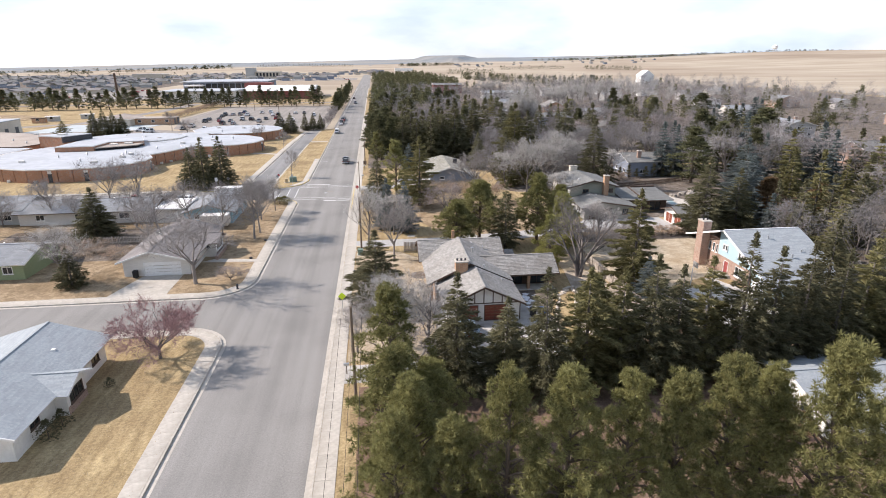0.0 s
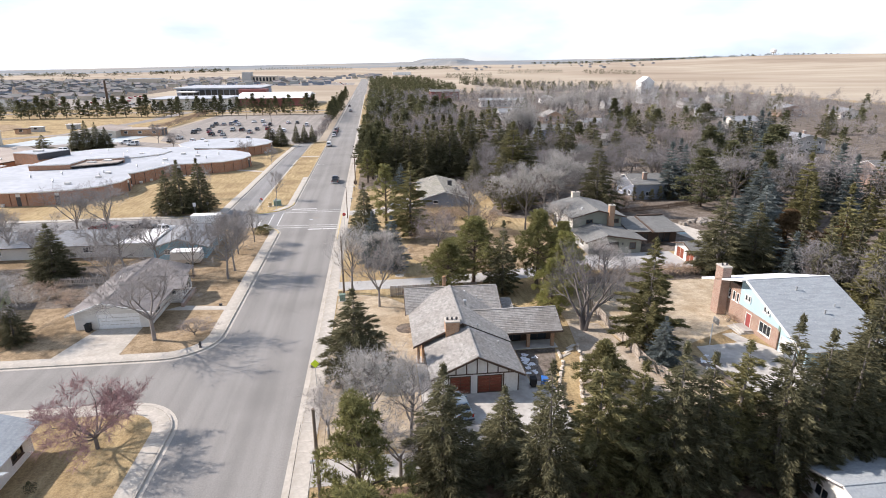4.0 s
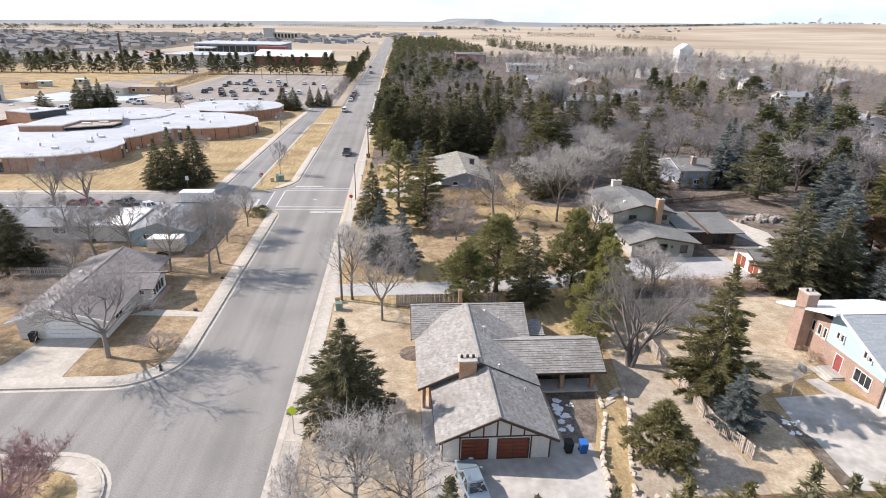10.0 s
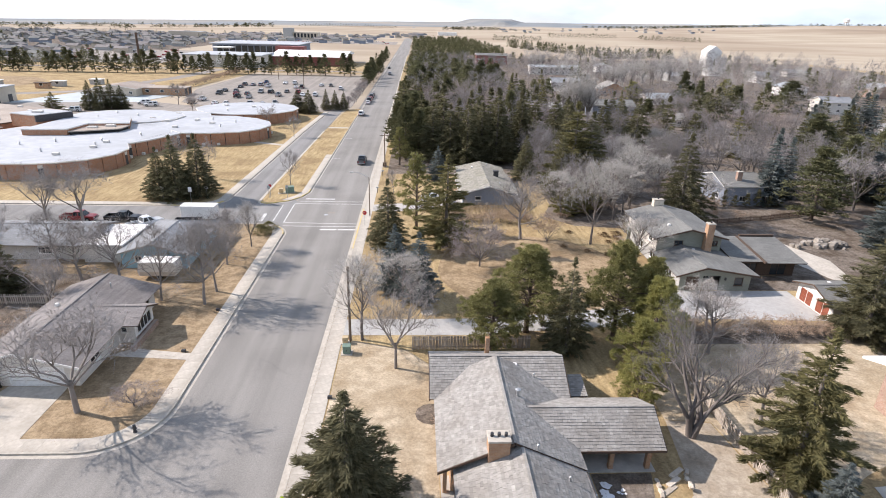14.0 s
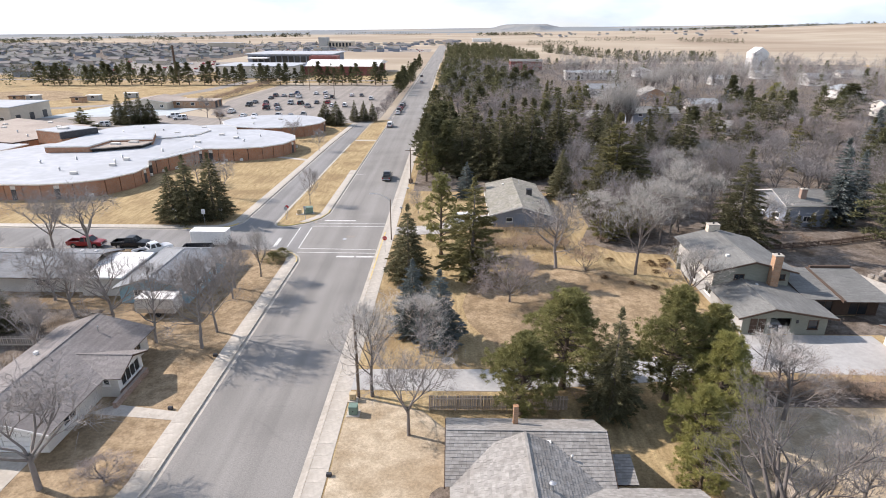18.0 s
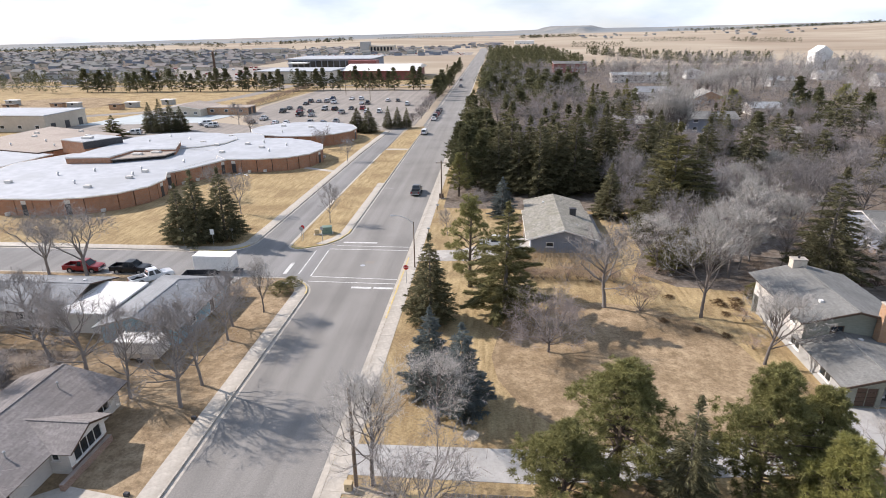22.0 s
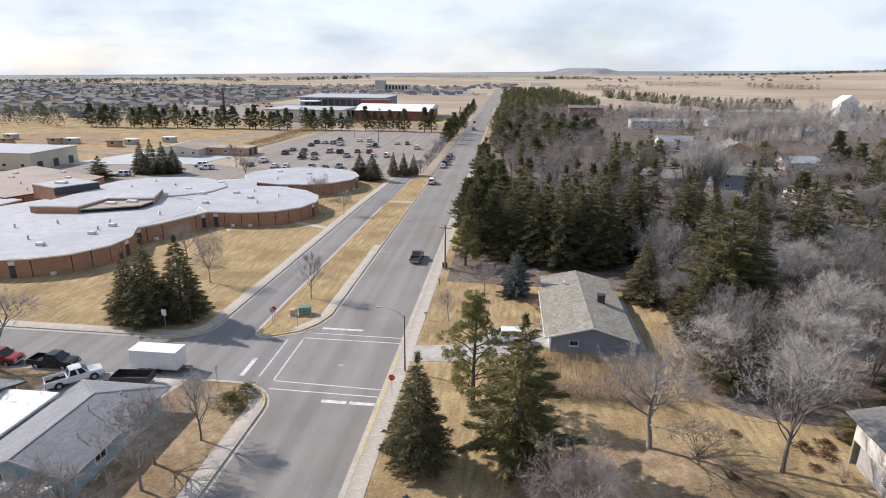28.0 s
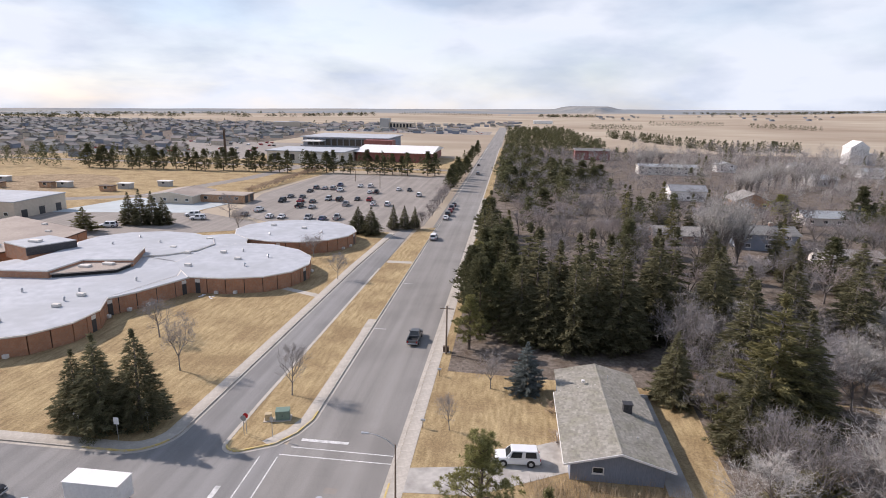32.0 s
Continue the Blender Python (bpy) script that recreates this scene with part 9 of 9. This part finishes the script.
# conifer screen along the street and round the slate house
grow(scatter(16, 4.5, 12, 180, 262, 3.4), ["fspruce0", "fspruce2", "fpine0", "fspruce1", "fpine1"], 11, 15)
grow(scatter(12, 14, 44, 178, 196, 3.6), ["fspruce0", "fspruce1", "fspruce0"], 13, 18)
grow(scatter(24, 38, 135, 182, 300, 7.0), ["fspruce0", "fspruce1", "fspruce2", "fpine0"], 11, 16)
grow(scatter(120, 12, 130, 192, 290, 4.4), BARE, 8.5, 12.5, (0.95, 1.25))
grow(scatter(52, 37, 76, 134, 176, 3.3), ["mbare0", "mbare1", "mbare2", "mbare1", "mbare0", "silver1"], 8, 12.5, (0.8, 1.05))
grow(scatter(22, 76, 130, 150, 190, 4.6), ["mbare0", "mbare1", "mbare2", "fspruce1"], 9, 13, (0.85, 1.1))
for x, y in scatter(34, 35.5, 72, 131, 172, 2.0, False):
    plant("scrub", x, y, wrg.uniform(1.6, 3.2), wrg.uniform(1.1, 1.9), label="leafless undergrowth shrub below the thicket")
for x, y, hh_, r in ((37.6, 133.6, 5.4, 2.4), (40.4, 135.0, 6.0, 2.6), (47.4, 124.6, 2.6, 1.6), (43.8, 138.0, 4.8, 2.2)):
    plant("gjuniper", x, y, hh_, r, label="dark olive evergreen shrub in the thicket")
for x, y in ((41.6, 122.5), (43.2, 121.4), (44.0, 123.2)):
    plant("rustbush", x, y, wrg.uniform(0.6, 0.8), wrg.uniform(0.7, 1.0), label="low red-brown leafless shrub in the yard")
# wooded gardens to the east
grow(scatter(40, 70, 130, 52, 132, 5.0), ["fspruce0", "fspruce2", "fblue", "mbare0", "mbare1", "fpine0", "fspruce1"], 9, 15)
grow(scatter(4, 71, 84, 78, 90, 3.8, False), ["fspruce0", "mbare1", "fblue"], 8, 12)
grow(scatter(26, 70, 120, 120, 165, 5.0), ["fbare0", "fbare2", "fpine0", "fspruce1", "fblue", "fbare1"], 10, 16)
grow(scatter(14, 66, 84, 52, 74, 4.4), ["fspruce1", "fspruce2", "fbare2", "fblue"], 10, 15)
grow(scatter(10, 53, 70, 28, 52, 4.4), ["mspruce1", "mspruce2", "mbare0"], 10, 14)
for x, y, hh_ in ((64, 231, 22), (66.5, 235, 23), (69, 232, 21), (62.5, 237, 20), (71, 238, 19), (112.0, 351, 17), (118, 358, 16), (124, 368, 17), (132, 380, 18), (140, 388, 17), (146, 395, 18), (151, 399, 17), (157, 401, 18), (164, 402, 18), (170, 404, 17), (177, 405, 18), (184, 398, 17), (113.7, 500, 16), (93.5, 470, 16), (100, 478, 17), (106, 490, 16), (128, 372, 16), (154, 390, 17), (172, 392, 17)):
    plant("poplar", x, y, hh_, hh_ * 0.17)
for x, y, hh_, r in ((12.4, 371.9, 10, 5.0), (23.9, 353, 10, 5.4), (30.5, 357, 10, 5.0), (37.4, 362, 10.5, 5.6), (45, 370, 10, 5.0), (52.7, 380, 10, 5.2), (23.2, 295.3, 10, 4.6), (17.5, 360, 9.5, 4.6), (20, 430, 11, 5.2), (34, 418, 11, 5.6), (50, 405, 11, 5.4), (44, 420, 10.5, 5.0), (10, 398, 10.5, 4.6), (58, 396, 10, 4.8), (9, 338, 10.5, 4.4), (16, 326, 10, 4.2)):
    plant("fpine0", x, y, hh_, r, label="broad dark green pine in the far gardens")
for x, y, hh_, r in ((112.6, 311.1, 9.0, 5.0), (137.4, 303.1, 8.0, 5.0), (171.5, 335.3, 9.0, 5.4)):
    plant("lpine", x, y, hh_, r, label="broad yellow-green pine in the far gardens")
for x, y in ((33.6, 117.5), (36.8, 115.4), (39.6, 114.2), (36.0, 124.0), (41.5, 119.6)):
    plant("rustbush", x, y, wrg.uniform(0.25, 0.5), wrg.uniform(0.4, 0.7))
plant("juniper", 79.0, 96.0, 8.5, 4.0), plant("juniper", 86.0, 92.0, 8.0, 3.6), plant("fpine1", 84.0, 132.0, 14.0, 5.0)
plant("spruce0", 62.5, 89.4, 13.8, 3.9), plant("spruce1", 68.2, 89.0, 11.8, 3.6), plant("spruce2", 57.0, 128.6, 16.4, 4.3), plant("blue0", 74.0, 96.0, 13.0, 4.2), plant("blue1", 88.0, 117.0, 13.0, 4.4), plant("blue1", 80.0, 103.0, 11.5, 3.8)
plant("fpine1", 109.0, 169.0, 13.0, 6.0), plant("fpine0", 126.0, 166.0, 15.0, 7.0), plant("fpine0", 118.0, 158.0, 13.5, 6.0), plant("fpine0", 171.0, 280.0, 13.0, 7.0), plant("silver0", 96.0, 147.0, 10.0, 5.4), plant("silver1", 90.0, 139.0, 9.0, 4.2)
for x, y, hh_ in ((162, 225, 14), (168, 229, 13), (155, 222, 12), (144, 224, 10), (149, 229, 11)):
    plant("fblue", x, y, hh_, hh_ * 0.3)
plant("silver0", 62.0, 132.0, 9.5, 4.4), plant("silver1", 66.0, 52.0, 9.0, 4.2), plant("silver1", 46.0, 131.0, 12.0, 4.6), plant("silver0", 52.0, 140.0, 13.0, 4.8)
for i in range(8):
    plant("column", 66.5 + i * 2.3, 139.6 + 0.3 * (i % 2), 2.4 + 0.6 * (i % 3), 0.6)
for x, y in [(38 + 1.7 * i, 90.6 + 0.5 * math.sin(i)) for i in range(14)]:
    plant("scrub", x, y, wrg.uniform(1.8, 2.8), wrg.uniform(1.0, 1.5), label="leafless brown hedge shrub along the drive")
for x, y in [(40.5 + 1.35 * i, 89.4 + 0.4 * math.sin(2 * i)) for i in range(15)]:
    plant("scrub", x, y, wrg.uniform(1.6, 2.4), wrg.uniform(1.0, 1.6), label="leafless brown hedge shrub along the drive")
for x, y in [(17 + 1.6 * i, 129.0 + 0.6 * math.sin(3 * i)) for i in range(9)]:
    plant("scrub", x, y, wrg.uniform(1.8, 2.8), 1.4, label="leafless tan shrub before the slate house")
for x, y in ((57.0, 104.5), (41.5, 111.5), (42.2, 104.0), (24.0, 88.2), (12.6, 73.8), (53.8, 72.2), (43.0, 118.0), (46.0, 124.5), (18.2, 146.2), (18.0, 153.0), (33.5, 130.0), (37.0, 131.5)):
    plant("scrub", x, y, 1.7, 1.3, label="small leafless shrub against the house")
plant("rustbush", 40.2, 38.2, 2.4, 1.7, label="bushy rust-brown shrub before the small house")
plant("rustbush", 40.0, 35.2, 2.0, 1.4, label="bushy rust-brown shrub before the small house")
for x, y, r in ((-22.2, 41.6, 0.9), (-22.0, 43.4, 0.8), (-20.6, 49.4, 0.5)):
    plant("bush", x, y, r * 2.1, r)
for x, y, r in ((-15.6, 122.6, 1.9), (-14.9, 125.0, 1.5)):
    plant("lowbush", x, y, r * 0.8, r)
# rows before the far school, car-park edge and street edge
grow([(-232 + 4.9 * i + wrg.uniform(-1.2, 1.2), 394 + 12 * i / 40 + wrg.uniform(-3, 3)) for i in range(42) if i % 7 != 4], ["fpine0", "fpine1", "fpine0"], 10, 14, (0.9, 1.2))
grow([(-16.5 + wrg.uniform(-2.5, 2.0), y) for y in (352, 362, 371, 380, 389, 398, 407, 418, 430, 445, 462, 480, 500, 520, 545, 570, 600)], ["fpine0", "fspruce2", "fpine1"], 8, 12)
grow([(-17 + wrg.uniform(-1.2, 1.2), y) for y in np.arange(268, 345, 4.2)], ["fbare3", "fbare0"], 3.5, 5.5, (1.2, 1.6))
for i in range(26):
    plant("scrub", -102 + wrg.uniform(-0.8, 0.8), 322 + i * 3.9, wrg.uniform(2.8, 3.6), wrg.uniform(2.2, 2.8), label="leafless brown hedge shrub along the car park")
grow(scatter(24, -120, -55, 74, 126, 6.0, False), ["fbare0", "fbare1", "fspruce0", "fbare3"], 6, 9)


def merged(name, label, keys, pts, h0, h1, wide=(0.9, 1.2), cat="woods", few=150, grow_=2.1):
    """Many trees of the far woods in one mesh for each material."""
    bins = {}
    for x, y in pts:
        key = keys[wrg.integers(len(keys))]
        hh_, k, a = wrg.uniform(h0, h1), wrg.uniform(*wide), wrg.uniform(0, 6.28)
        for nm, me in TREES[key][3]:
            if me in (trunk_me, trunk_p):
                continue
            if me.name not in CACHE:
                v = np.empty(len(me.vertices) * 3, np.float32)
                me.vertices.foreach_get("co", v)
                CACHE[me.name] = v.reshape(-1, len(me.polygons[0].vertices), 3)
            q = CACHE[me.name]
            if nm == "limb":
                q = q[:60]              # the stem and its first limbs
            elif len(q) > few:
                keep_ = wrg.permutation(len(q))[:few]
                q = q[keep_]
                mid = q.mean(1, keepdims=True)
                q = mid + (q - mid) * grow_
            c, s_ = math.cos(a), math.sin(a)
            p = q * np.array([hh_ * k, hh_ * k, hh_])
            p = np.stack([p[..., 0] * c - p[..., 1] * s_ + x, p[..., 0] * s_ + p[..., 1] * c + y, p[..., 2] + far_height(x, y)], -1)
            bins.setdefault((me.materials[0].name, q.shape[1]), []).append(p.reshape(-1, 3))
    for i, ((mn, corners), vs) in enumerate(bins.items()):
        v = np.concatenate(vs)
        ob = new(name, arrays_mesh(name, v, np.arange(len(v)).reshape(-1, corners), bpy.data.materials[mn]))
        tagged(ob, label, cat, kind="stuff")


CACHE = {}
merged("far_woods", "dense leafless far woods among houses", BARE, scatter(760, 8, 330, 285, 560, 4.8), 8, 11.5, (1.05, 1.4), few=400, grow_=1.6)
merged("far_conifers", "dark far conifers among the woods", ["fspruce0", "fspruce1", "fpine0", "fpine1"], scatter(75, 14, 330, 250, 560, 5.0), 9, 13, few=640, grow_=1.5)
merged("far_conifers", "dark far pine belt along the street", ["fpine0", "fpine1", "fspruce0"], scatter(60, 5, 40, 300, 560, 5.0) + scatter(230, 5, 92, 570, 1000, 5.0, False), 9, 13, (1.2, 1.7), few=420, grow_=1.6)
merged("far_conifers", "dark far pine belt across the fields", ["fpine0", "fpine1", "fspruce0"], [(144 + 72 * t + wrg.uniform(-5, 5), 900 - 235 * t + wrg.uniform(-8, 8)) for t in np.linspace(0, 1, 60)] + [(216 + 75 * t + wrg.uniform(-5, 5), 665 + 30 * t + wrg.uniform(-8, 8)) for t in np.linspace(0, 1, 30)], 9, 12, (1.1, 1.5), few=300, grow_=1.8)
merged("far_woods", "silvery leafless poplars over the far gardens", ["fbare2", "poplar"], scatter(320, 100, 320, 300, 560, 4.4), 13.5, 19, (0.55, 0.8), few=420, grow_=1.35)
merged("east_woods", "leafless trees of the wooded gardens", BARE, scatter(300, 112, 330, 40, 290, 6.0), 8, 12, few=520, grow_=1.3)
merged("east_conifers", "dark conifers of the wooded gardens", ["fspruce0", "fspruce1", "fblue", "fpine0"], scatter(70, 118, 330, 40, 300, 7.0), 10, 14, few=900, grow_=1.3)
merged("far_trees", "scattered trees of the far suburb", ["fpine0", "fbare0", "fbare1", "fpine1"], scatter(620, -1150, -210, 440, 1150, 7, False), 6, 10, few=80, grow_=2.6)
merged("far_trees", "trees round the far school", ["fpine0", "fpine1"], scatter(60, -330, -30, 405, 450, 6, False) + scatter(40, -330, -200, 380, 470, 6, False), 7, 11)
merged("shelter_belt", "thin dark shelter belt on the plain", ["fpine0", "fpine1"], [(546 + i * 3.6, 1476 - i * 4.4 + wrg.uniform(-6, 6)) for i in range(26)] + [(160 + i * 5, 1213 + i * 1.5) for i in range(20)] + [(330 + i * 8, 1500 + i * 3) for i in range(24)] + [(-420 + i * 10, 2300) for i in range(36)], 8, 12, (1.3, 1.8), few=90, grow_=2.6)
merged("far_trees", "dark wooded bands along the far horizon", ["fpine0", "fpine1"], [(wrg.uniform(900, 3300), y + wrg.uniform(-25, 25)) for y in (2900, 3150, 3400) for _ in range(190)]
       + [(wrg.uniform(-3300, -1150), y + wrg.uniform(-40, 40)) for y in (1500, 1750, 2050, 2500, 3000) for _ in range(150)] + [(wrg.uniform(-900, -420), 1900 + wrg.uniform(-10, 10)) for _ in range(60)] + [(wrg.uniform(100, 330), 2350 + wrg.uniform(-12, 12)) for _ in range(40)], 8, 13, (2.2, 3.6), few=46, grow_=4.0)
merged("far_trees", "leafless trees between the far suburb houses", ["fbare0", "fbare1"], scatter(520, -1150, -240, 430, 1150, 6, False), 6, 9, few=110, grow_=2.2)

# far suburb: rows of small gabled houses
def suburb(name, label, spots):
    s_ = Shape()
    for x, y in spots:
        w, d, ze, zr_ = wrg.uniform(4, 6.4), wrg.uniform(3.4, 5), wrg.uniform(2.8, 4.6), wrg.uniform(1.5, 2.4)
        z0 = far_height(x, y)
        s_.slot = int(wrg.integers(0, 3))
        s_.box(x - w, x + w, y - d, y + d, z0, z0 + ze)
        s_.slot = 3 + int(wrg.integers(0, 2))
        z1 = z0 + ze
        if wrg.uniform() < 0.5:
            s_.add([(x - w - .5, y - d - .5, z1), (x + w + .5, y - d - .5, z1), (x + w + .5, y + d + .5, z1), (x - w - .5, y + d + .5, z1), (x - w - .5, y, z1 + zr_), (x + w + .5, y, z1 + zr_)], [(0, 1, 5, 4), (2, 3, 4, 5), (0, 4, 3), (1, 2, 5)])
        else:
            s_.add([(x - w - .5, y - d - .5, z1), (x + w + .5, y - d - .5, z1), (x + w + .5, y + d + .5, z1), (x - w - .5, y + d + .5, z1), (x, y - d - .5, z1 + zr_), (x, y + d + .5, z1 + zr_)], [(0, 4, 5, 3), (1, 2, 5, 4), (0, 1, 4), (2, 3, 5)])
    tagged(part(name, s_, [M_grey_s, M_beige, M_slate, M_shingle_d, M_shingle_p]), label, "houses", kind="stuff")


placed.clear()
structure("suburb_ground", Shape().prism([(-1300, 455), (-235, 455), (-235, 800), (-420, 1230), (-1300, 1230)], -0.07, 0.01), M_litter, "brown-grey ground of the far suburb", "ground")
suburb("far_suburb", "crowded far suburb of small grey-roofed houses", scatter(900, -1200, -250, 450, 1150, 13, False))
suburb("far_town", "scattered far town buildings on the plain", scatter(80, -330, -60, 900, 1250, 18, False) + scatter(34, 250, 1100, 1900, 2700, 30, False) + scatter(26, -60, 30, 1150, 1500, 16, False))
tagged(part("far_parking", Shape().prism([(-330, 900), (-20, 900), (-20, 1010), (-330, 1010)], -0.05, 0.03), M_lot), "far car park before the town", "car park", kind="structure")
tagged(part("hs_parking", Shape().prism([(-330, 470), (-175, 470), (-175, 640), (-330, 640)], -0.05, 0.03), M_lot), "far school car park", "car park", kind="structure")
s = Shape()
for i in range(140):
    x, y = (wrg.uniform(-320, -30), wrg.uniform(905, 1005)) if i < 80 else (wrg.uniform(-325, -180), wrg.uniform(475, 635))
    s.slot = int(wrg.integers(0, 4))
    s.box(x - 0.9, x + 0.9, y - 2.2, y + 2.2, 0.3, 1.4, 0.2)
tagged(part("far_cars", s, [CAR_PAINT["white"], CAR_PAINT["black"], CAR_PAINT["silver"], CAR_PAINT["red"]]), "far parked cars", "cars", kind="stuff")

# ---- dry stalks and leaf clumps ----
def stalks(name, label, spots, hgt, mat, per=26, spread=0.5):
    c = np.repeat(np.array([(x, y, TOP) for x, y in spots]), per, 0)
    c[:, :2] += wrg.normal(0, spread, (len(c), 2))
    w = wrg.normal(0, 0.25, (len(c), 3)) + [0, 0, 1]
    c[:, 2] += hgt * 0.3
    v, q = tuft_tris(c, w, hgt, 0.03, wrg, 0.15)
    tagged(new(name, arrays_mesh(name, v, q, mat)), label, "plants", kind="stuff")


stalks("dry_stalks", "tall dry tan stalks before the slate house", [(wrg.uniform(15, 31), wrg.uniform(129.2, 138)) for _ in range(150)], 1.7, M_drygrass, 26, 0.6)
stalks("dry_weeds", "dry brown weeds between back yards", [(wrg.uniform(-58, -33), wrg.uniform(89, 106)) for _ in range(150)], 0.6, M_drygrass)
stalks("lawn_tufts", "short dry tufts over the yards", [(wrg.uniform(2.2, 44), wrg.uniform(60, 135)) for _ in range(500)], 0.14, M_drygrass, 16, 1.2)
stalks("lawn_tufts", "short dry tufts over the lawns", [(wrg.uniform(-21, -14), wrg.uniform(30, 59)) for _ in range(150)] + [(wrg.uniform(-22, -14.5), wrg.uniform(73, 120)) for _ in range(220)] + [(wrg.uniform(-50, -29), wrg.uniform(139, 190)) for _ in range(250)], 0.12, M_drygrass, 16, 1.2)

# ---- pavement slabs ----
for bed, line, a, b, step in slab_jobs:
    made = {}
    wd = b - a
    base = Shape().box(-step / 2 + 0.006, step / 2 - 0.006, -wd / 2, wd / 2, 0, 0.035, 0.008)
    me = base.mesh("slab", M_conc)
    mid = offset_line(line, (a + b) / 2)
    for x, y, ang in along(mid, step)[:300]:
        if not -60 < x < 10 or y > 300:
            continue
        piece("slab", me, bed, pose(x, y, TOP - 0.024 + brg.uniform(-0.004, 0.004), brg.uniform(-0.3, 0.3), 0, ang))
